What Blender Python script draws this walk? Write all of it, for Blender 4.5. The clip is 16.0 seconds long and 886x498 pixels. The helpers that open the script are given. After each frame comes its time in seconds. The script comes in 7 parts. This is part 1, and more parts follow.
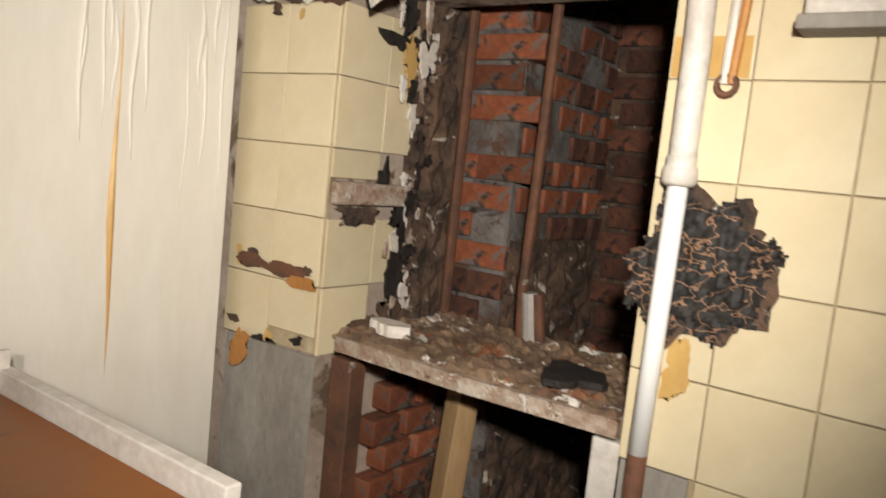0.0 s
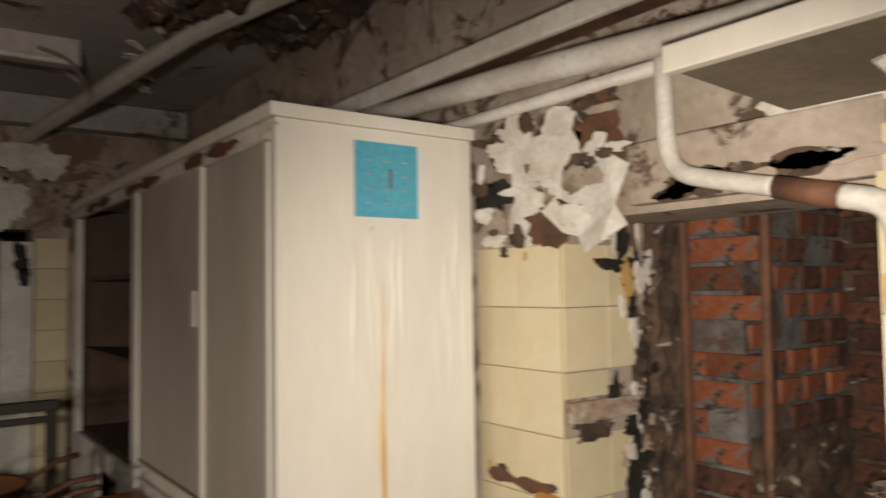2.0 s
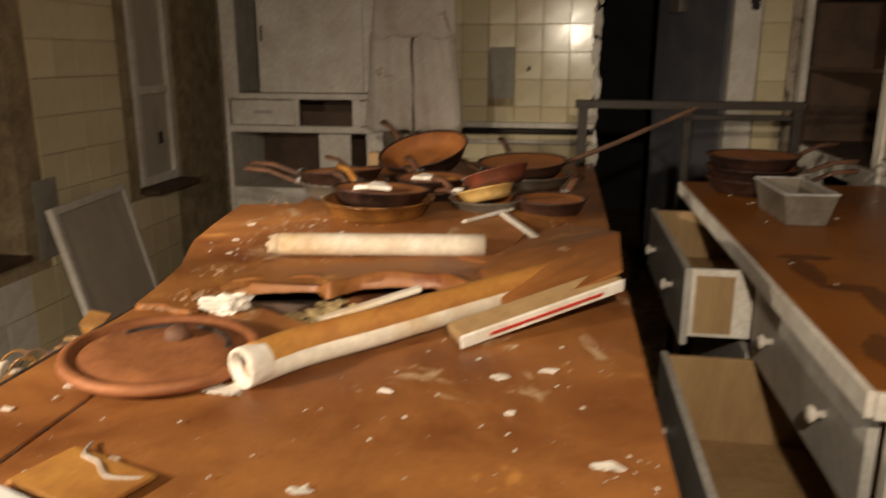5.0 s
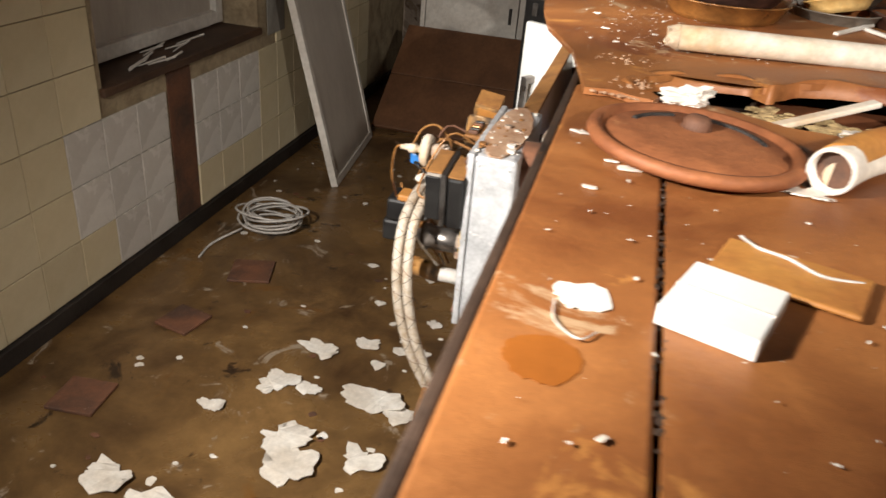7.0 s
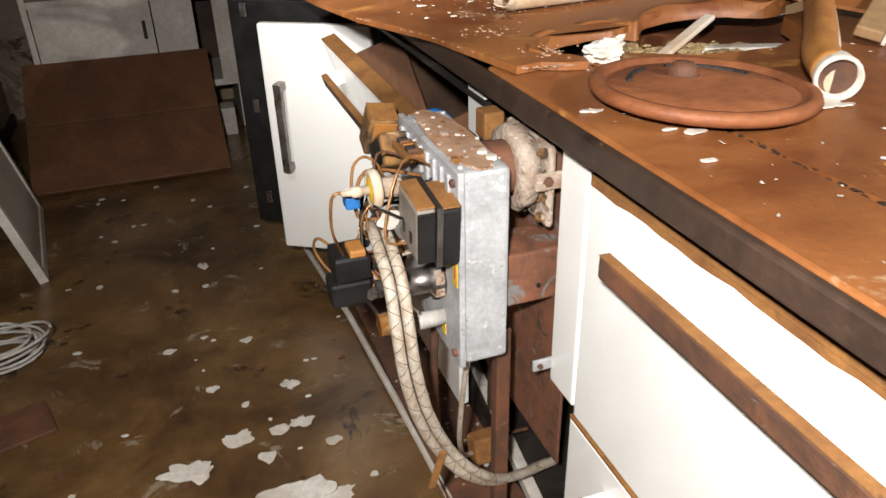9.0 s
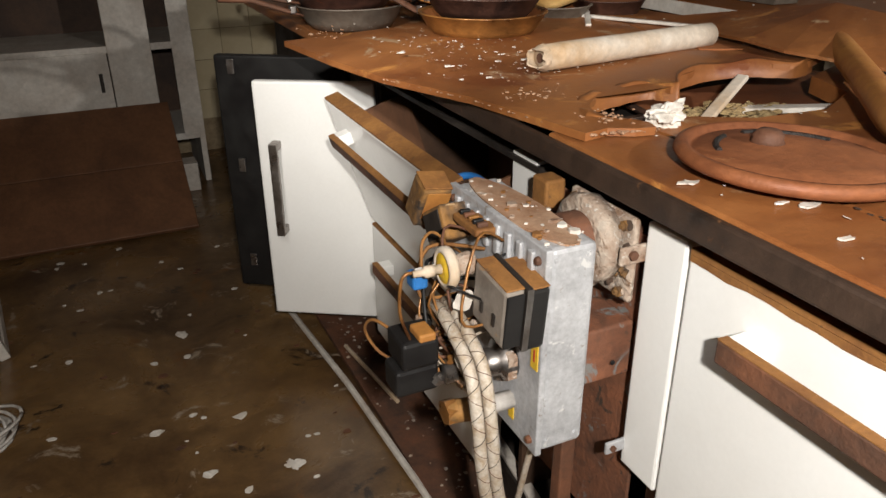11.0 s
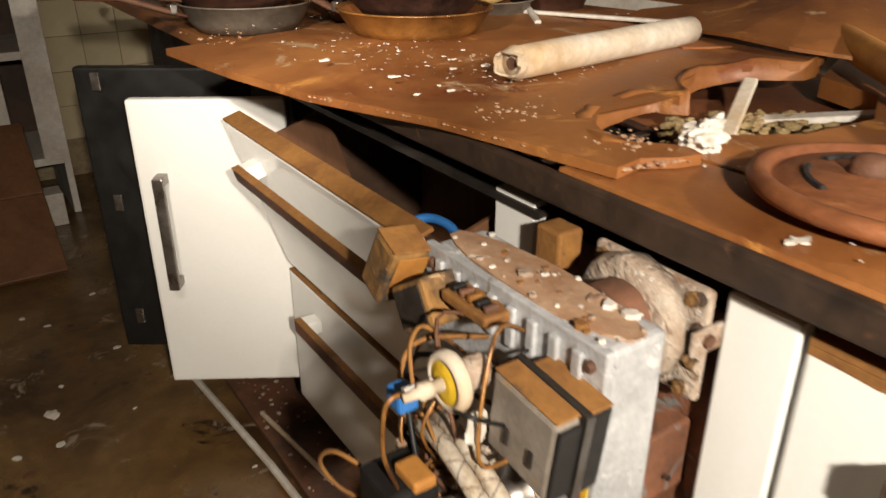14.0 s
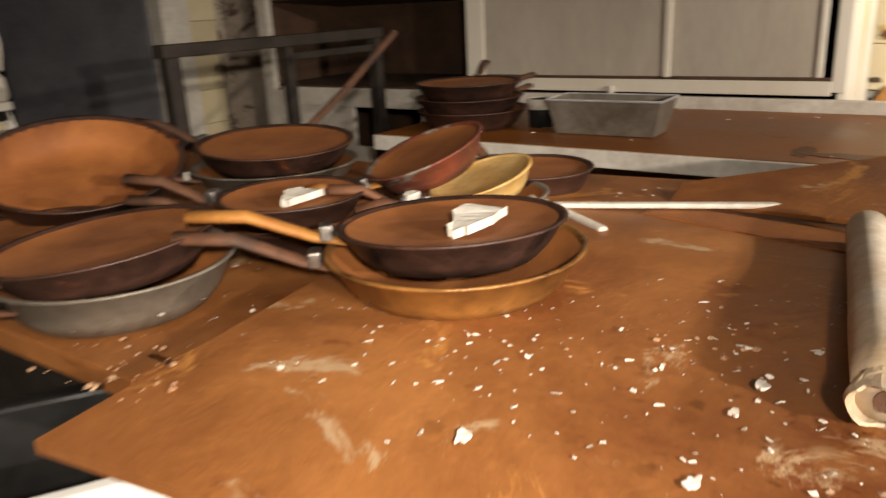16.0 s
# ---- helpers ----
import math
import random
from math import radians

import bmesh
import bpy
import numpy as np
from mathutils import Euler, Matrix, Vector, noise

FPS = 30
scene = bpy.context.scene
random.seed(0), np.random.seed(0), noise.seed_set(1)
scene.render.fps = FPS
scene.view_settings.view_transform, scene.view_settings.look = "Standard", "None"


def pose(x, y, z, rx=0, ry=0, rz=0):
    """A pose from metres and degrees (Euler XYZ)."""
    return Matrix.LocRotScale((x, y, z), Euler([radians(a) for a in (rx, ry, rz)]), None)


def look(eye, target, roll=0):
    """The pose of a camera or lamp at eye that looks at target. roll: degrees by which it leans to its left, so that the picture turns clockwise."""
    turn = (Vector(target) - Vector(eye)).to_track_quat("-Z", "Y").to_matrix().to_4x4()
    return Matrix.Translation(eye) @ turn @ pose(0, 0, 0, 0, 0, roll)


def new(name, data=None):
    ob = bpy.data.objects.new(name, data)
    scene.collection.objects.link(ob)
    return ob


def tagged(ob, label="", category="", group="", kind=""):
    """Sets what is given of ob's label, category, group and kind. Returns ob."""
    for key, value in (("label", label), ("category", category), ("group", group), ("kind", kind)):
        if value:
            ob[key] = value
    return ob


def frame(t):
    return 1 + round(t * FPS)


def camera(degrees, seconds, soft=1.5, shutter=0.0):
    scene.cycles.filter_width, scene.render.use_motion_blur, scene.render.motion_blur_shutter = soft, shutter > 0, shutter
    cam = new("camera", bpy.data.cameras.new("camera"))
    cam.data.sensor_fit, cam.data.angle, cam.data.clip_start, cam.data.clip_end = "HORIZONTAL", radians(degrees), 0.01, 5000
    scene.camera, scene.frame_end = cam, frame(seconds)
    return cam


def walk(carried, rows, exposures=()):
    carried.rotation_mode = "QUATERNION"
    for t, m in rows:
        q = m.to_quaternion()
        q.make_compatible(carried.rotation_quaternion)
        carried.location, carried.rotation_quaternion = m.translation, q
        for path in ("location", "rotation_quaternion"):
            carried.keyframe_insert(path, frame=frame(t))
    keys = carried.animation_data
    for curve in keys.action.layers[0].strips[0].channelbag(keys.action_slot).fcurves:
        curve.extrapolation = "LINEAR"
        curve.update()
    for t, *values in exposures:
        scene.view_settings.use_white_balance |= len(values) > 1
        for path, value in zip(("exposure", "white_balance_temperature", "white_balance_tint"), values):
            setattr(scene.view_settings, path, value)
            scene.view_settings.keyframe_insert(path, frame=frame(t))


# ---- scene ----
cam = camera(61.1, 16.0, shutter=0.5)
PATH = [
    (0, (1.313, 0.478, 1.329), (2.929, 1.637, 1.114), 5.9),
    (0.5, (1.295, 0.527, 1.351), (2.89, 1.722, 1.187), 6.1),
    (1, (1.282, 0.52, 1.394), (2.814, 1.795, 1.231), 3.3),
    (1.5, (1.276, 0.438, 1.494), (2.711, 1.832, 1.519), 0.7),
    (2, (1.197, 0.357, 1.549), (2.377, 1.968, 1.651), -0.9),
    (2.5, (1.068, 0.246, 1.531), (1.938, 2.046, 1.592), -1.2),
    (3, (0.985, 0.159, 1.517), (1.517, 2.087, 1.498), -0.7),
    (3.5, (0.93, 0.144, 1.48), (1.265, 2.111, 1.343), -0.9),
    (4, (0.875, 0.132, 1.427), (1.008, 2.109, 1.158), 0.9),
    (4.5, (0.81, 0.119, 1.388), (0.73, 2.079, 0.994), 1.0),
    (5, (0.729, 0.112, 1.346), (0.427, 2.025, 0.849), 0.1),
    (5.2, (0.683, 0.118, 1.317), (0.324, 2.003, 0.754), 0.6),
    (7.3, (-0.029, 0.074, 1.231), (-0.382, 1.795, 0.275), 6.3),
    (7.5, (-0.074, 0.118, 1.224), (-0.318, 1.866, 0.283), 6.4),
    (8, (-0.223, 0.247, 1.203), (-0.11, 2.003, 0.251), 4.0),
    (8.5, (-0.362, 0.27, 1.201), (0.058, 1.992, 0.275), 3.6),
    (9, (-0.482, 0.297, 1.204), (0.095, 1.959, 0.253), -1.4),
    (9.5, (-0.487, 0.403, 1.201), (0.094, 2.08, 0.278), -1.9),
    (11.8, (-0.683, 0.457, 1.219), (0.142, 2.076, 0.383), 0.4),
    (12, (-0.686, 0.455, 1.216), (0.134, 2.073, 0.374), 0.5),
    (12.5, (-0.687, 0.447, 1.208), (0.189, 2.037, 0.369), 0.9),
    (13, (-0.652, 0.48, 1.198), (0.321, 2.021, 0.375), 0.8),
    (13.5, (-0.605, 0.638, 1.157), (0.41, 2.15, 0.332), -0.9),
    (14, (-0.561, 0.793, 1.159), (0.45, 2.298, 0.313), 0.1),
    (14.5, (-0.541, 0.973, 1.157), (0.638, 2.4, 0.401), 0.3),
    (15, (-0.561, 1.253, 1.204), (0.781, 2.578, 0.538), -2.5),
    (15.3, (-0.546, 1.363, 1.218), (0.828, 2.667, 0.576), -1.8),
    (15.5, (-0.531, 1.45, 1.226), (0.839, 2.775, 0.618), -2.5),
    (16, (-0.455, 1.614, 1.237), (1.1, 2.709, 0.618), -2.9),
]
walk(cam, [(t, look(eye, target, roll)) for t, eye, target, roll in PATH],
     exposures=[(0, -0.2, 6350, 10), (1.3, -0.22, 6450, 10), (2.2, -0.38, 6800, 10), (3.1, -0.72, 9300, 20), (3.7, -0.70, 9600, 20), (4.5, -0.18, 8300, 15), (5.2, 0.0, 7600, 10), (7.3, 0.4, 6150, 10), (9.7, -0.05, 6000, 10), (12.0, -0.27, 6400, 10), (14.2, 0.05, 6900, 10), (15.4, 0.25, 7000, 10), (16.0, 0.52, 6900, 10)])

# ---- world and lights ----
world = bpy.data.worlds.new("world")
scene.world = world
world.use_nodes = True
world.node_tree.nodes["Background"].inputs[0].default_value = (0.02, 0.019, 0.018, 1)
world.node_tree.nodes["Background"].inputs[1].default_value = 0.12


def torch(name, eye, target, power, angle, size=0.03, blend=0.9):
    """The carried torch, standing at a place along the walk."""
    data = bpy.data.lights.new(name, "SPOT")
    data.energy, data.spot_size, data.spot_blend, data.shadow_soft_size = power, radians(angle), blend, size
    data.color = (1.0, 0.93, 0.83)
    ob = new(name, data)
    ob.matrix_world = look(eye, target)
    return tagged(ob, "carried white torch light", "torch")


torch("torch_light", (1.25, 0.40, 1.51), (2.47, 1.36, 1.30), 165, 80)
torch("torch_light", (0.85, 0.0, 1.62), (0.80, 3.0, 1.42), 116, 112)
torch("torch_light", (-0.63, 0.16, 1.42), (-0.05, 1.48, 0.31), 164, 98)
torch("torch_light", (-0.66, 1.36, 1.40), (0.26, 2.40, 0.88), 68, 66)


# ---- materials ----
def mat(name, col, col2=None, rough=0.6, rough2=None, metal=0.0, scale=6.0, detail_scale=60.0, mix=(0.35, 0.65), bump=0.15, bump_d=0.004,
        spots=None, spot_scale=9.0, spot_at=0.62, random_v=0.0, streak=1.0, spec=0.5, coat=0.0, grain=0.35):
    """Two scales of noise between two colours, optional spots of a third, fine relief."""
    m = bpy.data.materials.new(name)
    m.use_nodes = True
    nt = m.node_tree
    n, l = nt.nodes, nt.links
    bsdf = n["Principled BSDF"]
    tc = n.new("ShaderNodeTexCoord")
    mp = n.new("ShaderNodeMapping")
    mp.inputs["Scale"].default_value = (1, 1, streak)
    l.new(tc.outputs["Object"], mp.inputs[0])

    def noise_tex(s, detail=5.0, r=0.6, dist=0.0):
        t = n.new("ShaderNodeTexNoise")
        t.inputs["Scale"].default_value, t.inputs["Detail"].default_value = s, detail
        t.inputs["Roughness"].default_value, t.inputs["Distortion"].default_value = r, dist
        l.new(mp.outputs[0], t.inputs["Vector"])
        return t

    big, fine = noise_tex(scale, 6, 0.65, 0.4), noise_tex(detail_scale, 4, 0.7)
    ramp = n.new("ShaderNodeValToRGB")
    ramp.color_ramp.elements[0].position, ramp.color_ramp.elements[1].position = mix
    c2 = col2 or tuple(v * 0.75 for v in col)
    ramp.color_ramp.elements[0].color, ramp.color_ramp.elements[1].color = (*c2, 1), (*col, 1)
    l.new(big.outputs["Fac"], ramp.inputs[0])
    colour = ramp.outputs[0]
    hue = n.new("ShaderNodeMix")
    hue.data_type, hue.blend_type = "RGBA", "MULTIPLY"
    hue.inputs[0].default_value = grain
    l.new(colour, hue.inputs[6])
    fr = n.new("ShaderNodeMapRange")
    fr.inputs[1].default_value, fr.inputs[2].default_value, fr.inputs[3].default_value, fr.inputs[4].default_value = 0.3, 0.7, 0.45, 1.25
    l.new(fine.outputs["Fac"], fr.inputs[0])
    l.new(fr.outputs[0], hue.inputs[7])
    colour = hue.outputs[2]
    for k, spot in enumerate(spots or ()):
        st = noise_tex(spot_scale * (1 + 0.7 * k), 8, 0.7, 0.8)
        sr = n.new("ShaderNodeValToRGB")
        sr.color_ramp.elements[0].position, sr.color_ramp.elements[1].position = spot_at - 0.02, spot_at + 0.03
        l.new(st.outputs["Fac"], sr.inputs[0])
        sm = n.new("ShaderNodeMix")
        sm.data_type = "RGBA"
        l.new(sr.outputs[0], sm.inputs[0])
        l.new(colour, sm.inputs[6])
        sm.inputs[7].default_value = (*spot, 1)
        colour = sm.outputs[2]
    if random_v:
        oi = n.new("ShaderNodeObjectInfo")
        rm = n.new("ShaderNodeMapRange")
        rm.inputs[3].default_value, rm.inputs[4].default_value = 1 - random_v, 1 + random_v * 0.4
        l.new(oi.outputs["Random"], rm.inputs[0])
        vm = n.new("ShaderNodeMix")
        vm.data_type, vm.blend_type = "RGBA", "MULTIPLY"
        vm.inputs[0].default_value = 1.0
        l.new(colour, vm.inputs[6])
        l.new(rm.outputs[0], vm.inputs[7])
        colour = vm.outputs[2]
    l.new(colour, bsdf.inputs["Base Color"])
    rr = n.new("ShaderNodeMapRange")
    rr.inputs[3].default_value, rr.inputs[4].default_value = (rough, rough if rough2 is None else rough2)
    rr.inputs[1].default_value, rr.inputs[2].default_value = 0.35, 0.65
    l.new(big.outputs["Fac"], rr.inputs[0])
    l.new(rr.outputs[0], bsdf.inputs["Roughness"])
    bsdf.inputs["Metallic"].default_value = metal
    bsdf.inputs["Specular IOR Level"].default_value = spec
    bsdf.inputs["Coat Weight"].default_value = coat
    if bump:
        bp = n.new("ShaderNodeBump")
        bp.inputs["Strength"].default_value, bp.inputs["Distance"].default_value = bump, bump_d
        add = n.new("ShaderNodeMath")
        add.operation = "ADD"
        l.new(fine.outputs["Fac"], add.inputs[0])
        l.new(big.outputs["Fac"], add.inputs[1])
        l.new(add.outputs[0], bp.inputs["Height"])
        l.new(bp.outputs[0], bsdf.inputs["Normal"])
    return m


def plain(name, col, rough=0.5, metal=0.0):
    return mat(name, col, tuple(v * 0.8 for v in col), rough, scale=20, detail_scale=150, bump=0.08, metal=metal)


CREAM = mat("cream_tile_glaze", (0.62, 0.53, 0.355), (0.57, 0.47, 0.30), 0.14, 0.24, scale=3, detail_scale=40, bump=0.015, random_v=0.10, grain=0.08, spots=[(0.30, 0.19, 0.08)], spot_scale=7, spot_at=0.74)
WHITE_TILE = mat("white_tile_glaze", (0.62, 0.58, 0.52), (0.55, 0.50, 0.44), 0.2, 0.35, scale=6, bump=0.02, random_v=0.1, grain=0.1)
PALE_GROUT = mat("yellowed_mortar", (0.46, 0.38, 0.24), (0.30, 0.22, 0.12), 0.85, scale=12, bump=0.4)
GROUT = mat("dirty_mortar", (0.36, 0.28, 0.17), (0.20, 0.14, 0.08), 0.9, scale=12, bump=0.5)
PLASTER = mat("peeling_plaster", (0.44, 0.36, 0.29), (0.27, 0.205, 0.155), 0.85, scale=3, detail_scale=40, bump=0.4,
              spots=[(0.17, 0.12, 0.08), (0.09, 0.055, 0.035)], spot_scale=3.5, spot_at=0.58)
FLAKE = mat("white_paint_flake", (0.72, 0.68, 0.62), (0.55, 0.48, 0.40), 0.7, scale=9, bump=0.3)
CEMENT = mat("grey_cement", (0.30, 0.28, 0.24), (0.20, 0.17, 0.14), 0.9, scale=5, detail_scale=70, bump=0.5, streak=0.4)
CEILING = mat("grey_ceiling", (0.46, 0.41, 0.39), (0.34, 0.295, 0.275), 0.9, scale=2, detail_scale=30, bump=0.3, spots=[(0.10, 0.07, 0.05)], spot_scale=2.2, spot_at=0.64)
FLOOR = mat("wet_dirty_floor", (0.205, 0.115, 0.042), (0.052, 0.025, 0.009), 0.42, 0.20, scale=2.6, detail_scale=28, bump=0.22,
            spots=[(0.13, 0.055, 0.012), (0.028, 0.015, 0.008), (0.26, 0.20, 0.14)], spot_scale=3.4, spot_at=0.62)
RUST = mat("rust_dusted_steel", (0.35, 0.135, 0.036), (0.165, 0.052, 0.015), 0.40, 0.60, scale=3.2, detail_scale=90, bump=0.22, metal=0.1, grain=0.22,
           spots=[(0.17, 0.050, 0.014), (0.46, 0.20, 0.05), (0.42, 0.27, 0.15)], spot_scale=2.6, spot_at=0.63)
WORKTOP_MAT = mat("brown_worktop", (0.24, 0.080, 0.012), (0.16, 0.048, 0.007), 0.34, 0.5, scale=2.4, detail_scale=60, bump=0.08, spots=[(0.09, 0.027, 0.006)], spot_scale=2.3, spot_at=0.61, spec=0.3, grain=0.15)
LID_IRON = mat("burner_lid_iron", (0.30, 0.105, 0.036), (0.17, 0.055, 0.022), 0.5, 0.7, scale=8, detail_scale=70, bump=0.4, metal=0.2, spots=[(0.42, 0.20, 0.08)], spot_scale=6, spot_at=0.66)
DARK_IRON = mat("blackened_iron", (0.045, 0.035, 0.028), (0.022, 0.017, 0.014), 0.5, 0.75, scale=9, bump=0.4, metal=0.4)
RUST_DARK = mat("dark_rust", (0.16, 0.062, 0.028), (0.06, 0.03, 0.018), 0.75, scale=9, detail_scale=70, bump=0.5, spots=[(0.28, 0.24, 0.2)], spot_scale=12, spot_at=0.66)
ENAMEL = mat("white_enamel", (0.80, 0.79, 0.76), (0.77, 0.755, 0.72), 0.16, 0.26, scale=4, detail_scale=120, bump=0.01, coat=0.3, grain=0.04)
CREAM_PAINT = mat("cream_gloss_paint", (0.68, 0.635, 0.56), (0.61, 0.55, 0.46), 0.36, 0.48, scale=2.5, detail_scale=40, bump=0.06, streak=0.25, grain=0.08, spots=[(0.50, 0.40, 0.27)], spot_scale=4, spot_at=0.70)
WHITE_PAINT = mat("old_white_paint", (0.62, 0.58, 0.52), (0.48, 0.42, 0.36), 0.55, scale=6, detail_scale=50, bump=0.25, spots=[(0.22, 0.13, 0.08)], spot_scale=10, spot_at=0.70)
GREY_PAINT = mat("grey_sliding_panel", (0.43, 0.38, 0.32), (0.35, 0.30, 0.25), 0.5, scale=5, bump=0.08, streak=0.3, grain=0.15)
GREY_DRAWER = mat("grey_drawer_paint", (0.42, 0.395, 0.36), (0.31, 0.285, 0.25), 0.5, scale=6, bump=0.1)
EARTH = mat("burnt_earth_crust", (0.13, 0.075, 0.045), (0.03, 0.02, 0.014), 0.9, scale=14, detail_scale=70, bump=0.8, bump_d=0.01, spots=[(0.42, 0.37, 0.31), (0.012, 0.009, 0.008)], spot_scale=13, spot_at=0.61)
BAND = mat("worn_brown_edge", (0.058, 0.032, 0.019), (0.018, 0.012, 0.009), 0.42, 0.65, scale=7, detail_scale=60, bump=0.3, spots=[(0.13, 0.06, 0.025)], spot_scale=11, spot_at=0.63)
RELAY = mat("dusty_relay_case", (0.30, 0.145, 0.035), (0.035, 0.026, 0.02), 0.75, scale=26, detail_scale=120, bump=0.5, spots=[(0.42, 0.27, 0.14)], spot_scale=40, spot_at=0.64)
BROWN_BOARD = mat("brown_stained_board", (0.17, 0.075, 0.032), (0.10, 0.042, 0.018), 0.6, scale=5, bump=0.2, streak=0.3)
WET_STAIN = mat("wet_rust_stain", (0.30, 0.095, 0.015), (0.24, 0.075, 0.012), 0.35, scale=8, bump=0.08, grain=0.15)
BEIGE_DUST = mat("beige_rust_dust", (0.42, 0.27, 0.17), (0.30, 0.15, 0.075), 0.9, scale=16, detail_scale=120, bump=0.4, spots=[(0.60, 0.52, 0.44)], spot_scale=30, spot_at=0.64)
GOLD_DUST = mat("golden_rust_dust", (0.28, 0.125, 0.028), (0.17, 0.068, 0.016), 0.8, scale=18, detail_scale=120, bump=0.4, spots=[(0.10, 0.05, 0.02)], spot_scale=20, spot_at=0.64)
CRUST = mat("chalky_burner_crust", (0.50, 0.42, 0.34), (0.26, 0.15, 0.09), 0.85, scale=20, detail_scale=90, bump=0.9, bump_d=0.008, spots=[(0.14, 0.07, 0.03), (0.60, 0.56, 0.50)], spot_scale=24, spot_at=0.60)
MOTTLED = mat("mottled_rust_plate", (0.24, 0.090, 0.042), (0.10, 0.045, 0.026), 0.75, scale=12, detail_scale=80, bump=0.6, spots=[(0.17, 0.165, 0.155), (0.05, 0.034, 0.024)], spot_scale=13, spot_at=0.60)
TRANSFORMER_GREY = mat("grey_brown_case", (0.25, 0.215, 0.18), (0.17, 0.14, 0.115), 0.5, scale=18, detail_scale=120, bump=0.15, spots=[(0.30, 0.17, 0.06)], spot_scale=20, spot_at=0.66)
STAIN = mat("yellow_stain", (0.50, 0.32, 0.11), (0.42, 0.25, 0.08), 0.3, scale=9, bump=0.03, grain=0.1)
BLUE = mat("blue_card", (0.085, 0.36, 0.47), (0.075, 0.32, 0.43), 0.6, scale=8, bump=0.05)
BRICK_MAT = mat("old_red_brick", (0.40, 0.12, 0.045), (0.22, 0.06, 0.025), 0.9, scale=14, detail_scale=90, bump=0.6, random_v=0.6, spots=[(0.05, 0.036, 0.03), (0.16, 0.13, 0.11)], spot_scale=7, spot_at=0.54)
# cavity brick and mortar: soot, plus the torch beam's dimming put into the colour
BRICK_SOOT_DIM = mat("sooty_dim_brick", (0.19, 0.062, 0.03), (0.045, 0.024, 0.016), 0.9, scale=10, detail_scale=90, bump=0.6, random_v=0.5, spots=[(0.015, 0.011, 0.009)], spot_scale=7, spot_at=0.55)
MORTAR = mat("sooty_dim_mortar", (0.20, 0.18, 0.165), (0.06, 0.048, 0.04), 0.95, scale=7, bump=0.8, bump_d=0.01, spots=[(0.025, 0.018, 0.014), (0.10, 0.05, 0.03)], spot_scale=6, spot_at=0.57)
SOOT = mat("charred_black", (0.022, 0.015, 0.011), (0.008, 0.006, 0.005), 0.7, scale=12, bump=0.8, bump_d=0.01, spots=[(0.10, 0.045, 0.02)], spot_scale=16, spot_at=0.68)
WOOD = mat("bare_wood", (0.36, 0.23, 0.11), (0.26, 0.15, 0.065), 0.7, scale=6, detail_scale=60, bump=0.3, streak=0.2)
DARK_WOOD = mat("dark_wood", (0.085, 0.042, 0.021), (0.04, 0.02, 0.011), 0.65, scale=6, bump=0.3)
ALU = mat("oxidised_aluminium", (0.58, 0.58, 0.59), (0.40, 0.40, 0.41), 0.42, 0.6, metal=0.35, scale=14, detail_scale=110, bump=0.35, spots=[(0.70, 0.69, 0.67), (0.28, 0.24, 0.20)], spot_scale=26, spot_at=0.63)
CHROME = mat("dull_chrome", (0.35, 0.33, 0.31), (0.2, 0.17, 0.15), 0.25, 0.45, metal=0.9, scale=20, bump=0.05)
BLACK = mat("black_plastic", (0.014, 0.013, 0.012), (0.009, 0.008, 0.008), 0.4, 0.6, spec=0.3, scale=12, bump=0.05)
PAN_OUT = mat("burnt_pan_outside", (0.075, 0.030, 0.018), (0.022, 0.012, 0.010), 0.38, 0.6, scale=14, detail_scale=80, bump=0.3, metal=0.2, spots=[(0.26, 0.06, 0.015)], spot_scale=12, spot_at=0.64)
PAN_GOLD = mat("browned_pan_metal", (0.40, 0.18, 0.045), (0.07, 0.028, 0.011), 0.22, 0.42, scale=9, detail_scale=60, bump=0.15, metal=0.3)
PAN_CREAM = mat("yellowed_pan_enamel", (0.62, 0.42, 0.17), (0.50, 0.28, 0.08), 0.5, scale=12, detail_scale=80, bump=0.2, spots=[(0.24, 0.11, 0.03)], spot_scale=14, spot_at=0.66)
PAN_RED = mat("scorched_red_pan", (0.20, 0.045, 0.02), (0.06, 0.03, 0.022), 0.4, 0.6, scale=9, detail_scale=80, bump=0.3, metal=0.1, spots=[(0.22, 0.19, 0.16)], spot_scale=8, spot_at=0.60)
PAN_IN = mat("rust_dust_in_pan", (0.31, 0.105, 0.023), (0.19, 0.058, 0.013), 0.75, scale=8, detail_scale=120, bump=0.12, grain=0.2)
PAN_GREY = mat("grey_pan_metal", (0.22, 0.19, 0.155), (0.12, 0.095, 0.072), 0.5, metal=0.3, scale=10, bump=0.2)
CLOTH = mat("dirty_white_cloth", (0.52, 0.47, 0.42), (0.40, 0.33, 0.28), 0.9, scale=4, detail_scale=120, bump=0.3, spots=[(0.28, 0.18, 0.12)], spot_scale=4, spot_at=0.62)
DOOR_BLUE = mat("grey_blue_door", (0.12, 0.115, 0.125), (0.08, 0.078, 0.088), 0.5, scale=4, bump=0.1)
# near-black colour that stands in for the darkness of unlit spaces
UNLIT = mat("unlit_room_black", (0.03, 0.026, 0.022), (0.015, 0.013, 0.011), 0.9, scale=3, bump=0.2)
PAPER_TUBE = mat("stained_paper_roll", (0.62, 0.55, 0.46), (0.45, 0.30, 0.16), 0.8, scale=5, detail_scale=60, bump=0.15)
RUBBLE = mat("dusty_rubble", (0.46, 0.34, 0.16), (0.26, 0.17, 0.075), 0.95, scale=18, detail_scale=90, bump=0.8, bump_d=0.01)
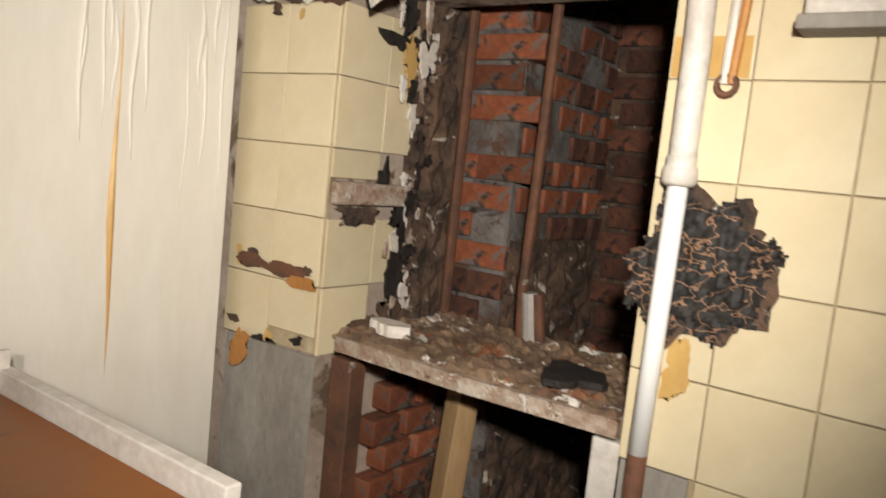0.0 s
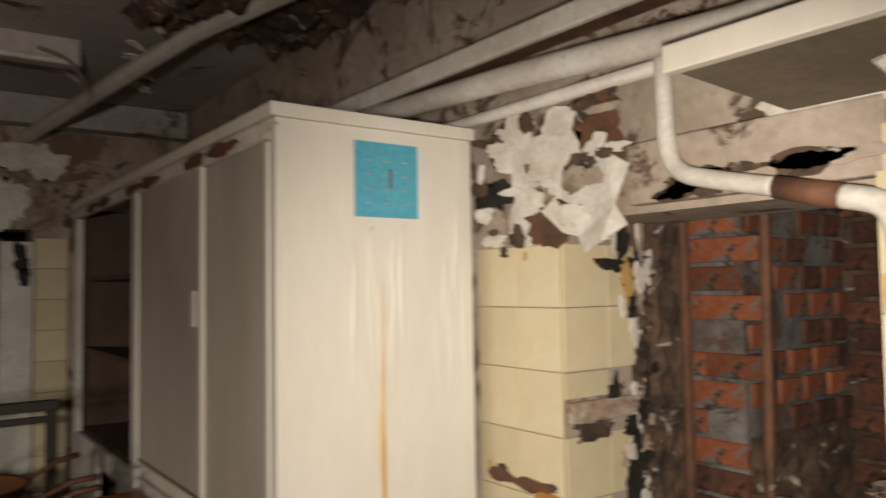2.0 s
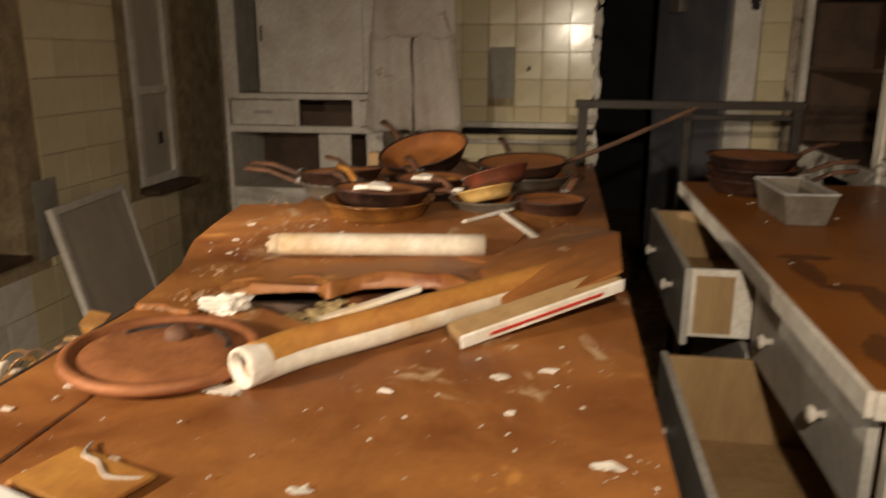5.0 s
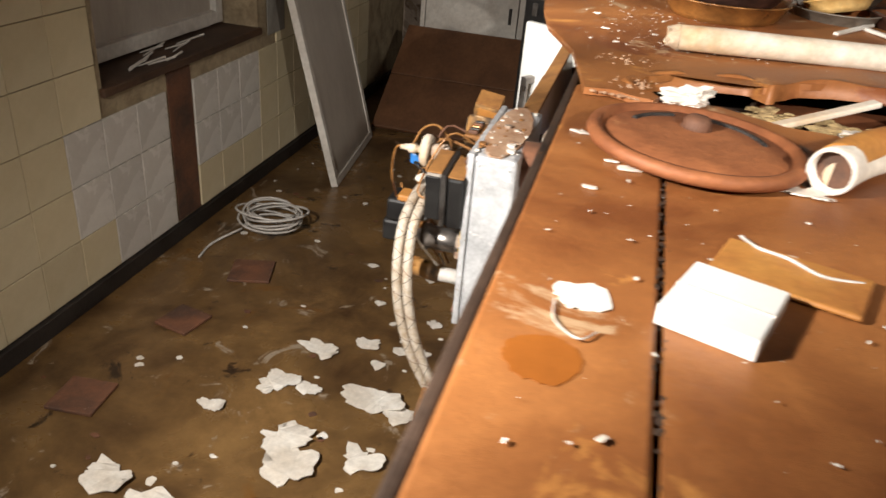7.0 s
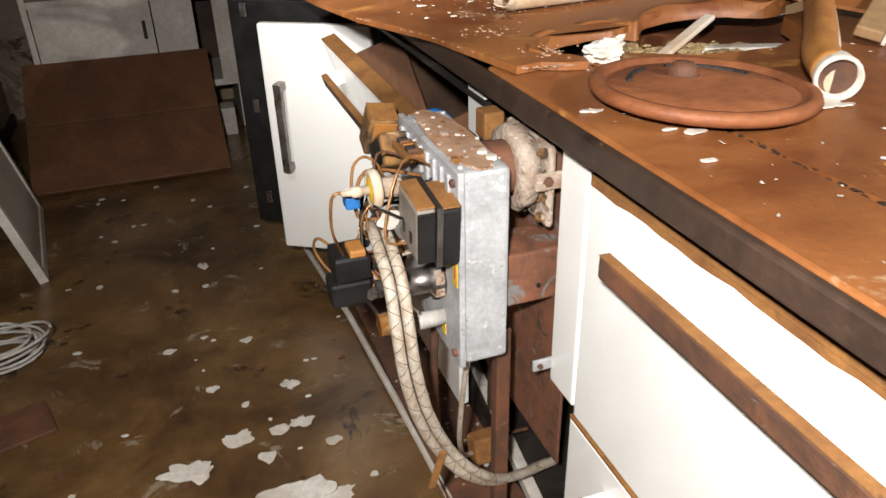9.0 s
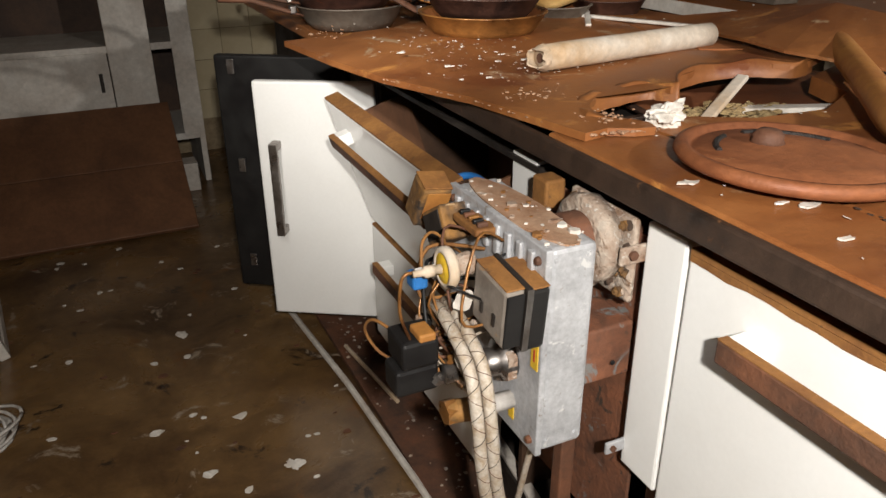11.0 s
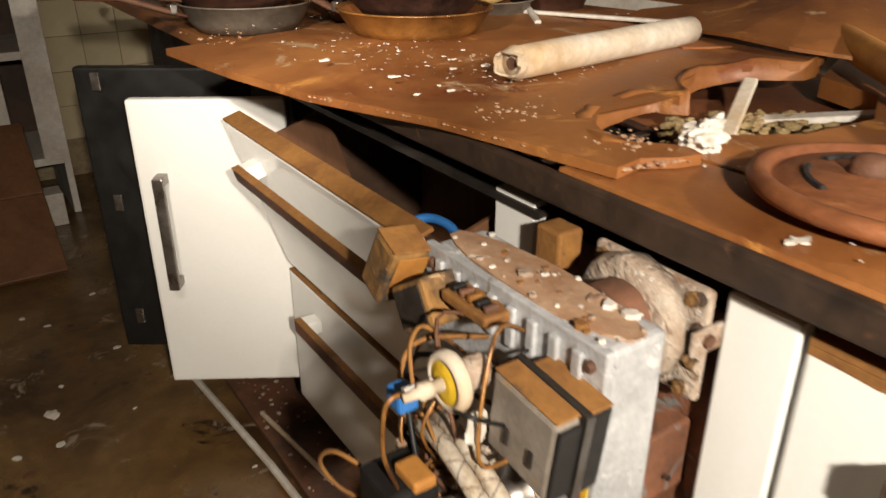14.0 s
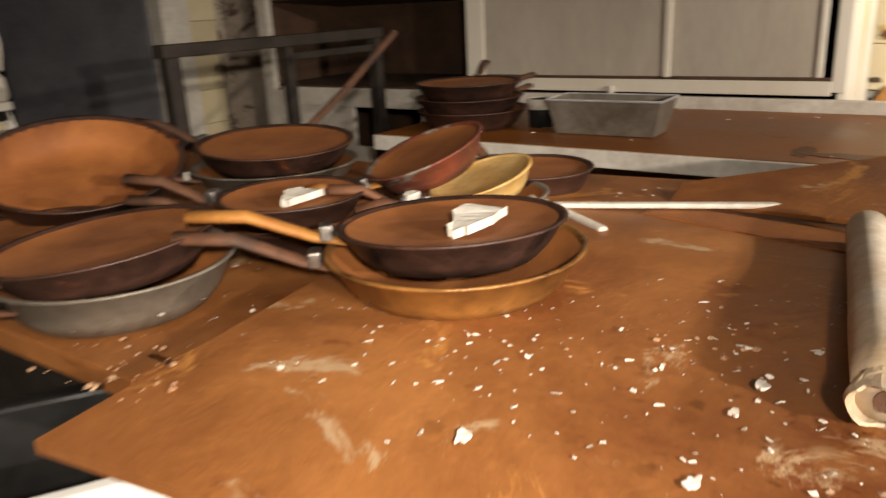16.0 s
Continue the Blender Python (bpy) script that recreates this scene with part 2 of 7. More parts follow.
CABLE = mat("white_cable", (0.55, 0.52, 0.48), (0.40, 0.36, 0.32), 0.5, scale=20, bump=0.05)
HOSE = mat("braided_hose", (0.60, 0.54, 0.46), (0.40, 0.30, 0.20), 0.55, scale=60, detail_scale=260, bump=0.5, metal=0.2)
YELLOW = plain("yellow_label", (0.75, 0.48, 0.03), 0.5)
RED = plain("red_stripe", (0.45, 0.03, 0.02), 0.5)
ORANGE_RUST = mat("orange_rust_film", (0.42, 0.19, 0.04), (0.30, 0.11, 0.025), 0.6, scale=12, detail_scale=90, bump=0.2)
BLUE_PLASTIC = plain("blue_plastic", (0.03, 0.16, 0.45), 0.4)
GREEN = plain("green_jar", (0.075, 0.105, 0.07), 0.4)


def char_material():
    """Blistered black char, split by pale tan cracks."""
    m = mat("cracked_char", (0.016, 0.011, 0.008), (0.006, 0.005, 0.004), 0.7, scale=14, bump=0.5)
    n, l = m.node_tree.nodes, m.node_tree.links
    bsdf = n["Principled BSDF"]
    tc = n.new("ShaderNodeTexCoord")
    mp = n.new("ShaderNodeMapping")
    mp.inputs["Scale"].default_value = (1, 1, 1.7)
    warp = n.new("ShaderNodeTexNoise")
    warp.inputs["Scale"].default_value = 26
    mixv = n.new("ShaderNodeMix")
    mixv.data_type = "RGBA"
    mixv.inputs[0].default_value = 0.08
    vor = n.new("ShaderNodeTexVoronoi")
    vor.feature, vor.inputs["Scale"].default_value = "DISTANCE_TO_EDGE", 19
    ramp = n.new("ShaderNodeValToRGB")
    ramp.color_ramp.elements[0].position, ramp.color_ramp.elements[1].position = 0.008, 0.034
    ramp.color_ramp.elements[0].color, ramp.color_ramp.elements[1].color = (1, 1, 1, 1), (0, 0, 0, 1)
    mix = n.new("ShaderNodeMix")
    mix.data_type = "RGBA"
    mix.inputs[7].default_value = (0.24, 0.13, 0.07, 1)
    old = bsdf.inputs["Base Color"].links[0].from_socket
    l.new(tc.outputs["Object"], mp.inputs[0])
    l.new(mp.outputs[0], warp.inputs["Vector"])
    l.new(mp.outputs[0], mixv.inputs[6])
    l.new(warp.outputs["Color"], mixv.inputs[7])
    l.new(mixv.outputs[2], vor.inputs["Vector"])
    l.new(vor.outputs["Distance"], ramp.inputs[0])
    l.new(ramp.outputs[0], mix.inputs[0])
    l.new(old, mix.inputs[6])
    l.new(mix.outputs[2], bsdf.inputs["Base Color"])
    return m


CHAR = char_material()


# ---- helpers of this scene ----
def mesh_of(name, bm, material, smooth=False):
    bmesh.ops.recalc_face_normals(bm, faces=bm.faces)
    me = bpy.data.meshes.new(name)
    bm.to_mesh(me)
    bm.free()
    me.materials.append(material)
    if smooth:
        for p in me.polygons:
            p.use_smooth = True
    return me


def part(name, bm, material, parent=None, label="", smooth=False, category="", kind="", group=""):
    """One mesh object in world coordinates, under a thing or a part."""
    ob = new(name, mesh_of(name, bm, material, smooth))
    if parent is not None:
        ob.parent = parent
        m = parent.matrix_basis.copy()
        up = parent
        while up.parent is not None:
            m = up.parent.matrix_basis @ up.matrix_parent_inverse @ m
            up = up.parent
        ob.matrix_parent_inverse = m.inverted()
    return tagged(ob, label, category, group, kind)


def thing(name, at, label, category, group="", kind="", rz=0):
    ob = new(name)
    ob.empty_display_size = 0.05
    ob.matrix_basis = pose(*at, 0, 0, rz)
    return tagged(ob, label, category, group, kind)


def add_box(bm, lo, hi, bevel=0.0, m=None):
    lo, hi = [min(a, b) for a, b in zip(lo, hi)], [max(a, b) for a, b in zip(lo, hi)]
    made = bmesh.ops.create_cube(bm, size=1.0)["verts"]
    for v in made:
        v.co = Vector([l + (c + 0.5) * (h - l) for c, l, h in zip(v.co, lo, hi)])
    if m is not None:
        bmesh.ops.transform(bm, matrix=m, verts=made)
    if bevel:
        edges = list({e for v in made for e in v.link_edges})
        bmesh.ops.bevel(bm, geom=edges, offset=bevel, segments=2, affect="EDGES", profile=0.5)
    return bm


def box(lo, hi, bevel=0.0, m=None):
    return add_box(bmesh.new(), lo, hi, bevel, m)


def add_tube(bm, pts, radius, sides=10, taper=None):
    """A round bar along points, with closed ends."""
    pts = [Vector(p) for p in pts]
    rings = []
    ref = None
    for k, p in enumerate(pts):
        d = (pts[min(k + 1, len(pts) - 1)] - pts[max(k - 1, 0)]).normalized()
        if ref is None:
            ref = Vector((0, 0, 1)) if abs(d.z) < 0.9 else Vector((1, 0, 0))
        side = d.cross(ref).normalized()
        ref = side.cross(d).normalized()
        r = radius if taper is None else radius * taper[k]
        rings.append([bm.verts.new(p + r * (math.cos(a) * side + math.sin(a) * ref)) for a in [2 * math.pi * i / sides for i in range(sides)]])
    for a, b in zip(rings, rings[1:]):
        for i in range(sides):
            bm.faces.new((a[i], a[(i + 1) % sides], b[(i + 1) % sides], b[i]))
    bm.faces.new(rings[0][::-1])
    bm.faces.new(rings[-1])
    return bm


def tube(pts, radius, sides=10, taper=None):
    return add_tube(bmesh.new(), pts, radius, sides, taper)


def curve_pts(ctrl, steps=6):
    """Points of a smooth line through control points."""
    c = [Vector(p) for p in ctrl]
    out = []
    for i in range(len(c) - 1):
        p0, p1, p2, p3 = c[max(i - 1, 0)], c[i], c[i + 1], c[min(i + 2, len(c) - 1)]
        for s in range(steps):
            t = s / steps
            out.append(0.5 * (2 * p1 + (p2 - p0) * t + (2 * p0 - 5 * p1 + 4 * p2 - p3) * t * t + (3 * p1 - p0 - 3 * p2 + p3) * t ** 3))
    return out + [c[-1]]


def lathe(profile, sides=40, m=None):
    """Turned shape from (radius, height) pairs."""
    bm = bmesh.new()
    rings = []
    for r, z in profile:
        if r < 1e-5:
            rings.append([bm.verts.new((0, 0, z))])
        else:
            rings.append([bm.verts.new((r * math.cos(2 * math.pi * i / sides), r * math.sin(2 * math.pi * i / sides), z)) for i in range(sides)])
    for a, b in zip(rings, rings[1:]):
        for i in range(sides):
            va = [a[0]] if len(a) == 1 else [a[i], a[(i + 1) % sides]]
            vb = [b[0]] if len(b) == 1 else [b[(i + 1) % sides], b[i]]
            if len(va) + len(vb) > 2:
                bm.faces.new(va + vb)
    if m is not None:
        bmesh.ops.transform(bm, matrix=m, verts=bm.verts)
    return bm


def slab(outline, z0, z1, wobble=0.0, seed=1, lift=None):
    """A flat sheet with the outline given as (x, y), from z0 to z1; lift(x, y) raises it."""
    bm = bmesh.new()
    rnd = random.Random(seed)
    pts = [(x + rnd.uniform(-wobble, wobble), y + rnd.uniform(-wobble, wobble)) for x, y in outline]
    f = lift or (lambda x, y: 0.0)
    lo = [bm.verts.new((x, y, z0 + f(x, y))) for x, y in pts]
    hi = [bm.verts.new((x, y, z1 + f(x, y))) for x, y in pts]
    bm.faces.new(lo[::-1])
    bm.faces.new(hi)
    for i in range(len(pts)):
        j = (i + 1) % len(pts)
        bm.faces.new((lo[i], lo[j], hi[j], hi[i]))
    bmesh.ops.triangulate(bm, faces=[g for g in bm.faces if len(g.verts) > 4])
    return bm


def ragged(cx, cy, rx, ry, n, seed, rough=0.35):
    """The outline of a torn flake, rough at three sizes."""
    n = max(3 * n, 24) if max(rx, ry) > 0.02 else n
    out = []
    for i in range(n):
        t = 2 * math.pi * i / n
        c, s = math.cos(t), math.sin(t)
        r = 1 + rough * sum(w * noise.noise(Vector((f * c + 1.7 * seed, f * s - 0.9 * seed, 0.37 * seed))) for f, w in ((1.1, 1.5), (3.7, 0.8), (9.0, 0.45)))
        out.append((cx + rx * c * r, cy + ry * s * r))
    return out


def structure(name, bm, material, label, category="wall", parent=None):
    return part(name, bm, material, parent, label, kind="structure" if parent is None else "", category=category if parent is None else "")

# ---- the room ----
XL, XR, YF, YB, ZC = -1.316, 2.457, 4.47, -1.6, 2.5
floor = structure("floor", box((-1.6, -1.8, -0.12), (3.7, 7.2, 0.0)), FLOOR, "wet dirty concrete floor with paint flakes", "floor")
ceiling = structure("ceiling", box((-1.7, -1.8, ZC), (3.7, 7.2, ZC + 0.12)), CEILING, "stained grey ceiling boards with peeling paint", "ceiling")
wall_back = structure("wall_back", box((-1.6, YB - 0.2, 0), (3.7, YB, ZC)), CEMENT, "bare grey cement wall")

# left wall with two window niches
bm = bmesh.new()
T = 0.28
for lo, hi in (((XL - T, YB, 0), (XL, 1.77, ZC)), ((XL - T, 1.77, 0), (XL, 2.66, 0.565)), ((XL - T, 1.77, 1.95), (XL, 2.66, ZC)),
               ((XL - T, 2.66, 0), (XL, 3.50, ZC)), ((XL - T, 3.50, 0), (XL, 3.92, 0.68)), ((XL - T, 3.50, 1.9), (XL, 3.92, ZC)),
               ((XL - T, 3.92, 0), (XL, YF + 0.2, ZC))):
    add_box(bm, lo, hi)
wall_left = structure("wall_left", bm, GROUT, "tiled basement wall with window niches")
# unseen sheet added behind the panes, darkness in its colour
structure("wall_outside", box((XL - T - 0.12, YB, 0), (XL - T - 0.02, YF, ZC)), UNLIT, "added near-black sheet closing the space behind the windows")

# far wall with the doorway
DX0, DX1, DZ = 0.90, 1.74, 1.86
bm = bmesh.new()
add_box(bm, (XL, YF, 0), (DX0, YF + 0.2, ZC))
add_box(bm, (DX1, YF, 0), (3.7, YF + 0.2, ZC))
add_box(bm, (DX0, YF, DZ), (DX1, YF + 0.2, ZC))
wall_far = structure("wall_far", bm, PLASTER, "far wall with peeling plaster above cream tiles")
# passage walls: the missing light is put into their near-black colour
structure("wall_passage_left", box((0.5, YF + 0.2, 0), (0.7, 7.0, ZC)), UNLIT, "passage wall coloured near-black for its darkness")
structure("wall_passage_right", box((2.1, YF + 0.2, 0), (2.3, 7.0, ZC)), UNLIT, "passage wall coloured near-black for its darkness")
structure("wall_passage_end", box((0.5, 7.0, 0), (2.3, 7.2, ZC)), UNLIT, "end wall of the passage, coloured near-black for its darkness")

# right wall: solid parts round the broken opening
OY0, OY1, OZ1 = 0.905, 1.607, 1.70
bm = bmesh.new()
add_box(bm, (XR, YB, 0), (XR + 0.32, OY0, ZC))
add_box(bm, (XR, OY1, 0), (XR + 0.25, YF, ZC))
add_box(bm, (XR + 0.03, OY0, OZ1), (XR + 0.30, OY1, ZC))
wall_right = structure("wall_right", bm, PLASTER, "right wall with cream tiles round a broken opening")
PIER = 1.420
bm = bmesh.new()
add_box(bm, (2.89, PIER, 0), (3.4, OY1 + 0.25, ZC))
add_box(bm, (XR + 0.25, OY1 - 0.01, 0), (2.89, OY1 + 0.25, ZC))
wall_pier = structure("wall_pier", bm, MORTAR, "exposed brick pier behind the opening")
structure("wall_cavity", box((3.4, YB, 0), (3.6, 2.2, ZC)), EARTH, "sooty back of the cavity")
# black colour holds the recess's shade as well as soot
structure("wall_cavity_side", box((XR + 0.32, 0.3, 0), (3.4, 0.42, ZC)), SOOT, "side of the cavity, coloured black for soot and shade")

# height of the range and the worktop
TOP = 0.9


def tile_mesh(name, w, h, t, material):
    """A tile lying in the y-z plane, its face towards -x, origin at its middle."""
    return mesh_of(name, box((-t, -w / 2, -h / 2), (0, w / 2, h / 2), 0.0015), material)


def tile_field(parent, mesh, place, turn, rows, cols, skip, name="tile"):
    """Rows of tiles as pieces of a wall; place(c, r) gives the middle of each."""
    made = []
    for r in range(rows):
        for c in range(cols):
            if skip(c, r):
                continue
            ob = new(name, mesh)
            ob.parent = parent
            ob.matrix_basis = Matrix.Translation(place(c, r)) @ turn
            made.append(ob)
    return made


# ---- the cooking island ----
island = thing("cooking_island", (0.43, 1.9, 0), "long rusty cooking range with white enamel fronts", "kitchen range")
part("plinth", box((0.03, 0.28, 0.0), (0.82, 3.34, 0.09), 0.003), DARK_IRON, island)
part("carcass", box((0.03, 0.24, 0.09), (0.84, 1.13, 0.855), 0.004), RUST_DARK, island)
part("back_panel", box((0.34, 1.13, 0.09), (0.84, 2.24, 0.74), 0.004), BROWN_BOARD, island)
part("divider", box((0.03, 1.485, 0.09), (0.34, 1.50, 0.86), 0.002), DARK_WOOD, island)
part("divider", box((0.03, 2.23, 0.09), (0.84, 2.25, 0.86), 0.002), DARK_WOOD, island)
part("carcass", box((0.03, 2.25, 0.09), (0.84, 3.36, 0.855), 0.004), DARK_IRON, island)
part("top_plate", slab([(0.119, 0.22), (0.866, 0.22), (0.866, 1.56), (0.62, 1.46), (0.57, 1.34), (0.44, 1.275), (0.30, 1.285), (0.20, 1.345), (0.119, 1.35)], 0.868, TOP), RUST, island, "rust-brown steel top plate with a burner hole")
part("top_strip", box((-0.033, 0.22, 0.868), (0.113, 1.36, TOP), 0.004), RUST, island)
part("front_band", box((-0.047, 0.22, 0.861), (-0.033, 2.30, 0.897), 0.004), BAND, island, "blackened edge band")
part("front_rail", box((0.0, 1.13, 0.835), (0.03, 2.25, 0.868), 0.002), DARK_IRON, island)
part("top_plate", box((-0.085, 2.262, 0.868), (0.866, 3.40, 0.897), 0.003), RUST, island)
bm = slab([(0.42, 1.48), (0.866, 1.56), (0.866, 2.33), (-0.02, 2.33), (-0.02, 1.40), (0.12, 1.43)], 0.82, 0.83)
part("under_plate", bm, DARK_IRON, island)


RIM = ((0.088, 1.322), (0.060, 1.362), (0.082, 1.425), (0.135, 1.470), (0.205, 1.494), (0.262, 1.488), (0.290, 1.456), (0.335, 1.505), (0.425, 1.532), (0.505, 1.512), (0.565, 1.466), (0.63, 1.475))


def crescent(n=3):
    """The torn near edge of the warped plate, round the burner hole and on along the second lobe."""
    return [(q.x + 0.0025 * math.sin(11 * k), q.y + 0.003 * math.sin(7 * k)) for k, q in enumerate(curve_pts([(x, y, 0) for x, y in RIM], n))]


warped = [(-0.014, 1.290), (0.03, 1.300), (0.062, 1.284), (0.098, 1.272), (0.104, 1.30)] + crescent() + [(0.74, 1.515), (0.80, 1.60), (0.855, 1.62), (0.858, 2.10), (0.855, 2.26), (0.4, 2.26), (-0.212, 2.205), (-0.176, 1.958), (-0.139, 1.752), (-0.066, 1.549), (-0.034, 1.40)]
bm = slab(warped, TOP + 0.002, TOP + 0.014, 0.004, 3, lift=lambda x, y: max(0.0, 0.008 + 0.012 * math.sin(4 * x + 3 * y)))
part("warped_plate", bm, RUST, island, "warped rusty cover plate with a torn crescent edge")
bm = bmesh.new()
inner, outer = [], []
for k, (x, y) in enumerate(crescent(4)):
    d = Vector((x - 0.22, y - 1.33, 0)).normalized() * (0.016 + 0.004 * math.sin(2.1 * k))
    e = 0.003 * math.sin(5.3 * k)
    z = TOP + 0.014 + 0.008 + 0.012 * math.sin(4 * x + 3 * y)
    inner.append([bm.verts.new((x - 0.004 * math.sin(3.7 * k), y - 0.004, z - 0.026)), bm.verts.new((x, y, z + 0.004 + e))])
    outer.append([bm.verts.new((x + d.x, y + d.y, z + 0.005 + e)), bm.verts.new((x + 1.5 * d.x, y + 1.5 * d.y, z - 0.006))])
for k in range(len(inner) - 1):
    strip4 = inner[k] + outer[k], inner[k + 1] + outer[k + 1]
    for i in range(3):
        bm.faces.new((strip4[0][i], strip4[0][i + 1], strip4[1][i + 1], strip4[1][i]))
part("hole_rim", bm, RUST, island, "rolled rusty rim of the burner hole", smooth=True)
# darker iron and a dark edge bar stand in for shadow under the torn plate
part("sunken_plate", slab([(0.275, 1.27), (0.62, 1.27), (0.866, 1.40), (0.866, 1.66), (0.30, 1.62), (0.262, 1.46)], 0.846, 0.852, 0.004, 3), LID_IRON, island)
part("sunken_rim", tube([(0.275, 1.27, 0.856), (0.262, 1.46, 0.856), (0.30, 1.62, 0.854)], 0.006, 6), RUST_DARK, island)
bm = bmesh.new()
rnd = random.Random(5)
for k in range(230):
    a, r = rnd.uniform(0, 6.28), 0.15 * math.sqrt(rnd.random())
    p = Vector((0.36 + 0.95 * r * math.cos(a), 1.40 + 0.72 * r * math.sin(a), 0.860 + rnd.uniform(-0.002, 0.012)))
    s = rnd.uniform(0.003, 0.012)
    vs = bmesh.ops.create_icosphere(bm, subdivisions=1, radius=s)["verts"]
    for v in vs:
        v.co = p + Vector((v.co.x * rnd.uniform(0.9, 2.2), v.co.y * rnd.uniform(0.6, 1.0), v.co.z * 0.5))
tagged(part("rubble", bm, RUBBLE), "dusty straw-coloured rubble in the burner hole", "rubble", kind="stuff")

# fronts towards the left aisle
front = part("front_strip", box((-0.013, 1.072, 0.447), (0.012, 1.146, 0.838), 0.004), ENAMEL, island, "white enamel strip")


def bar_handle(parent, a, b, out, r=0.011, ends=0.018, mat_bar=None):
    """A square bar with two feet, between a and b, standing off along out."""
    a, b, out = Vector(a), Vector(b), Vector(out)
    d = (b - a).normalized()
    side = d.cross(out).normalized()
    m = Matrix((d, side, out.normalized())).transposed().to_4x4()
    length, off = (b - a).length, out.length
    bar = box((0, -r, off - 0.014), (length, r, off), 0.003)
    bmesh.ops.transform(bar, matrix=Matrix.Translation(a) @ m, verts=bar.verts)
    h = part("handle", bar, mat_bar or RUST_DARK, parent, "rusted square bar handle")
    for x in (0, length - ends):
        foot = box((x, -r, 0), (x + ends, r, off - 0.012), 0.002)
        bmesh.ops.transform(foot, matrix=Matrix.Translation(a) @ m, verts=foot.verts)
        part("handle_foot", foot, ENAMEL if mat_bar is None else CHROME, h)
    cap = box((0.002, r, off - 0.05 if off > 0.06 else 0.002), (length - 0.002, r + 0.0015, off - 0.001), 0)
    if abs(out.x) > 0.01 and abs(d.y) > 0.9:
        sgn = 1 if side.z > 0 else -1
        cap = box((0.001, sgn * r if sgn > 0 else -r - 0.0015, off - 0.014), (length - 0.001, sgn * (r + 0.0015) if sgn > 0 else -r, off), 0)
        bmesh.ops.transform(cap, matrix=Matrix.Translation(a) @ m, verts=cap.verts)
        part("dust_film", cap, GOLD_DUST, h)
    return h


fr = part("front_panel", box((-0.014, 0.26, 0.437), (0.012, 1.066, 0.826), 0.005), ENAMEL, island, "white enamel oven front with rusted top edge")
part("rust_edge", box((-0.015, 0.27, 0.826), (0.018, 1.064, 0.834), 0.001), GOLD_DUST, fr)
part("rust_stain", slab([(0.27 + 0.0305 * k, 0.826) for k in range(27)] + [(1.063 - 0.0305 * k, 0.8175 + 0.0012 * math.sin(2.3 * k) + 0.0014 * math.sin(5.1 * k)) for k in range(27)], 0, 0.001), GOLD_DUST, fr).data.transform(Matrix(((0, 0, -1, -0.0141), (1, 0, 0, 0), (0, 1, 0, 0), (0, 0, 0, 1))))
bar_handle(fr, (-0.014, 0.30, 0.758), (-0.014, 0.966, 0.758), (-0.042, 0, 0), 0.015, 0.035)
fr = part("front_panel", box((-0.014, 0.26, 0.10), (0.012, 1.075, 0.428), 0.005), ENAMEL, island, "white enamel lower oven front")
part("rust_edge", box((-0.015, 0.27, 0.428), (0.012, 1.072, 0.434), 0.001), GOLD_DUST, fr)
bar_handle(fr, (-0.014, 0.30, 0.362), (-0.014, 0.965, 0.362), (-0.05, 0, 0), 0.015, 0.035)

# tipped-out bin front above a closed drawer
flap_len = math.hypot(0.10, 0.318)
mf = Matrix.Translation((-0.018, 0, 0.472)) @ Matrix.Rotation(-math.atan2(0.10, 0.318), 4, "Y")
fl = part("bin_front", box((-0.022, 1.49, 0), (0, 2.155, flap_len), 0.004, mf), ENAMEL, island, "white bin front tipped out at the top")
part("rusted_top", box((-0.022, 1.49, flap_len), (0.014, 2.155, flap_len + 0.006), 0.0015, mf), GOLD_DUST, fl)
part("bin_side", box((0.0, 1.52, 0.03), (0.16, 1.528, flap_len - 0.05), 0.001, mf), BROWN_BOARD, fl)
part("bin_side", box((0.0, 2.11, 0.03), (0.16, 2.118, flap_len - 0.05), 0.001, mf), BROWN_BOARD, fl)
part("bin_floor", box((0.0, 1.528, 0.03), (0.20, 2.11, 0.04), 0.001, mf), RUST_DARK, fl)
bar_handle(fl, mf @ Vector((-0.022, 1.53, flap_len - 0.06)), mf @ Vector((-0.022, 2.05, flap_len - 0.06)), mf.to_3x3() @ Vector((-0.045, 0, 0)), 0.014, 0.035)
dl = part("drawer", box((-0.034, 1.50, 0.12), (-0.012, 2.165, 0.440), 0.004), ENAMEL, island, "closed white enamel drawer")
part("rusted_top", box((-0.034, 1.50, 0.440), (-0.004, 2.165, 0.446), 0.0015), GOLD_DUST, dl)
bar_handle(dl, (-0.034, 1.54, 0.375), (-0.034, 2.05, 0.375), (-0.045, 0, 0), 0.014, 0.035)


def hinged(name, hinge, free, z0, z1, t, material, label):
    """A door leaf standing open between two points of the plan."""
    h, f = Vector((*hinge, 0)), Vector((*free, 0))
    d = (f - h).normalized()
    m = Matrix.Translation(h) @ Matrix.Rotation(math.atan2(d.y, d.x), 4, "Z")
    ob = part(name, box((0, -t / 2, z0), ((f - h).length, t / 2, z1), 0.006, m), material, island, label)
    return ob, m, (f - h).length


dw, m, w = hinged("door", (-0.004, 2.185), (-0.267, 2.345), 0.150, 0.805, 0.026, ENAMEL, "open white enamel cupboard door")
a, b = m @ Vector((w - 0.052, 0.013, 0.405)), m @ Vector((w - 0.052, 0.013, 0.655))
bar_handle(dw, a, b, (m.to_3x3() @ Vector((0, 0.04, 0))), 0.011, 0.02, CHROME)
dk, m, w = hinged("door", (0.0, 2.39), (-0.312, 2.60), 0.13, 0.83, 0.03, BLACK, "open door with a black inner face")
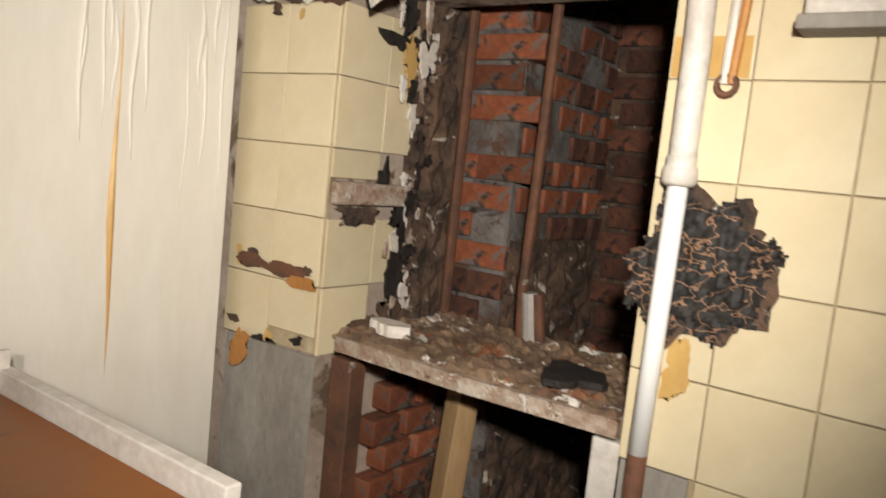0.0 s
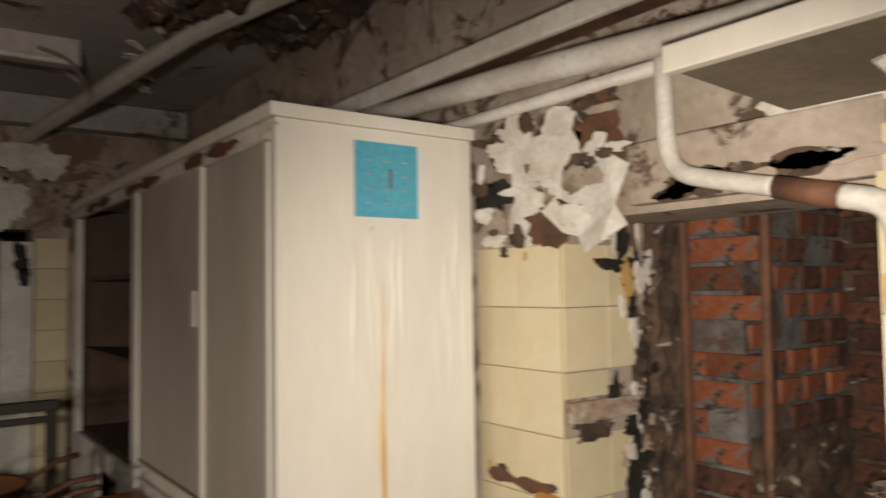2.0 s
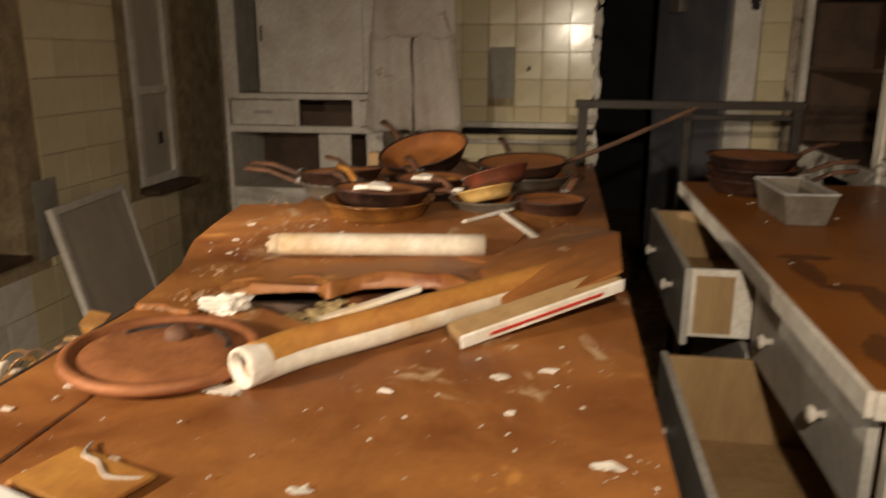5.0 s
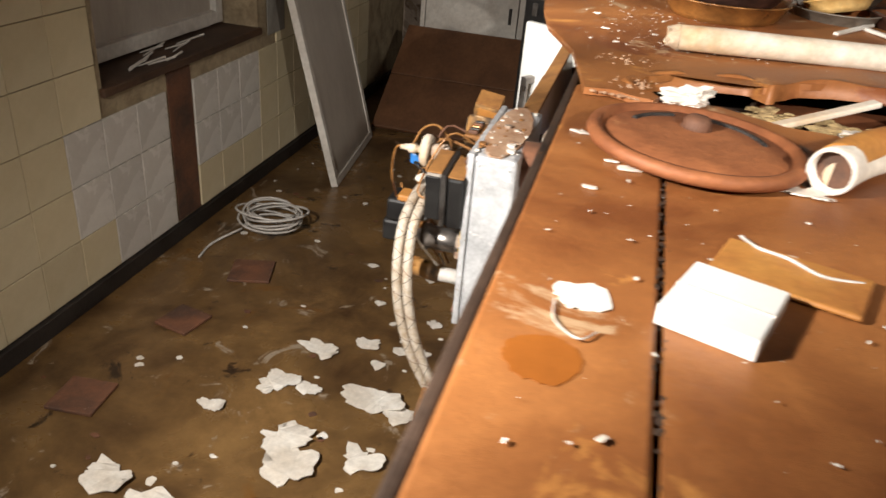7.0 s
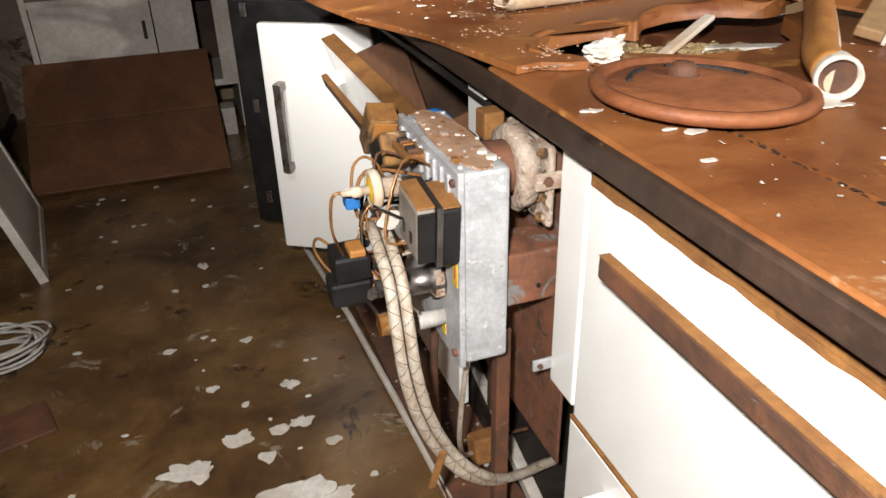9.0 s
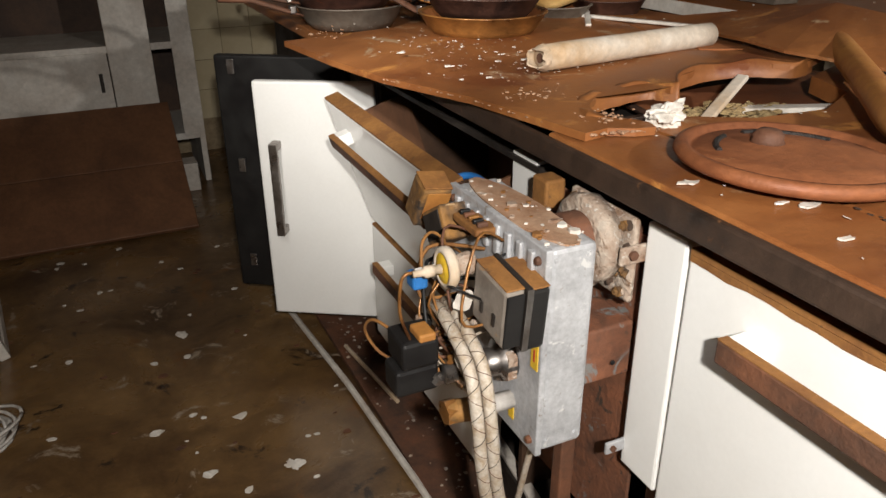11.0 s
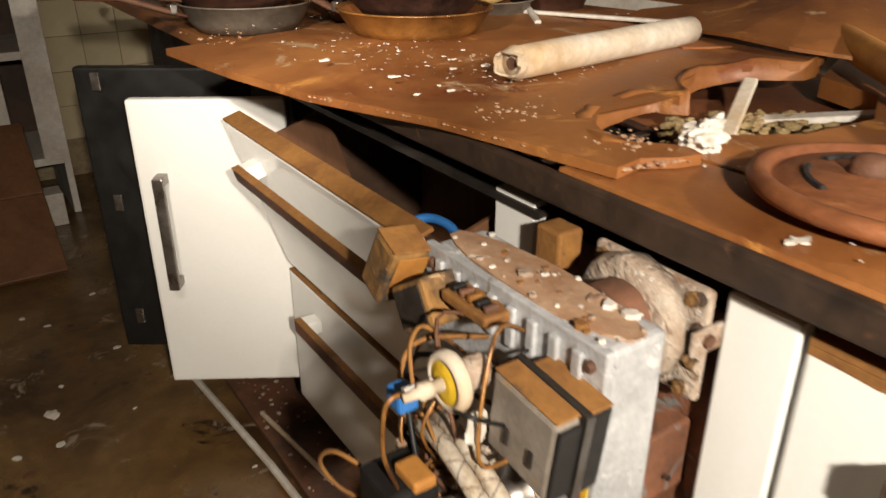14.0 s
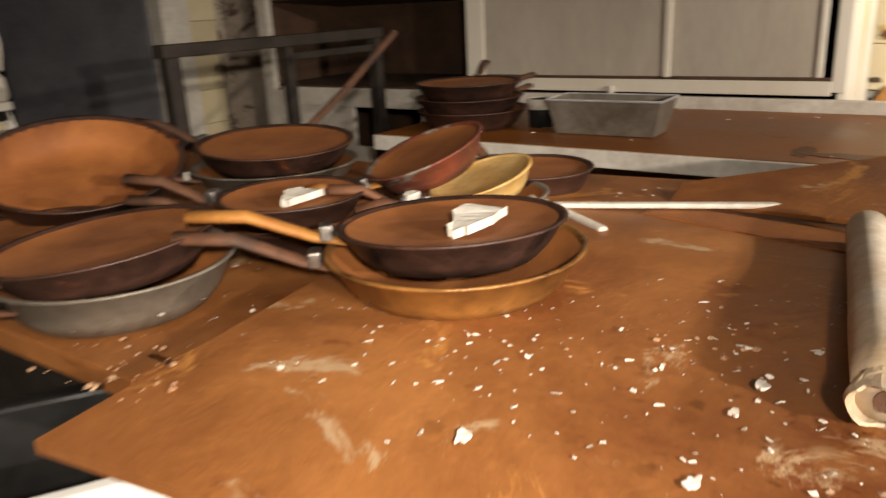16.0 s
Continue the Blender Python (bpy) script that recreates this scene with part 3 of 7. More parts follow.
for z in (0.2, 0.5, 0.78):
    part("latch", box((w - 0.06, 0.015, z), (w - 0.04, 0.022, z + 0.04), 0.002, m), CHROME, dk)
part("white_stop", box((-0.016, 1.412, 0.755), (0.004, 1.487, 0.836), 0.002), ENAMEL, island)
part("floor_tray", box((-0.12, 1.15, 0.004), (0.05, 2.50, 0.02), 0.002), RUST_DARK, island)
part("tray_lip", tube([(-0.186, 2.56, 0.012), (-0.146, 2.10, 0.012), (-0.122, 1.60, 0.012), (-0.10, 1.05, 0.012)], 0.009, 8), WHITE_PAINT, island)

# gas control box hanging out of its bay
gas = thing("gas_control_unit", (-0.125, 1.28, 0.51), "pulled-out aluminium gas burner control box with hoses", "gas burner")


def gpart(name, bm, material, label="", parent=None, smooth=False):
    return part(name, bm, material, parent or gas, label, smooth)


def turned(at, rx=0, ry=0, rz=0):
    """A frame of reference at a place, turned by degrees."""
    return Matrix.Translation(at) @ Euler((radians(rx), radians(ry), radians(rz))).to_matrix().to_4x4()


GX0, GX1, GY0, GY1, GZ0, GZ1 = -0.161, -0.087, 1.147, 1.413, 0.513, 0.823
case = gpart("case", box((GX0 + 0.006, GY0, GZ0), (GX1, GY1, GZ1), 0.007), ALU, "corroded aluminium case")
gpart("flange", box((GX0 - 0.004, GY0 - 0.003, GZ0 - 0.003), (GX0 + 0.006, GY1 + 0.003, GZ1 + 0.002), 0.002), ALU, "", case)
gpart("top_dust", slab(ragged((GX0 + GX1) / 2, (GY0 + GY1) / 2, 0.033, 0.131, 20, 4, 0.06), GZ1 + 0.0002, GZ1 + 0.003), BEIGE_DUST, "", case)
for k in range(8):
    gpart("rib", box((GX0 - 0.010, 1.168 + 0.030 * k, 0.772), (GX0 - 0.004, 1.180 + 0.030 * k, 0.815), 0.002), ALU, "", case)
for y, z in ((1.160, 0.806), (1.160, 0.53), (1.40, 0.806)):
    gpart("screw", lathe([(0, 0), (0.006, 0), (0.006, 0.004), (0.004, 0.006), (0, 0.006)], 10, Matrix.Translation((GX0 - 0.004, y, z)) @ Matrix.Rotation(radians(-90), 4, "Y")), RUST_DARK, "", case)
for x, z in ((-0.148, 0.808), (-0.10, 0.808), (-0.148, 0.53), (-0.10, 0.53)):
    gpart("rivet", lathe([(0, 0), (0.004, 0), (0.003, 0.0025), (0, 0.003)], 8, Matrix.Translation((x, GY0 + 0.0005, z)) @ Matrix.Rotation(radians(90), 4, "X")), ALU, "", case)
# twin ignition transformer, slightly tipped
mt_ = turned((-0.197, 1.175, 0.752), 6, 0, 0)
tr = gpart("transformer", box((-0.030, -0.040, -0.044), (-0.003, 0.043, 0.040), 0.005, mt_), TRANSFORMER_GREY, "grey and black ignition transformer dusted with rust")
gpart("core", box((-0.003, -0.045, -0.052), (0.005, 0.046, 0.043), 0.002, mt_), DARK_IRON, "", tr)
gpart("coil_case", box((0.005, -0.041, -0.056), (0.033, 0.036, 0.036), 0.005, mt_), BLACK, "", tr)
gpart("front_cover", box((-0.0295, -0.0435, -0.042), (-0.0045, -0.040, 0.036), 0.002, mt_), BLACK, "", tr)
for dy in (-0.02, 0.012):
    gpart("terminal", box((-0.0325, dy, -0.022), (-0.030, dy + 0.007, -0.004), 0.001, mt_), DARK_IRON, "", tr)
gpart("dust", box((-0.029, -0.039, 0.040), (-0.004, 0.042, 0.0425), 0.001, mt_), GOLD_DUST, "", tr)
gpart("dust", box((0.006, -0.040, 0.036), (0.032, 0.035, 0.0385), 0.001, mt_), GOLD_DUST, "", tr)
for k in range(5):
    gpart("lamination", box((-0.0035 + 0.0018 * k, -0.0462, -0.050), (-0.0025 + 0.0018 * k, -0.045, 0.042), 0, mt_), CHROME, "", tr)
# relays tipped against the far end
ma = turned((-0.192, 1.432, 0.795), 22, 8, 0)
ra = gpart("relay", box((-0.026, -0.020, -0.036), (0.022, 0.024, 0.036), 0.005, ma), RELAY, "tilted relay caked with golden rust dust")
gpart("orange_face", box((-0.018, -0.0215, -0.018), (0.020, -0.020, 0.030), 0.0005, ma), ORANGE_RUST, "", ra)
gpart("dust", box((-0.025, -0.019, 0.036), (0.021, 0.023, 0.039), 0.001, ma), GOLD_DUST, "", ra)
mb_ = turned((-0.193, 1.365, 0.782), -32, 4, 6)
rb = gpart("relay", box((-0.024, -0.028, -0.026), (0.024, 0.030, 0.026), 0.005, mb_), RELAY)
gpart("dark_face", box((-0.0255, -0.022, -0.020), (-0.024, 0.024, 0.020), 0.0005, mb_), DARK_IRON, "", rb)
gpart("socket", box((-0.016, 0.030, -0.016), (0.016, 0.038, 0.016), 0.002, mb_), BLACK, "", rb)
gpart("terminal_strip", box((-0.200, 1.262, 0.800), (-0.166, 1.335, 0.812), 0.003, turned((0, 0, 0))), GOLD_DUST)
for k in range(5):
    gpart("terminal", box((-0.194, 1.268 + 0.013 * k, 0.812), (-0.178, 1.275 + 0.013 * k, 0.819), 0.002), (RUST_DARK, BLACK, PAN_GOLD)[k % 3])
# round pressure regulator with its nozzle
mv = Matrix.Translation((-0.252, 1.238, 0.781)) @ Matrix.Rotation(radians(-90), 4, "Y")
rg = gpart("regulator", lathe([(0, -0.004), (0.026, -0.004), (0.0285, 0.0), (0.0285, 0.006), (0.026, 0.010), (0.021, 0.010), (0.020, 0.007), (0, 0.007)], 28, mv), PAPER_TUBE, "dusty round pressure regulator", smooth=True)
gpart("yellow_face", lathe([(0, 0.0075), (0.0205, 0.0075), (0.0205, 0.009), (0.012, 0.0115), (0, 0.0115)], 24, mv), YELLOW, "", rg)
gpart("nozzle", lathe([(0, 0.011), (0.007, 0.011), (0.006, 0.022), (0.008, 0.022), (0.008, 0.034), (0.005, 0.036), (0.004, 0.05), (0, 0.05)], 14, mv), PAPER_TUBE, "", rg, smooth=True)
gpart("barrel", lathe([(0, -0.035), (0.014, -0.035), (0.016, -0.03), (0.014, -0.004), (0, -0.004)], 16, mv), CRUST, "", rg, smooth=True)
gpart("white_tag", slab(ragged(0, 0, 0.022, 0.012, 10, 77, 0.2), 0, 0.002), FLAKE, "", rg).data.transform(turned((-0.243, 1.215, 0.742), 70, 10, 30))
gpart("igniter_plug", tube([(-0.268, 1.244, 0.781), (-0.296, 1.246, 0.779)], 0.0055, 8), CABLE)
gpart("copper_tube", tube(curve_pts([(-0.296, 1.246, 0.779), (-0.309, 1.247, 0.778), (-0.316, 1.247, 0.764), (-0.318, 1.246, 0.722), (-0.306, 1.244, 0.682), (-0.297, 1.243, 0.655)], 6), 0.0024, 6), PAN_GOLD, smooth=True)
gpart("copper_tube", tube(curve_pts([(-0.285, 1.25, 0.781), (-0.275, 1.27, 0.806), (-0.255, 1.285, 0.812), (-0.235, 1.29, 0.795), (-0.225, 1.30, 0.765)], 6), 0.0022, 6), GOLD_DUST, smooth=True)
gpart("plug", box((-0.292, 1.262, 0.742), (-0.270, 1.288, 0.764), 0.004, turned((0, 0, 0))), BLUE_PLASTIC)
# valve group below
gpart("valve_block", box((-0.322, 1.232, 0.640), (-0.268, 1.292, 0.683), 0.006), BLACK)
gpart("valve_block", box((-0.330, 1.238, 0.596), (-0.266, 1.285, 0.638), 0.006), BLACK)
gpart("valve_cap", box((-0.300, 1.225, 0.684), (-0.276, 1.262, 0.696), 0.003), ORANGE_RUST)
mv = Matrix.Translation((-0.165, 1.225, 0.627)) @ Matrix.Rotation(radians(-90), 4, "Y")
gpart("gas_valve", lathe([(0, 0), (0.030, 0), (0.030, 0.018), (0.021, 0.022), (0.021, 0.070), (0.024, 0.072), (0.024, 0.082), (0.014, 0.085), (0.014, 0.10), (0, 0.10)], 20, mv), CHROME, smooth=True)
gpart("union_nut", lathe([(0, 0.0), (0.034, 0.0), (0.034, 0.014), (0, 0.014)], 6, Matrix.Translation((-0.168, 1.225, 0.627)) @ Matrix.Rotation(radians(-90), 4, "Y")), CRUST)
gpart("fitting", tube([(-0.160, 1.215, 0.562), (-0.205, 1.213, 0.563), (-0.208, 1.213, 0.563)], 0.0135, 12), CABLE, smooth=True)
gpart("fitting", tube([(-0.208, 1.213, 0.563), (-0.262, 1.225, 0.563)], 0.017, 12), RELAY, smooth=True)
gpart("nut", lathe([(0, -0.008), (0.019, -0.008), (0.019, 0.008), (0, 0.008)], 6, turned((-0.258, 1.225, 0.563), 0, 90, 0)), PAN_GOLD)
rnd = random.Random(77)
for k in range(24):
    at = (-0.215 - rnd.uniform(0.0, 0.06), rnd.uniform(1.225, 1.30), rnd.uniform(0.585, 0.70))
    u = rnd.uniform(0.005, 0.011)
    mk = turned(at, rnd.uniform(0, 180), rnd.uniform(0, 180), 0)
    gpart("brass_fitting", lathe([(0, -u), (u * 0.7, -u), (u * 0.7, -u * 0.2), (u, -u * 0.2), (u, u * 0.4), (u * 0.5, u * 0.4), (u * 0.5, u), (0, u)], 6, mk), (GOLD_DUST, PAN_GOLD, CRUST, CHROME, RELAY, BLACK)[k % 6])
rnd = random.Random(78)
for k in range(40):
    q = (rnd.uniform(-0.155, -0.092), rnd.uniform(1.152, 1.408))
    u = rnd.uniform(0.001, 0.0042) if k > 4 else rnd.uniform(0.005, 0.008)
    gpart("crumb", slab(ragged(q[0], q[1], u, u * 0.8, 6, 300 + k), GZ1 + 0.002, GZ1 + 0.003 + u * 0.6), (FLAKE, CRUST, GOLD_DUST)[k % 3], "", case)
lab = gpart("warning_label", box((GX0 - 0.0055, 1.150, 0.648), (GX0 - 0.004, 1.166, 0.688)), YELLOW, "yellow warning label with a red flash")
gpart("flash", box((GX0 - 0.0062, 1.156, 0.660), (GX0 - 0.0055, 1.159, 0.678)), RED, "", lab)
gpart("yellow_tag", box((GX0 - 0.0055, 1.205, 0.532), (GX0 - 0.004, 1.218, 0.552)), YELLOW, "", case)
for k in range(2):
    dx = 0.0185 * k
    c = curve_pts([(-0.235 + dx, 1.305, 0.668), (-0.252 + dx, 1.288, 0.700), (-0.260 + dx, 1.245, 0.713), (-0.264 + dx, 1.190, 0.702), (-0.265 + dx, 1.148, 0.675), (-0.264 + dx, 1.128, 0.614), (-0.257 + dx, 1.127, 0.536), (-0.236 + dx, 1.138, 0.441), (-0.198 + dx, 1.155, 0.345), (-0.148 + dx, 1.160, 0.272), (-0.07 + dx, 1.20, 0.195), (0.06 + dx, 1.26, 0.14)], 8)
    ho = gpart("hose", tube(c, 0.0085, 12), HOSE, "braided gas hose", smooth=True)
    for turn in (1, -1):
        line = []
        for i in range(24, len(c) * 3 - 3):
            a, f = divmod(i, 3)
            q = c[a].lerp(c[min(a + 1, len(c) - 1)], f / 3)
            d = (c[min(a + 1, len(c) - 1)] - c[max(a - 1, 0)]).normalized()
            side = d.cross(Vector((0.3, 1, 0.1))).normalized()
            line.append(q + 0.0083 * (math.cos(turn * i * 0.5) * side + math.sin(turn * i * 0.5) * d.cross(side)))
        gpart("braid_strand", tube(line, 0.0007, 4), (RUST_DARK, DARK_IRON)[turn > 0], "", ho)
rnd = random.Random(11)
for k in range(16):
    y0, z0 = rnd.uniform(1.23, 1.36), rnd.uniform(0.66, 0.80)
    c = curve_pts([(-0.166, y0, z0), (-0.205 - rnd.uniform(0, 0.05), y0 + rnd.uniform(-0.03, 0.02), z0 + rnd.uniform(-0.04, 0.04)), (-0.245 - rnd.uniform(0, 0.03), y0 + rnd.uniform(-0.07, 0.0), z0 + rnd.uniform(-0.08, 0.01)), (-0.21, y0 + rnd.uniform(-0.06, 0.02), z0 + rnd.uniform(-0.13, -0.05))], 5)
    gpart("wire", tube(c, rnd.uniform(0.0018, 0.003), 6), (GOLD_DUST, HOSE, RUST_DARK, PAN_GOLD, BLACK)[k % 5], smooth=True)
gpart("earth_loop", tube(curve_pts([(-0.30, 1.28, 0.66), (-0.325, 1.33, 0.672), (-0.33, 1.36, 0.64), (-0.31, 1.35, 0.60), (-0.28, 1.30, 0.60)], 6), 0.0025, 6), GOLD_DUST, smooth=True)
# burner castings behind the case
gpart("burner_tube", tube([(-0.09, 1.225, 0.790), (0.10, 1.225, 0.790)], 0.040, 20), RUST_DARK, smooth=True)
bm = lathe([(0.040, 0), (0.060, 0.0), (0.064, 0.012), (0.060, 0.030), (0.040, 0.030)], 30, Matrix.Translation((-0.062, 1.225, 0.788)) @ Matrix.Rotation(radians(90), 4, "Y"))
for v in bm.verts:
    v.co += Vector((0.3, 1, 1)) * 0.006 * noise.noise(v.co * 60)
gpart("burner_collar", bm, CRUST, "crusted burner casting", smooth=True)
fp = gpart("casting_plate", box((-0.028, 1.152, 0.715), (-0.016, 1.300, 0.838), 0.006), CRUST, "chalk-crusted casting plate")
for y, z in ((1.168, 0.825), (1.285, 0.825), (1.168, 0.728), (1.285, 0.728)):
    gpart("bolt", lathe([(0, 0), (0.008, 0), (0.008, 0.006), (0.004, 0.006), (0.004, 0.011), (0, 0.011)], 6, Matrix.Translation((-0.028, y, z)) @ Matrix.Rotation(radians(-90), 4, "Y")), RELAY, "", fp)
rnd = random.Random(79)
for k in range(40):
    q = Vector((-0.030, rnd.uniform(1.155, 1.298), rnd.uniform(0.716, 0.838)))
    lump = bmesh.new()
    bmesh.ops.create_icosphere(lump, subdivisions=2, radius=rnd.uniform(0.004, 0.011))
    for v in lump.verts:
        w = v.co * (1 + 0.9 * noise.noise(v.co * 140 + q * 40))
        v.co = q + Vector((0.5 * w.x, w.y, w.z))
    gpart("crust_lump", lump, (CRUST, EARTH, FLAKE, CRUST, RELAY)[k % 5], "", fp)
br = gpart("bracket", box((-0.050, 1.146, 0.778), (-0.004, 1.152, 0.804), 0.002), CRUST, "chalky angle bracket with a rusted bolt")
gpart("bolt", lathe([(0, 0), (0.007, 0), (0.007, 0.005), (0, 0.006)], 6, Matrix.Translation((-0.032, 1.146, 0.792)) @ Matrix.Rotation(radians(90), 4, "X")), RUST_DARK, "", br)
gpart("bracket", box((-0.050, 1.330, 0.79), (-0.015, 1.37, 0.835), 0.004), GOLD_DUST)
gpart("air_box", box((-0.086, 1.175, 0.580), (0.010, 1.26, 0.668), 0.004), MOTTLED, "rusty sheet-metal air box")
gpart("air_box_screw", lathe([(0, 0), (0.004, 0), (0.003, 0.002), (0, 0.002)], 8, Matrix.Translation((-0.03, 1.165, 0.615)) @ Matrix.Rotation(radians(90), 4, "X")), BLACK)
gpart("back_plate", box((0.012, 1.150, 0.25), (0.018, 1.48, 0.80), 0.002), MOTTLED, "flaking rust-red back plate")
lb = gpart("angle_bracket", box((-0.045, 1.140, 0.472), (0.010, 1.146, 0.492), 0.002), ALU)
gpart("bolt", lathe([(0, 0), (0.005, 0), (0.005, 0.004), (0, 0.004)], 6, Matrix.Translation((-0.034, 1.140, 0.482)) @ Matrix.Rotation(radians(90), 4, "X")), RUST_DARK, "", lb)
gpart("support_rail", box((-0.012, -0.33, -0.012), (0.012, 0.33, 0.012), 0.002, turned((0.045, 1.49, 0.085), 0, 0, -6)), WHITE_PAINT)
gpart("support_leg", box((-0.08, 1.20, 0.10), (-0.055, 1.225, 0.52), 0.003), RUST_DARK)
gpart("support_foot", box((-0.085, 1.19, 0.018), (-0.05, 1.235, 0.10), 0.003), RUST_DARK)
pb = gpart("junction_box", box((-0.030, -0.022, -0.028), (0.030, 0.022, 0.028), 0.006, turned((-0.040, 1.345, 0.140), -15, 0, 4)), GOLD_DUST, "small rust-dusted junction box on a lead")
gpart("gland", lathe([(0, 0), (0.006, 0), (0.006, 0.008), (0.003, 0.010), (0, 0.010)], 10, turned((-0.040, 1.335, 0.106), 180, 0, 0)), CABLE, "", pb)
gpart("lead", tube(curve_pts([(-0.010, 1.345, 0.140), (0.02, 1.35, 0.15), (0.06, 1.36, 0.14)], 5), 0.004, 6), RUST_DARK, "", pb)
gpart("lead", tube(curve_pts([(-0.125, 1.20, 0.513), (-0.130, 1.22, 0.42), (-0.125, 1.26, 0.27), (-0.10, 1.31, 0.17), (-0.068, 1.34, 0.135)], 6), 0.005, 8), HOSE, "", pb, smooth=True)
gpart("cord_tag", box((-0.006, -0.003, -0.055), (0.006, 0.003, 0.03), 0.002, turned((-0.205, 1.14, 0.335), 8, 12, 0)), GOLD_DUST)
gpart("drain_pipe", tube(curve_pts([(-0.15, 1.30, 0.513), (-0.15, 1.32, 0.35), (-0.13, 1.36, 0.15), (-0.10, 1.40, 0.03)], 6), 0.008, 8), RUST_DARK, smooth=True)
gpart("thin_rod", tube([(-0.098, 2.27, 0.026), (-0.060, 1.955, 0.026)], 0.006, 8), PAPER_TUBE, "pale broken rod lying in the tray")

# ---- things on the island ----
disc = thing("burner_lid", (0.152, 1.085, TOP), "round rusty cast-iron burner lid with curved slots", "burner lid")
mz = Matrix.Translation((0.152, 1.085, TOP + 0.005)) @ Matrix.Rotation(radians(2.0), 4, "Y") @ Matrix.Diagonal((0.96, 0.96, 1.15, 1))
part("plate", lathe([(0, 0), (0.120, 0), (0.147, 0.004), (0.152, 0.010), (0.149, 0.017), (0.142, 0.019), (0.134, 0.018), (0.131, 0.012), (0.126, 0.0115), (0.122, 0.014), (0.08, 0.016), (0.04, 0.017), (0, 0.017)], 56, mz), LID_IRON, disc, smooth=True)
part("knob", lathe([(0, 0.015), (0.024, 0.015), (0.02, 0.021), (0.020, 0.026), (0.014, 0.031), (0, 0.032)], 20, mz @ Matrix.Translation((0.0, 0.045, 0))), RUST_DARK, disc, smooth=True)
for a0, a1 in ((0.25, 1.5), (1.9, 2.7)):
    arc = [mz @ Vector((0.097 * math.cos(a0 + (a1 - a0) * i / 12), 0.097 * math.sin(a0 + (a1 - a0) * i / 12), 0.0150)) for i in range(13)]
    part("slot", tube(arc, 0.0042, 6), SOOT, disc)

roll = thing("paper_roll", (0.33, 1.65, TOP), "stained white paper roll with a torn end", "paper roll")
ax = [Vector((0.120, 1.631, TOP + 0.0475)), Vector((0.572, 1.692, TOP + 0.0475))]
part("roll", tube([ax[0].lerp(ax[1], k / 8) for k in range(9)], 0.0245, 20, [0.96, 1, 1.02, 1, 0.99, 1, 1, 1.01, 0.98]), PAPER_TUBE, roll, smooth=True)
d = (ax[0] - ax[1]).normalized()
q = d.to_track_quat("Z", "Y").to_matrix().to_4x4()
bm = bmesh.new()
rings = []
for k, (h, r) in enumerate(((-0.006, 1.02), (0.006, 1.05), (0.014, 1.0), (0.012, 0.86), (-0.004, 0.80))):
    ring = []
    for i in range(28):
        a = 2 * math.pi * i / 28
        jag = (0.008 * noise.noise(Vector((2.2 * math.cos(a), 2.2 * math.sin(a), 3.3))) + 0.003 * math.sin(5 * a)) if 0 < k < 4 else 0
        fl = 0.74 if 0 < k < 4 else 1.0
        ring.append(bm.verts.new(Matrix.Translation(ax[0]) @ q @ Vector((0.0245 * r * math.cos(a) * (1.12 if fl < 1 else 1), 0.0245 * r * math.sin(a) * fl, h + jag))))
    rings.append(ring)
for p, s in zip(rings, rings[1:]):
    for i in range(28):
        bm.faces.new((p[i], p[(i + 1) % 28], s[(i + 1) % 28], s[i]))
bm.faces.new(rings[-1])
part("torn_end", bm, PAPER_TUBE, roll)
# dark disc painted on the closed end for the shade inside the roll
part("hollow", lathe([(0, 0.002), (0.009, 0.002), (0.009, 0.003), (0, 0.003)], 18, Matrix.Translation(ax[0]) @ q), RUST_DARK, roll)


def board(name, a, b, width, t, material, label, edge=None, tip=0.0, droop=0.0):
    """A long board from a to b, tipped about its length."""
    a, b = Vector(a), Vector(b)
    d = (b - a).normalized()
    side = Vector((0, 0, 1)).cross(d).normalized()
    side = (Matrix.Rotation(tip, 3, d) @ side).normalized()
    up = d.cross(side)
    m = Matrix.Translation(a) @ Matrix((d, side, up)).transposed().to_4x4()
    th = thing(name, tuple(a), label, "board")
    part("face", box((0, 0, 0), ((b - a).length, width, t), 0.003, m), material, th)
    if edge:
        part("edge", box((-0.001, -0.006, -0.002), ((b - a).length * 0.995, 0.0, t + 0.002), 0.001, m), edge, th, "pale broken edge")
    return th, m, (b - a).length


cover = thing("rolled_card", (0.5, 1.27, TOP), "bent rolled card, rust-stained above and white below", "card")
c = [Vector(p) for p in ((0.312, 1.034, TOP + 0.034), (0.36, 1.105, TOP + 0.036), (0.45, 1.20, TOP + 0.038), (0.56, 1.32, TOP + 0.042), (0.66, 1.43, TOP + 0.045), (0.73, 1.505, TOP + 0.048))]
part("upper_fold", tube(curve_pts(c, 4), 0.0245, 16), ORANGE_RUST, cover, smooth=True)
part("white_fold", tube(curve_pts([p + Vector((0.007, -0.009, -0.0135)) for p in c], 4), 0.0190, 16), PAPER_TUBE, cover, smooth=True)
q = (c[0] - c[1]).to_track_quat("Z", "Y").to_matrix().to_4x4()
part("torn_end", lathe([(0.027, -0.02), (0.030, 0.012), (0.029, 0.020), (0.025, 0.020), (0.024, -0.01)], 22, Matrix.Translation(c[0] + Vector((0.004, -0.004, -0.004))) @ q), FLAKE, cover, "white torn end of the roll", smooth=True)
# the card tube is closed too; its dark inside is a coloured disc
part("hollow", lathe([(0, 0.002), (0.025, 0.002), (0.025, 0.003), (0, 0.003)], 18, Matrix.Translation(c[0] + Vector((0.004, -0.004, -0.004))) @ q), RUST_DARK, cover)
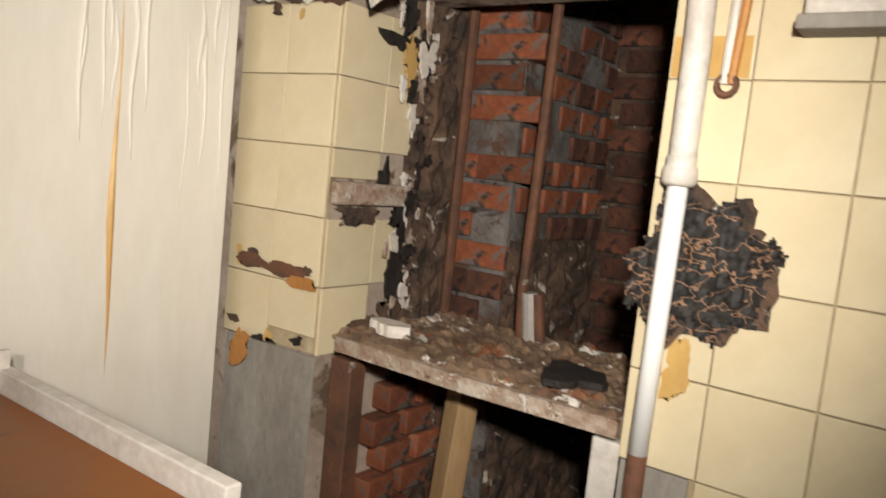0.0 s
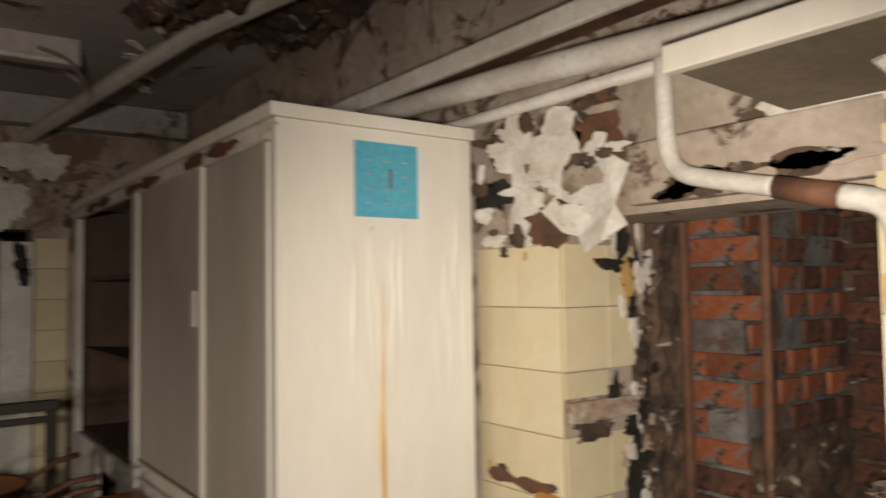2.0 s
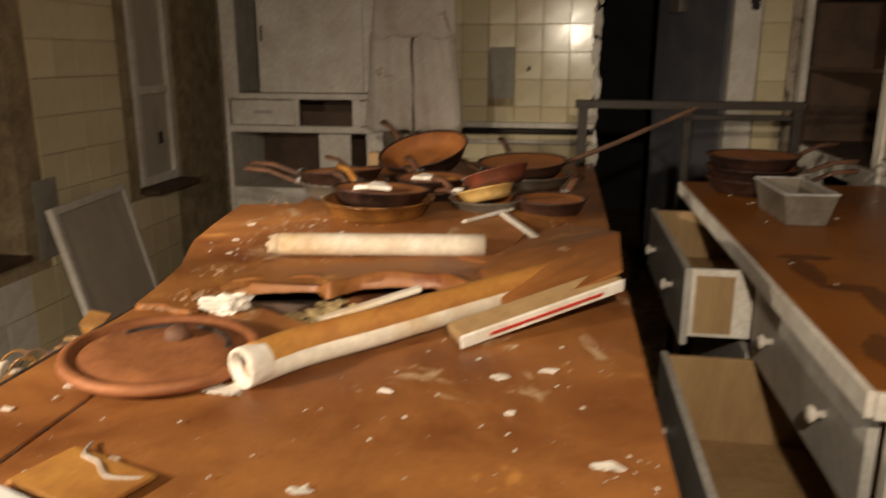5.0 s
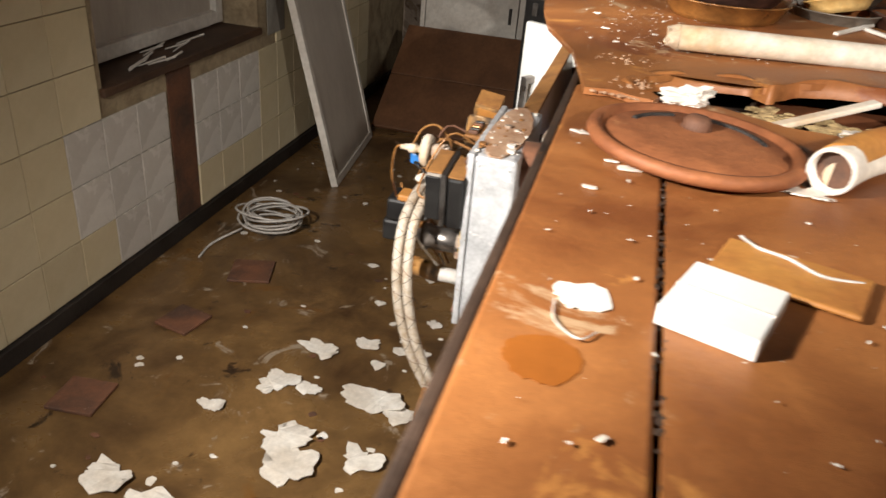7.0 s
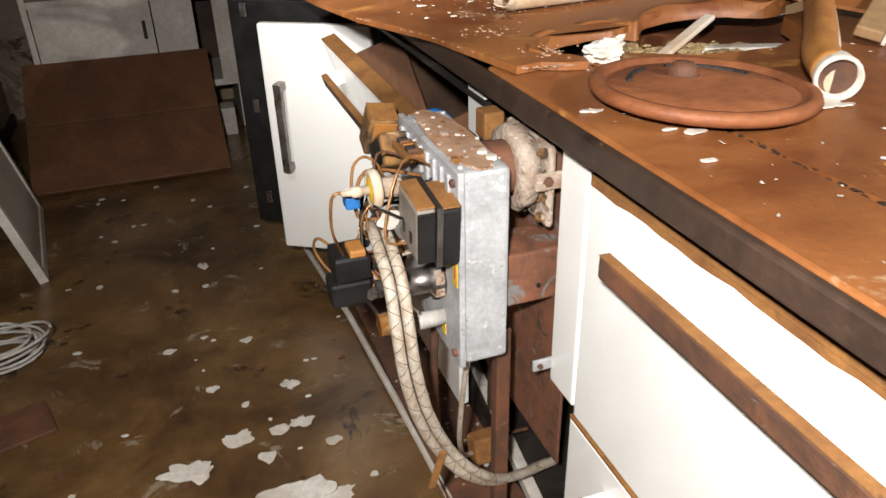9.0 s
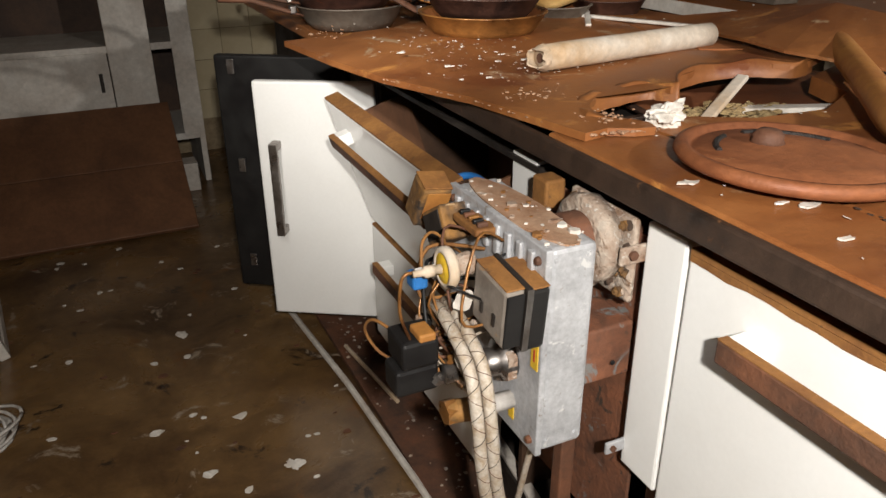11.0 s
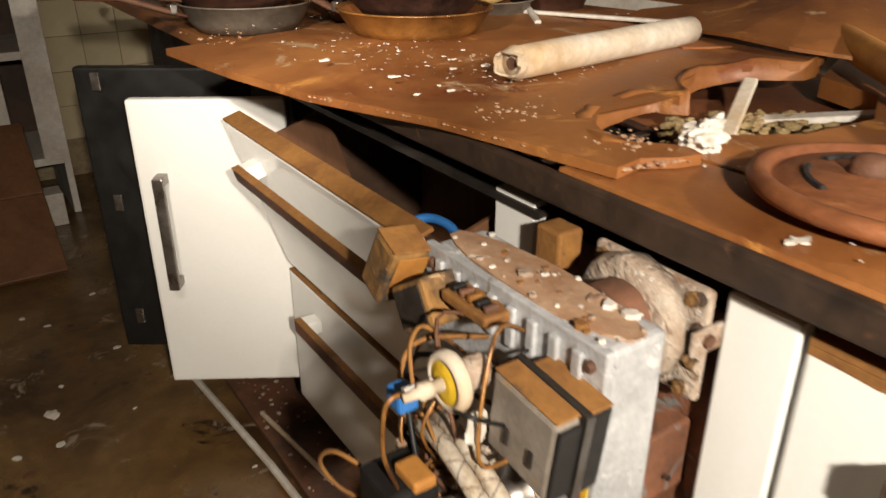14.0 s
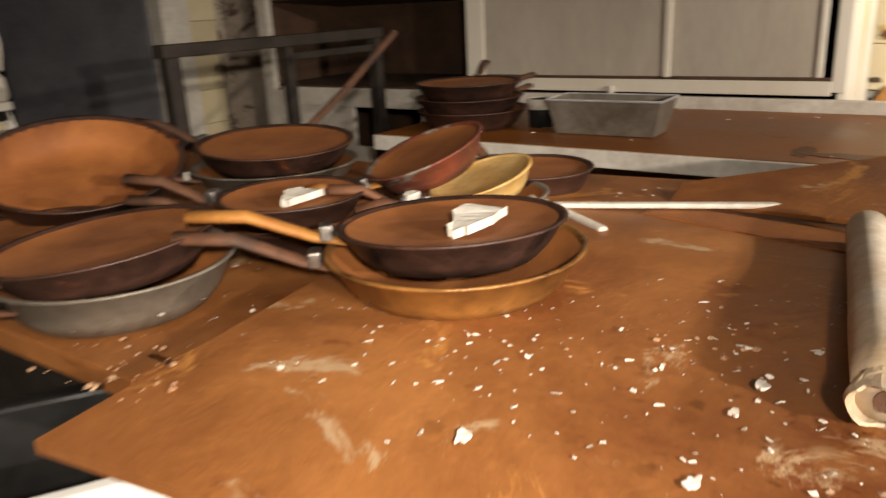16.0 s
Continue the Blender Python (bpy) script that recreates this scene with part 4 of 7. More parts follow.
bm = slab([(0.60, 1.62), (0.58, 1.50), (0.66, 1.29), (0.84, 1.39), (0.85, 1.62), (0.76, 1.98), (0.70, 1.98)], TOP + 0.03, TOP + 0.036, lift=lambda x, y: 0.26 * max(0, x - 0.63) - 0.06 * max(0, y - 1.65) + 0.012 * math.sin(9 * y))
cov2 = thing("folded_card", (0.72, 1.55, TOP), "folded brown card with creased edges", "card")
part("sheet", bm, RUST, cov2)
part("fold", slab([(0.60, 1.62), (0.66, 1.98), (0.60, 1.99), (0.52, 1.66)], TOP + 0.022, TOP + 0.027), PAN_IN, cov2)
redb, m, ln = board("split_board", (0.585, 1.205, TOP + 0.006), (0.842, 1.385, TOP + 0.058), 0.045, 0.018, WOOD, "split pale board with a red striped edge", FLAKE, 0.2)
part("stripe", box((0.05, -0.008, 0.006), (ln * 0.85, -0.006, 0.011), 0, m), RED, redb)
strip, m, ln = board("white_lath", (0.395, 1.425, TOP - 0.040), (0.585, 1.275, TOP - 0.022), 0.030, 0.010, FLAKE, "thin white painted lath in the hole")
strip, m, ln = board("white_lath", (0.560, 2.145, TOP + 0.026), (0.700, 1.745, TOP + 0.034), 0.016, 0.008, FLAKE, "thin white painted lath on the range")
board("pale_lath", (0.285, 1.372, TOP - 0.042), (0.475, 1.475, TOP + 0.004), 0.022, 0.010, PAPER_TUBE, "broken pale lath lying across the burner hole")
board("white_lath", (0.491, 1.999, TOP + 0.026), (0.605, 2.17, TOP + 0.03), 0.014, 0.008, FLAKE, "thin white painted lath on the range")
bm = bmesh.new()
bmesh.ops.create_icosphere(bm, subdivisions=4, radius=1.0)
for v in bm.verts:
    n3 = v.co.normalized()
    r = 1 + 0.8 * noise.noise(n3 * 1.7) + 0.55 * abs(noise.noise(n3 * 3.6)) - 0.25 * abs(noise.noise(n3 * 8))
    v.co = Vector((0.150, 1.315, TOP + 0.016)) + Vector((n3.x * 0.032 + 0.012 * n3.y, n3.y * 0.020, max(-0.7, n3.z) * 0.017)) * r
part("crumpled_tissue", bm, FLAKE, None, "crumpled dirty white tissue on the range", category="tissue")
wb = thing("white_box", (0.18, 0.6, TOP), "small flat white cardboard box", "box")
mb = Matrix.Translation((0.166, 0.668, TOP)) @ Matrix.Rotation(radians(-20), 4, "Z")
part("carton", box((-0.042, -0.050, 0), (0.042, 0.050, 0.02), 0.002, mb), ENAMEL, wb)
part("flap", box((-0.042, -0.004, 0.02), (0.042, -0.002, 0.0212), 0, mb), FLAKE, wb)
board("stained_lid", (0.155, 0.745, TOP + 0.001), (0.285, 0.70, TOP + 0.003), 0.085, 0.006, ORANGE_RUST, "rust-stained flat cardboard lid")
part("string", tube(curve_pts([(0.195, 0.838, TOP + 0.004), (0.208, 0.805, TOP + 0.009), (0.235, 0.79, TOP + 0.010), (0.262, 0.765, TOP + 0.010), (0.30, 0.77, TOP + 0.008)], 6), 0.0017, 6), CABLE, None, "thin white string on the range", category="string")


part("residue", slab(ragged(0.050, 0.655, 0.024, 0.026, 14, 771, 0.2), TOP + 0.0005, TOP + 0.0015), FLAKE, island, "chalky white residue")
part("water_stain", slab(ragged(0.027, 0.552, 0.030, 0.030, 16, 772, 0.15), TOP + 0.0004, TOP + 0.0008), WET_STAIN, island)
part("string", tube(curve_pts([(0.026, 0.638, TOP + 0.003), (0.030, 0.605, TOP + 0.003), (0.052, 0.583, TOP + 0.004), (0.066, 0.60, TOP + 0.003)], 6), 0.0009, 6), CABLE, None, "thin white string on the range", category="string")

part("blue_strap", tube(curve_pts([(-0.062, 1.660, 0.705), (-0.050, 1.640, 0.738), (-0.028, 1.618, 0.749), (-0.020, 1.575, 0.746), (-0.036, 1.540, 0.726), (-0.046, 1.520, 0.695)], 6), 0.007, 8), BLUE_PLASTIC, island, "blue plastic strap in the open bin", smooth=True)
# dust caked along the torn plate's edge and in drifts on it
bm = bmesh.new()
rnd = random.Random(91)
edge_line = [Vector((-0.21, 2.205)), Vector((-0.176, 1.958)), Vector((-0.139, 1.752)), Vector((-0.066, 1.549)), Vector((-0.014, 1.295)), Vector((0.098, 1.275))]
for k in range(520):
    if k < 230:
        i = rnd.randrange(5)
        p = edge_line[i].lerp(edge_line[i + 1], rnd.random()) + Vector((abs(rnd.gauss(0, 0.006)), rnd.gauss(0, 0.003)))
    else:
        cx, cy, sp = ((0.04, 1.52, 0.03), (0.10, 1.60, 0.035), (-0.12, 2.22, 0.04), (0.02, 1.86, 0.05), (0.20, 1.76, 0.04), (0.06, 1.36, 0.02))[k % 6]
        p = Vector((rnd.gauss(cx, sp), rnd.gauss(cy, sp)))
        if p.x < -0.02 - 0.17 * (p.y - 1.5):
            continue
    s = 0.0008 + 0.0026 * rnd.random() ** 2
    z = TOP + 0.014 + max(0.0, 0.008 + 0.012 * math.sin(4 * p.x + 3 * p.y)) - (0.004 if k < 230 else 0.0)
    vs = bmesh.ops.create_icosphere(bm, subdivisions=1, radius=s)["verts"]
    for v in vs:
        v.co = Vector((p.x, p.y, z)) + Vector((v.co.x * rnd.uniform(0.8, 2), v.co.y * rnd.uniform(0.8, 2), v.co.z * 0.8))
tagged(part("edge_dust", bm, BEIGE_DUST, island), "", "", kind="stuff")
# corroded seam between the top strips
bm = bmesh.new()
rnd = random.Random(83)
for k in range(150):
    p = Vector((0.116 + rnd.gauss(0, 0.004), rnd.uniform(0.24, 1.28), TOP - 0.001))
    s = rnd.uniform(0.001, 0.0034)
    vs = bmesh.ops.create_icosphere(bm, subdivisions=1, radius=s)["verts"]
    for v in vs:
        v.co = p + Vector((v.co.x, v.co.y * rnd.uniform(1, 2.4), v.co.z * 0.4))
tagged(part("seam_crust", bm, BAND, island), "", "", kind="stuff")
# ---- pans ----
def pan(at, r, h, angle, outer, inner, label, length=0.17, tilt=(0, 0), handle=RUST_DARK, full=True, parent_group="stacked frying pans"):
    """A frying pan with a flared wall, a rolled rim, a dusty bottom and a long handle."""
    x, y, z = at
    th = thing("frying_pan", at, label, "frying pan", parent_group)
    m = Matrix.Translation(at) @ Matrix.Rotation(radians(tilt[0]), 4, "X") @ Matrix.Rotation(radians(tilt[1]), 4, "Y") @ Matrix.Rotation(radians(angle), 4, "Z")
    b = r * 0.76
    part("body", lathe([(0, 0), (b, 0), (b + (r - b) * 0.45, h * 0.35), (r, h), (r + 0.004, h + 0.001), (r + 0.003, h + 0.004), (r - 0.003, h + 0.003), (b + (r - b) * 0.4, h * 0.38), (b - 0.005, 0.004), (0, 0.004)], 44, m), outer, th, smooth=True)
    fill = h * (0.86 if full else 0.12)
    rf = b + (r - b) * min(1.0, fill / h) - 0.003
    inside = [(0, fill + 0.002), (rf * 0.5, fill + 0.001), (rf * 0.86, fill + 0.002), (rf, fill + 0.006)] if full else [(0, fill + 0.003), (rf * 0.7, fill + 0.003), (rf, fill + 0.007), (b + (r - b) * 0.42 - 0.002, h * 0.42), (r - 0.0055, h * 0.97), (r - 0.0045, h * 0.97)]
    part("dust_layer", lathe(inside, 40, m), inner, th, "rust-brown dust lying in the pan", smooth=True)
    c = [Vector((r - 0.012, 0, h * 0.62)), Vector((r + 0.03, 0, h * 0.86)), Vector((r + length * 0.6, 0, h + 0.024)), Vector((r + length, 0, h + 0.03))]
    bm = bmesh.new()
    rings = []
    for k, p in enumerate(c):
        w, t = ((0.016, 0.004), (0.012, 0.007), (0.012, 0.008), (0.016, 0.008))[k]
        rings.append([bm.verts.new(m @ (p + Vector((0, w * math.cos(a), t * math.sin(a))))) for a in [2 * math.pi * i / 10 for i in range(10)]])
    for p, q in zip(rings, rings[1:]):
        for i in range(10):
            bm.faces.new((p[i], p[(i + 1) % 10], q[(i + 1) % 10], q[i]))
    bm.faces.new(rings[0][::-1])
    bm.faces.new(rings[-1])
    hd = part("handle", bm, handle, th, smooth=True)
    part("ferrule", box((r + 0.006, -0.014, h * 0.72), (r + 0.022, 0.014, h * 0.72 + 0.02), 0.003, m), CHROME, hd)
    return th


Z = TOP + 0.026
pan((0.239, 2.085, Z - 0.008), 0.150, 0.050, 128, PAN_GOLD, PAN_IN, "browned frying pan under another on the range", full=False)
pan((0.243, 2.090, Z + 0.030), 0.132, 0.040, 128, PAN_OUT, PAN_IN, "blackened frying pan full of rust dust", handle=ORANGE_RUST, tilt=(-3, 2))
pan((0.035, 2.455, TOP), 0.142, 0.055, 178, PAN_GREY, PAN_IN, "grey frying pan under a black one", full=False, length=0.2)
pan((0.025, 2.450, TOP + 0.045), 0.134, 0.042, 168, PAN_OUT, PAN_IN, "black frying pan full of rust dust", length=0.2, tilt=(-4, -3))
pan((0.235, 2.850, TOP + 0.055), 0.165, 0.065, 128, PAN_OUT, PAN_IN, "large deep pan coated with rust dust", tilt=(17, -9), full=False)
pan((0.600, 2.765, TOP), 0.165, 0.045, 150, PAN_GREY, PAN_IN, "frying pan under another with rust dust", full=False)
pan((0.595, 2.755, TOP + 0.045), 0.155, 0.045, 108, PAN_OUT, PAN_IN, "shallow black frying pan with rust dust", tilt=(3, -2))
pan((0.335, 2.425, TOP), 0.125, 0.042, 120, PAN_OUT, PAN_IN, "small black frying pan holding plaster", length=0.15)
pan((0.325, 2.440, TOP + 0.038), 0.110, 0.036, 118, PAN_OUT, PAN_IN, "small dark frying pan stacked on another", length=0.15)
pan((0.520, 2.225, TOP + 0.012), 0.105, 0.040, 138, PAN_GREY, PAN_IN, "grey frying pan below tilted pans", full=False, length=0.13)
pan((0.525, 2.215, TOP + 0.048), 0.080, 0.032, 140, PAN_CREAM, PAN_CREAM, "tilted yellowed pan resting on others", tilt=(-11, -13), length=0.12)
pan((0.545, 2.330, TOP + 0.070), 0.100, 0.042, 142, PAN_RED, PAN_IN, "tilted red-sided pan on top of others", tilt=(-13, -16), length=0.13, handle=ORANGE_RUST)
pan((0.700, 2.225, TOP + 0.012), 0.102, 0.045, 68, PAN_OUT, PAN_IN, "small dark frying pan near the range edge", length=0.13)
pan((0.085, 2.730, TOP), 0.125, 0.045, 150, PAN_OUT, PAN_IN, "dark frying pan at the far end", length=0.15)
pan((1.375, 2.775, TOP), 0.152, 0.050, -2, PAN_OUT, PAN_IN, "black frying pan at the bottom of a stack", full=False, parent_group="frying pans on the worktop")
pan((1.370, 2.780, TOP + 0.040), 0.150, 0.045, -6, PAN_OUT, PAN_IN, "black frying pan in a stack on the worktop", full=False, parent_group="frying pans on the worktop")
pan((1.368, 2.782, TOP + 0.080), 0.148, 0.045, 22, PAN_OUT, PAN_IN, "rusty frying pan on top of a stack", parent_group="frying pans on the worktop")
for k, (x, y, z, w) in enumerate(((0.232, 2.050, Z + 0.070, 0.048), (0.310, 2.400, TOP + 0.070, 0.038), (0.43, 2.29, TOP + 0.055, 0.018))):
    part("plaster_flake", slab(ragged(x, y, w, w * 0.5, 11, 30 + k), z, z + 0.010, lift=lambda px, py, y=y: 0.35 * abs(py - y)), FLAKE, None, "white plaster flake fallen into a pan", category="plaster flake", group="fallen plaster flakes")
bm = tube([(0.66, 2.81, TOP + 0.045), (0.92, 2.85, TOP + 0.15), (1.19, 2.895, TOP + 0.272)], 0.009, 8)
part("iron_rod", bm, RUST_DARK, None, "long rusty iron rod leaning on the rail", category="rod")
jar = thing("glass_jar", (0.12, 3.06, TOP), "green glass jar at the back of the range", "jar")
part("jar_body", lathe([(0, 0), (0.05, 0), (0.055, 0.01), (0.055, 0.10), (0.045, 0.115), (0.045, 0.13), (0.04, 0.13), (0.04, 0.11), (0.05, 0.1), (0.05, 0.012), (0, 0.012)], 24, Matrix.Translation((0.12, 3.06, TOP))), GREEN, jar, smooth=True)
part("lid", lathe([(0, 0.13), (0.047, 0.13), (0.047, 0.145), (0, 0.147)], 24, Matrix.Translation((0.12, 3.06, TOP))), PAN_GREY, jar)
part("wooden_block", box((-0.015, 2.945, TOP), (0.030, 2.985, TOP + 0.085), 0.004), WOOD, None, "pale wooden block beside the jar", category="block")

# ---- rail frame by the doorway ----
rail = thing("iron_rail_frame", (1.2, 3.3, 0), "black square-tube iron frame by the doorway", "rail frame")
for lo, hi in (((0.79, 3.33, 0.0), (0.83, 3.37, 1.138)), ((1.64, 3.33, 0.0), (1.675, 3.37, 1.138)), ((1.22, 3.335, 0.0), (1.25, 3.365, 1.138))):
    part("post", box(lo, hi, 0.003), DARK_IRON, rail)
part("top_bar", box((0.778, 3.325, 1.138), (1.68, 3.375, 1.172), 0.003), DARK_IRON, rail)
part("lower_bar", box((1.25, 3.34, 1.095), (1.64, 3.36, 1.118), 0.003), DARK_IRON, rail)

# ---- worktop run on the right ----
SPILL = mat("dark_wet_stain", (0.105, 0.033, 0.006), (0.085, 0.026, 0.005), 0.42, 0.5, spec=0.3, scale=8, bump=0.04, grain=0.2)
worktop = thing("worktop", (1.5, 2.0, 0.865), "brown dusty worktop with white painted edges", "worktop")
part("slab", box((1.172, 1.152, 0.866), (1.86, 2.97, TOP), 0.003), WORKTOP_MAT, worktop)
part("edge_strip", box((1.160, 1.147, 0.858), (1.172, 2.97, TOP - 0.001), 0.002), WHITE_PAINT, worktop, "chipped white edge strip")
part("edge_strip", box((1.172, 1.140, 0.858), (1.86, 1.152, TOP - 0.001), 0.002), WHITE_PAINT, worktop, "chipped white edge strip")
part("back_lip", box((1.862, 1.145, 0.86), (1.886, 4.05, 0.935), 0.003), WHITE_PAINT, worktop, "white upstand along the back")
for y in (1.72, 2.55, 3.0):
    part("bracket", box((1.85, y, TOP), (1.88, y + 0.012, 0.965), 0.002), WHITE_PAINT, worktop)

for k, (x, y, rx, ry) in enumerate(((1.29, 1.885, 0.06, 0.022), (1.262, 1.77, 0.028, 0.11), (1.30, 1.645, 0.06, 0.03), (1.345, 1.40, 0.055, 0.05), (1.335, 1.52, 0.028, 0.13), (1.26, 1.28, 0.045, 0.10), (1.62, 1.60, 0.04, 0.08))):
    part("spilled_stain", slab(ragged(x, y, rx, ry, 16, 910 + k, 0.2), TOP - 0.0005, TOP + 0.0008 + 0.0004 * k), SPILL, worktop)
unit = thing("drawer_unit", (1.5, 2.0, 0), "grey drawer unit with open drawers under the worktop", "drawer unit")
part("end_panel", box((1.21, 1.165, 0.0), (1.86, 1.19, 0.858), 0.002), WHITE_PAINT, unit)
for k in range(5):
    part("end_board", box((1.23 + k * 0.125, 1.158, 0.05), (1.345 + k * 0.125, 1.165, 0.85), 0.002), WHITE_PAINT, unit)
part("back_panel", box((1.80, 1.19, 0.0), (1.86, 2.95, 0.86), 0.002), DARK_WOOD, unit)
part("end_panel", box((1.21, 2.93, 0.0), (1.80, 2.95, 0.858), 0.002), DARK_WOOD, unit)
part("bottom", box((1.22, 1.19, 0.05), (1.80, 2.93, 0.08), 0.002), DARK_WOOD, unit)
part("divider", box((1.21, 1.885, 0.0), (1.80, 1.905, 0.858), 0.002), GREY_DRAWER, unit)


def knob(parent, x, y, z):
    part("knob", lathe([(0, 0), (0.008, 0), (0.007, 0.012), (0.016, 0.02), (0.016, 0.026), (0.008, 0.031), (0, 0.031)], 14, Matrix.Translation((x, y, z)) @ Matrix.Rotation(radians(-90), 4, "Y")), WHITE_PAINT, parent, smooth=True)


def drawer(x, y0, y1, z0, z1, open_by):
    """A drawer with a front, two sides, a back and a bottom."""
    d = part("drawer", box((x, y0, z0), (x + 0.018, y1, z1), 0.003), GREY_DRAWER, unit, "grey painted drawer" + (" pulled open" if open_by else ""))
    if open_by:
        part("drawer_side", box((x + 0.018, y0 + 0.01, z0 + 0.02), (x + 0.45, y0 + 0.024, z1 - 0.004), 0.002), FLAKE, d, "white flaking drawer side")
        part("drawer_side", box((x + 0.018, y1 - 0.024, z0 + 0.02), (x + 0.45, y1 - 0.01, z1 - 0.004), 0.002), WOOD, d)
        part("drawer_back", box((x + 0.43, y0 + 0.024, z0 + 0.02), (x + 0.445, y1 - 0.024, z1 - 0.02), 0.002), WOOD, d)
        part("drawer_bottom", box((x + 0.018, y0 + 0.024, z0 + 0.03), (x + 0.43, y1 - 0.024, z0 + 0.038), 0.001), WOOD, d)
        part("bare_patch", box((x + 0.03, y0 + 0.0075, z0 + 0.03), (x + 0.12, y0 + 0.0095, z1 - 0.02), 0.0005), WOOD, d)
    for f in (0.25, 0.75):
        knob(d, x, y0 + f * (y1 - y0), (z0 + z1) / 2)
    return d


drawer(1.19, 1.20, 1.88, 0.66, 0.85, 0)
drawer(0.985, 1.20, 1.88, 0.40, 0.655, 1)
drawer(1.19, 1.20, 1.88, 0.09, 0.37, 0)
drawer(1.035, 1.925, 2.68, 0.655, 0.852, 1)
drawer(1.19, 1.91, 2.60, 0.39, 0.65, 0)
drawer(1.19, 1.91, 2.60, 0.09, 0.38, 0)

tin = thing("loaf_tin", (1.388, 2.362, TOP), "dull grey metal loaf tin with a wired rim", "loaf tin")
mt = Matrix.Translation((1.388, 2.362, TOP + 0.002)) @ Matrix.Rotation(radians(2), 4, "Z")
bm = bmesh.new()
ring = lambda w, l, z: [bm.verts.new(mt @ Vector((sx * w, sy * l, z))) for sx, sy in ((-1, -1), (1, -1), (1, 1), (-1, 1))]
r0, r1, r2, r3 = ring(0.052, 0.128, 0), ring(0.069, 0.150, 0.088), ring(0.066, 0.147, 0.088), ring(0.050, 0.125, 0.004)
bm.faces.new(r0[::-1])
bm.faces.new(r3)
for a, b in ((r0, r1), (r1, r2), (r2, r3)):
    for i in range(4):
        bm.faces.new((a[i], a[(i + 1) % 4], b[(i + 1) % 4], b[i]))
part("tin_body", bm, PAN_GREY, tin)
loop = [mt @ Vector((sx * 0.0695, sy * 0.1505, 0.088)) for sx, sy in ((-1, -1), (1, -1), (1, 1), (-1, 1), (-1, -1))]
for a, b in zip(loop, loop[1:]):
    part("rim_wire", tube([a, b], 0.003, 6), ALU, tin)
mug = thing("small_cup", (1.43, 2.585, TOP), "small dark cup with a white rim", "cup")
part("cup_body", lathe([(0, 0), (0.032, 0), (0.036, 0.05), (0.036, 0.075), (0.032, 0.075), (0.03, 0.006), (0, 0.006)], 20, Matrix.Translation((1.43, 2.585, TOP))), BLACK, mug, smooth=True)
part("cup_rim", lathe([(0.0362, 0.05), (0.0375, 0.05), (0.0375, 0.078), (0.0362, 0.078)], 20, Matrix.Translation((1.43, 2.585, TOP))), FLAKE, mug, smooth=True)

# ---- tall cupboard ----
cup = thing("tall_cupboard", (2.13, 2.9, 0), "tall cream painted cupboard with sliding doors and open shelves", "cupboard")
CX0, CX1, CY0, CY1, CZ = 1.868, 2.412, 1.888, 4.16, 1.93
part("end_panel", box((CX0 + 0.02, CY0, 0.0), (CX1, CY0 + 0.022, CZ), 0.002), CREAM_PAINT, cup, "cream gloss end panel with wrinkled paint")
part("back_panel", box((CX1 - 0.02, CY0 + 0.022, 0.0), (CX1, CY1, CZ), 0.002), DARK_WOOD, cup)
part("corner_stile", box((CX0, CY0 - 0.001, 0.955), (CX0 + 0.02, CY0 + 0.035, CZ), 0.002), CREAM_PAINT, cup)
part("door_stile", box((CX0 - 0.004, 3.03, 0.94), (CX0 + 0.02, 3.10, CZ), 0.002), CREAM_PAINT, cup)
part("far_stile", box((CX0, 4.10, 0.0), (CX0 + 0.03, 4.16, CZ), 0.002), WHITE_PAINT, cup)
part("top_rail", box((CX0 - 0.002, CY0 + 0.035, 1.885), (CX0 + 0.02, 4.10, CZ), 0.002), WHITE_PAINT, cup, "rotten top rail with flaking paint")
part("cap", box((CX0 - 0.016, CY0 - 0.014, CZ), (CX1 + 0.005, CY1 + 0.02, 1.962), 0.004), CREAM_PAINT, cup, "projecting top board")
part("bottom_rail", box((CX0 - 0.002, CY0 + 0.035, 0.945), (CX0 + 0.02, 3.03, 0.985), 0.002), CREAM_PAINT, cup)
part("track", box((CX0 + 0.002, CY0 + 0.035, 0.985), (CX0 + 0.014, 3.03, 0.995), 0.001), DARK_WOOD, cup)
d1 = part("sliding_door", box((CX0 + 0.003, 2.39, 0.992), (CX0 + 0.009, 3.03, 1.886), 0.001), GREY_PAINT, cup, "grey sliding door panel")
part("pull", box((CX0 - 0.006, 2.43, 1.45), (CX0 + 0.003, 2.455, 1.55), 0.002), WHITE_PAINT, d1)
part("door_edge", box((CX0 - 0.004, 2.372, 0.992), (CX0 + 0.009, 2.392, 1.886), 0.002), CREAM_PAINT, d1)
d2 = part("sliding_door", box((CX0 + 0.012, 1.965, 0.992), (CX0 + 0.018, 2.42, 1.886), 0.001), GREY_PAINT, cup, "grey sliding door panel")
part("door_edge", box((CX0 + 0.006, 1.948, 0.992), (CX0 + 0.019, 1.966, 1.886), 0.002), CREAM_PAINT, d2)
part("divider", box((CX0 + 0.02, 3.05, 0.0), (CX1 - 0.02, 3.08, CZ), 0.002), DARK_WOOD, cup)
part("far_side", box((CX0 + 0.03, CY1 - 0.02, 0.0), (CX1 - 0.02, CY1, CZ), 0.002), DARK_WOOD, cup)
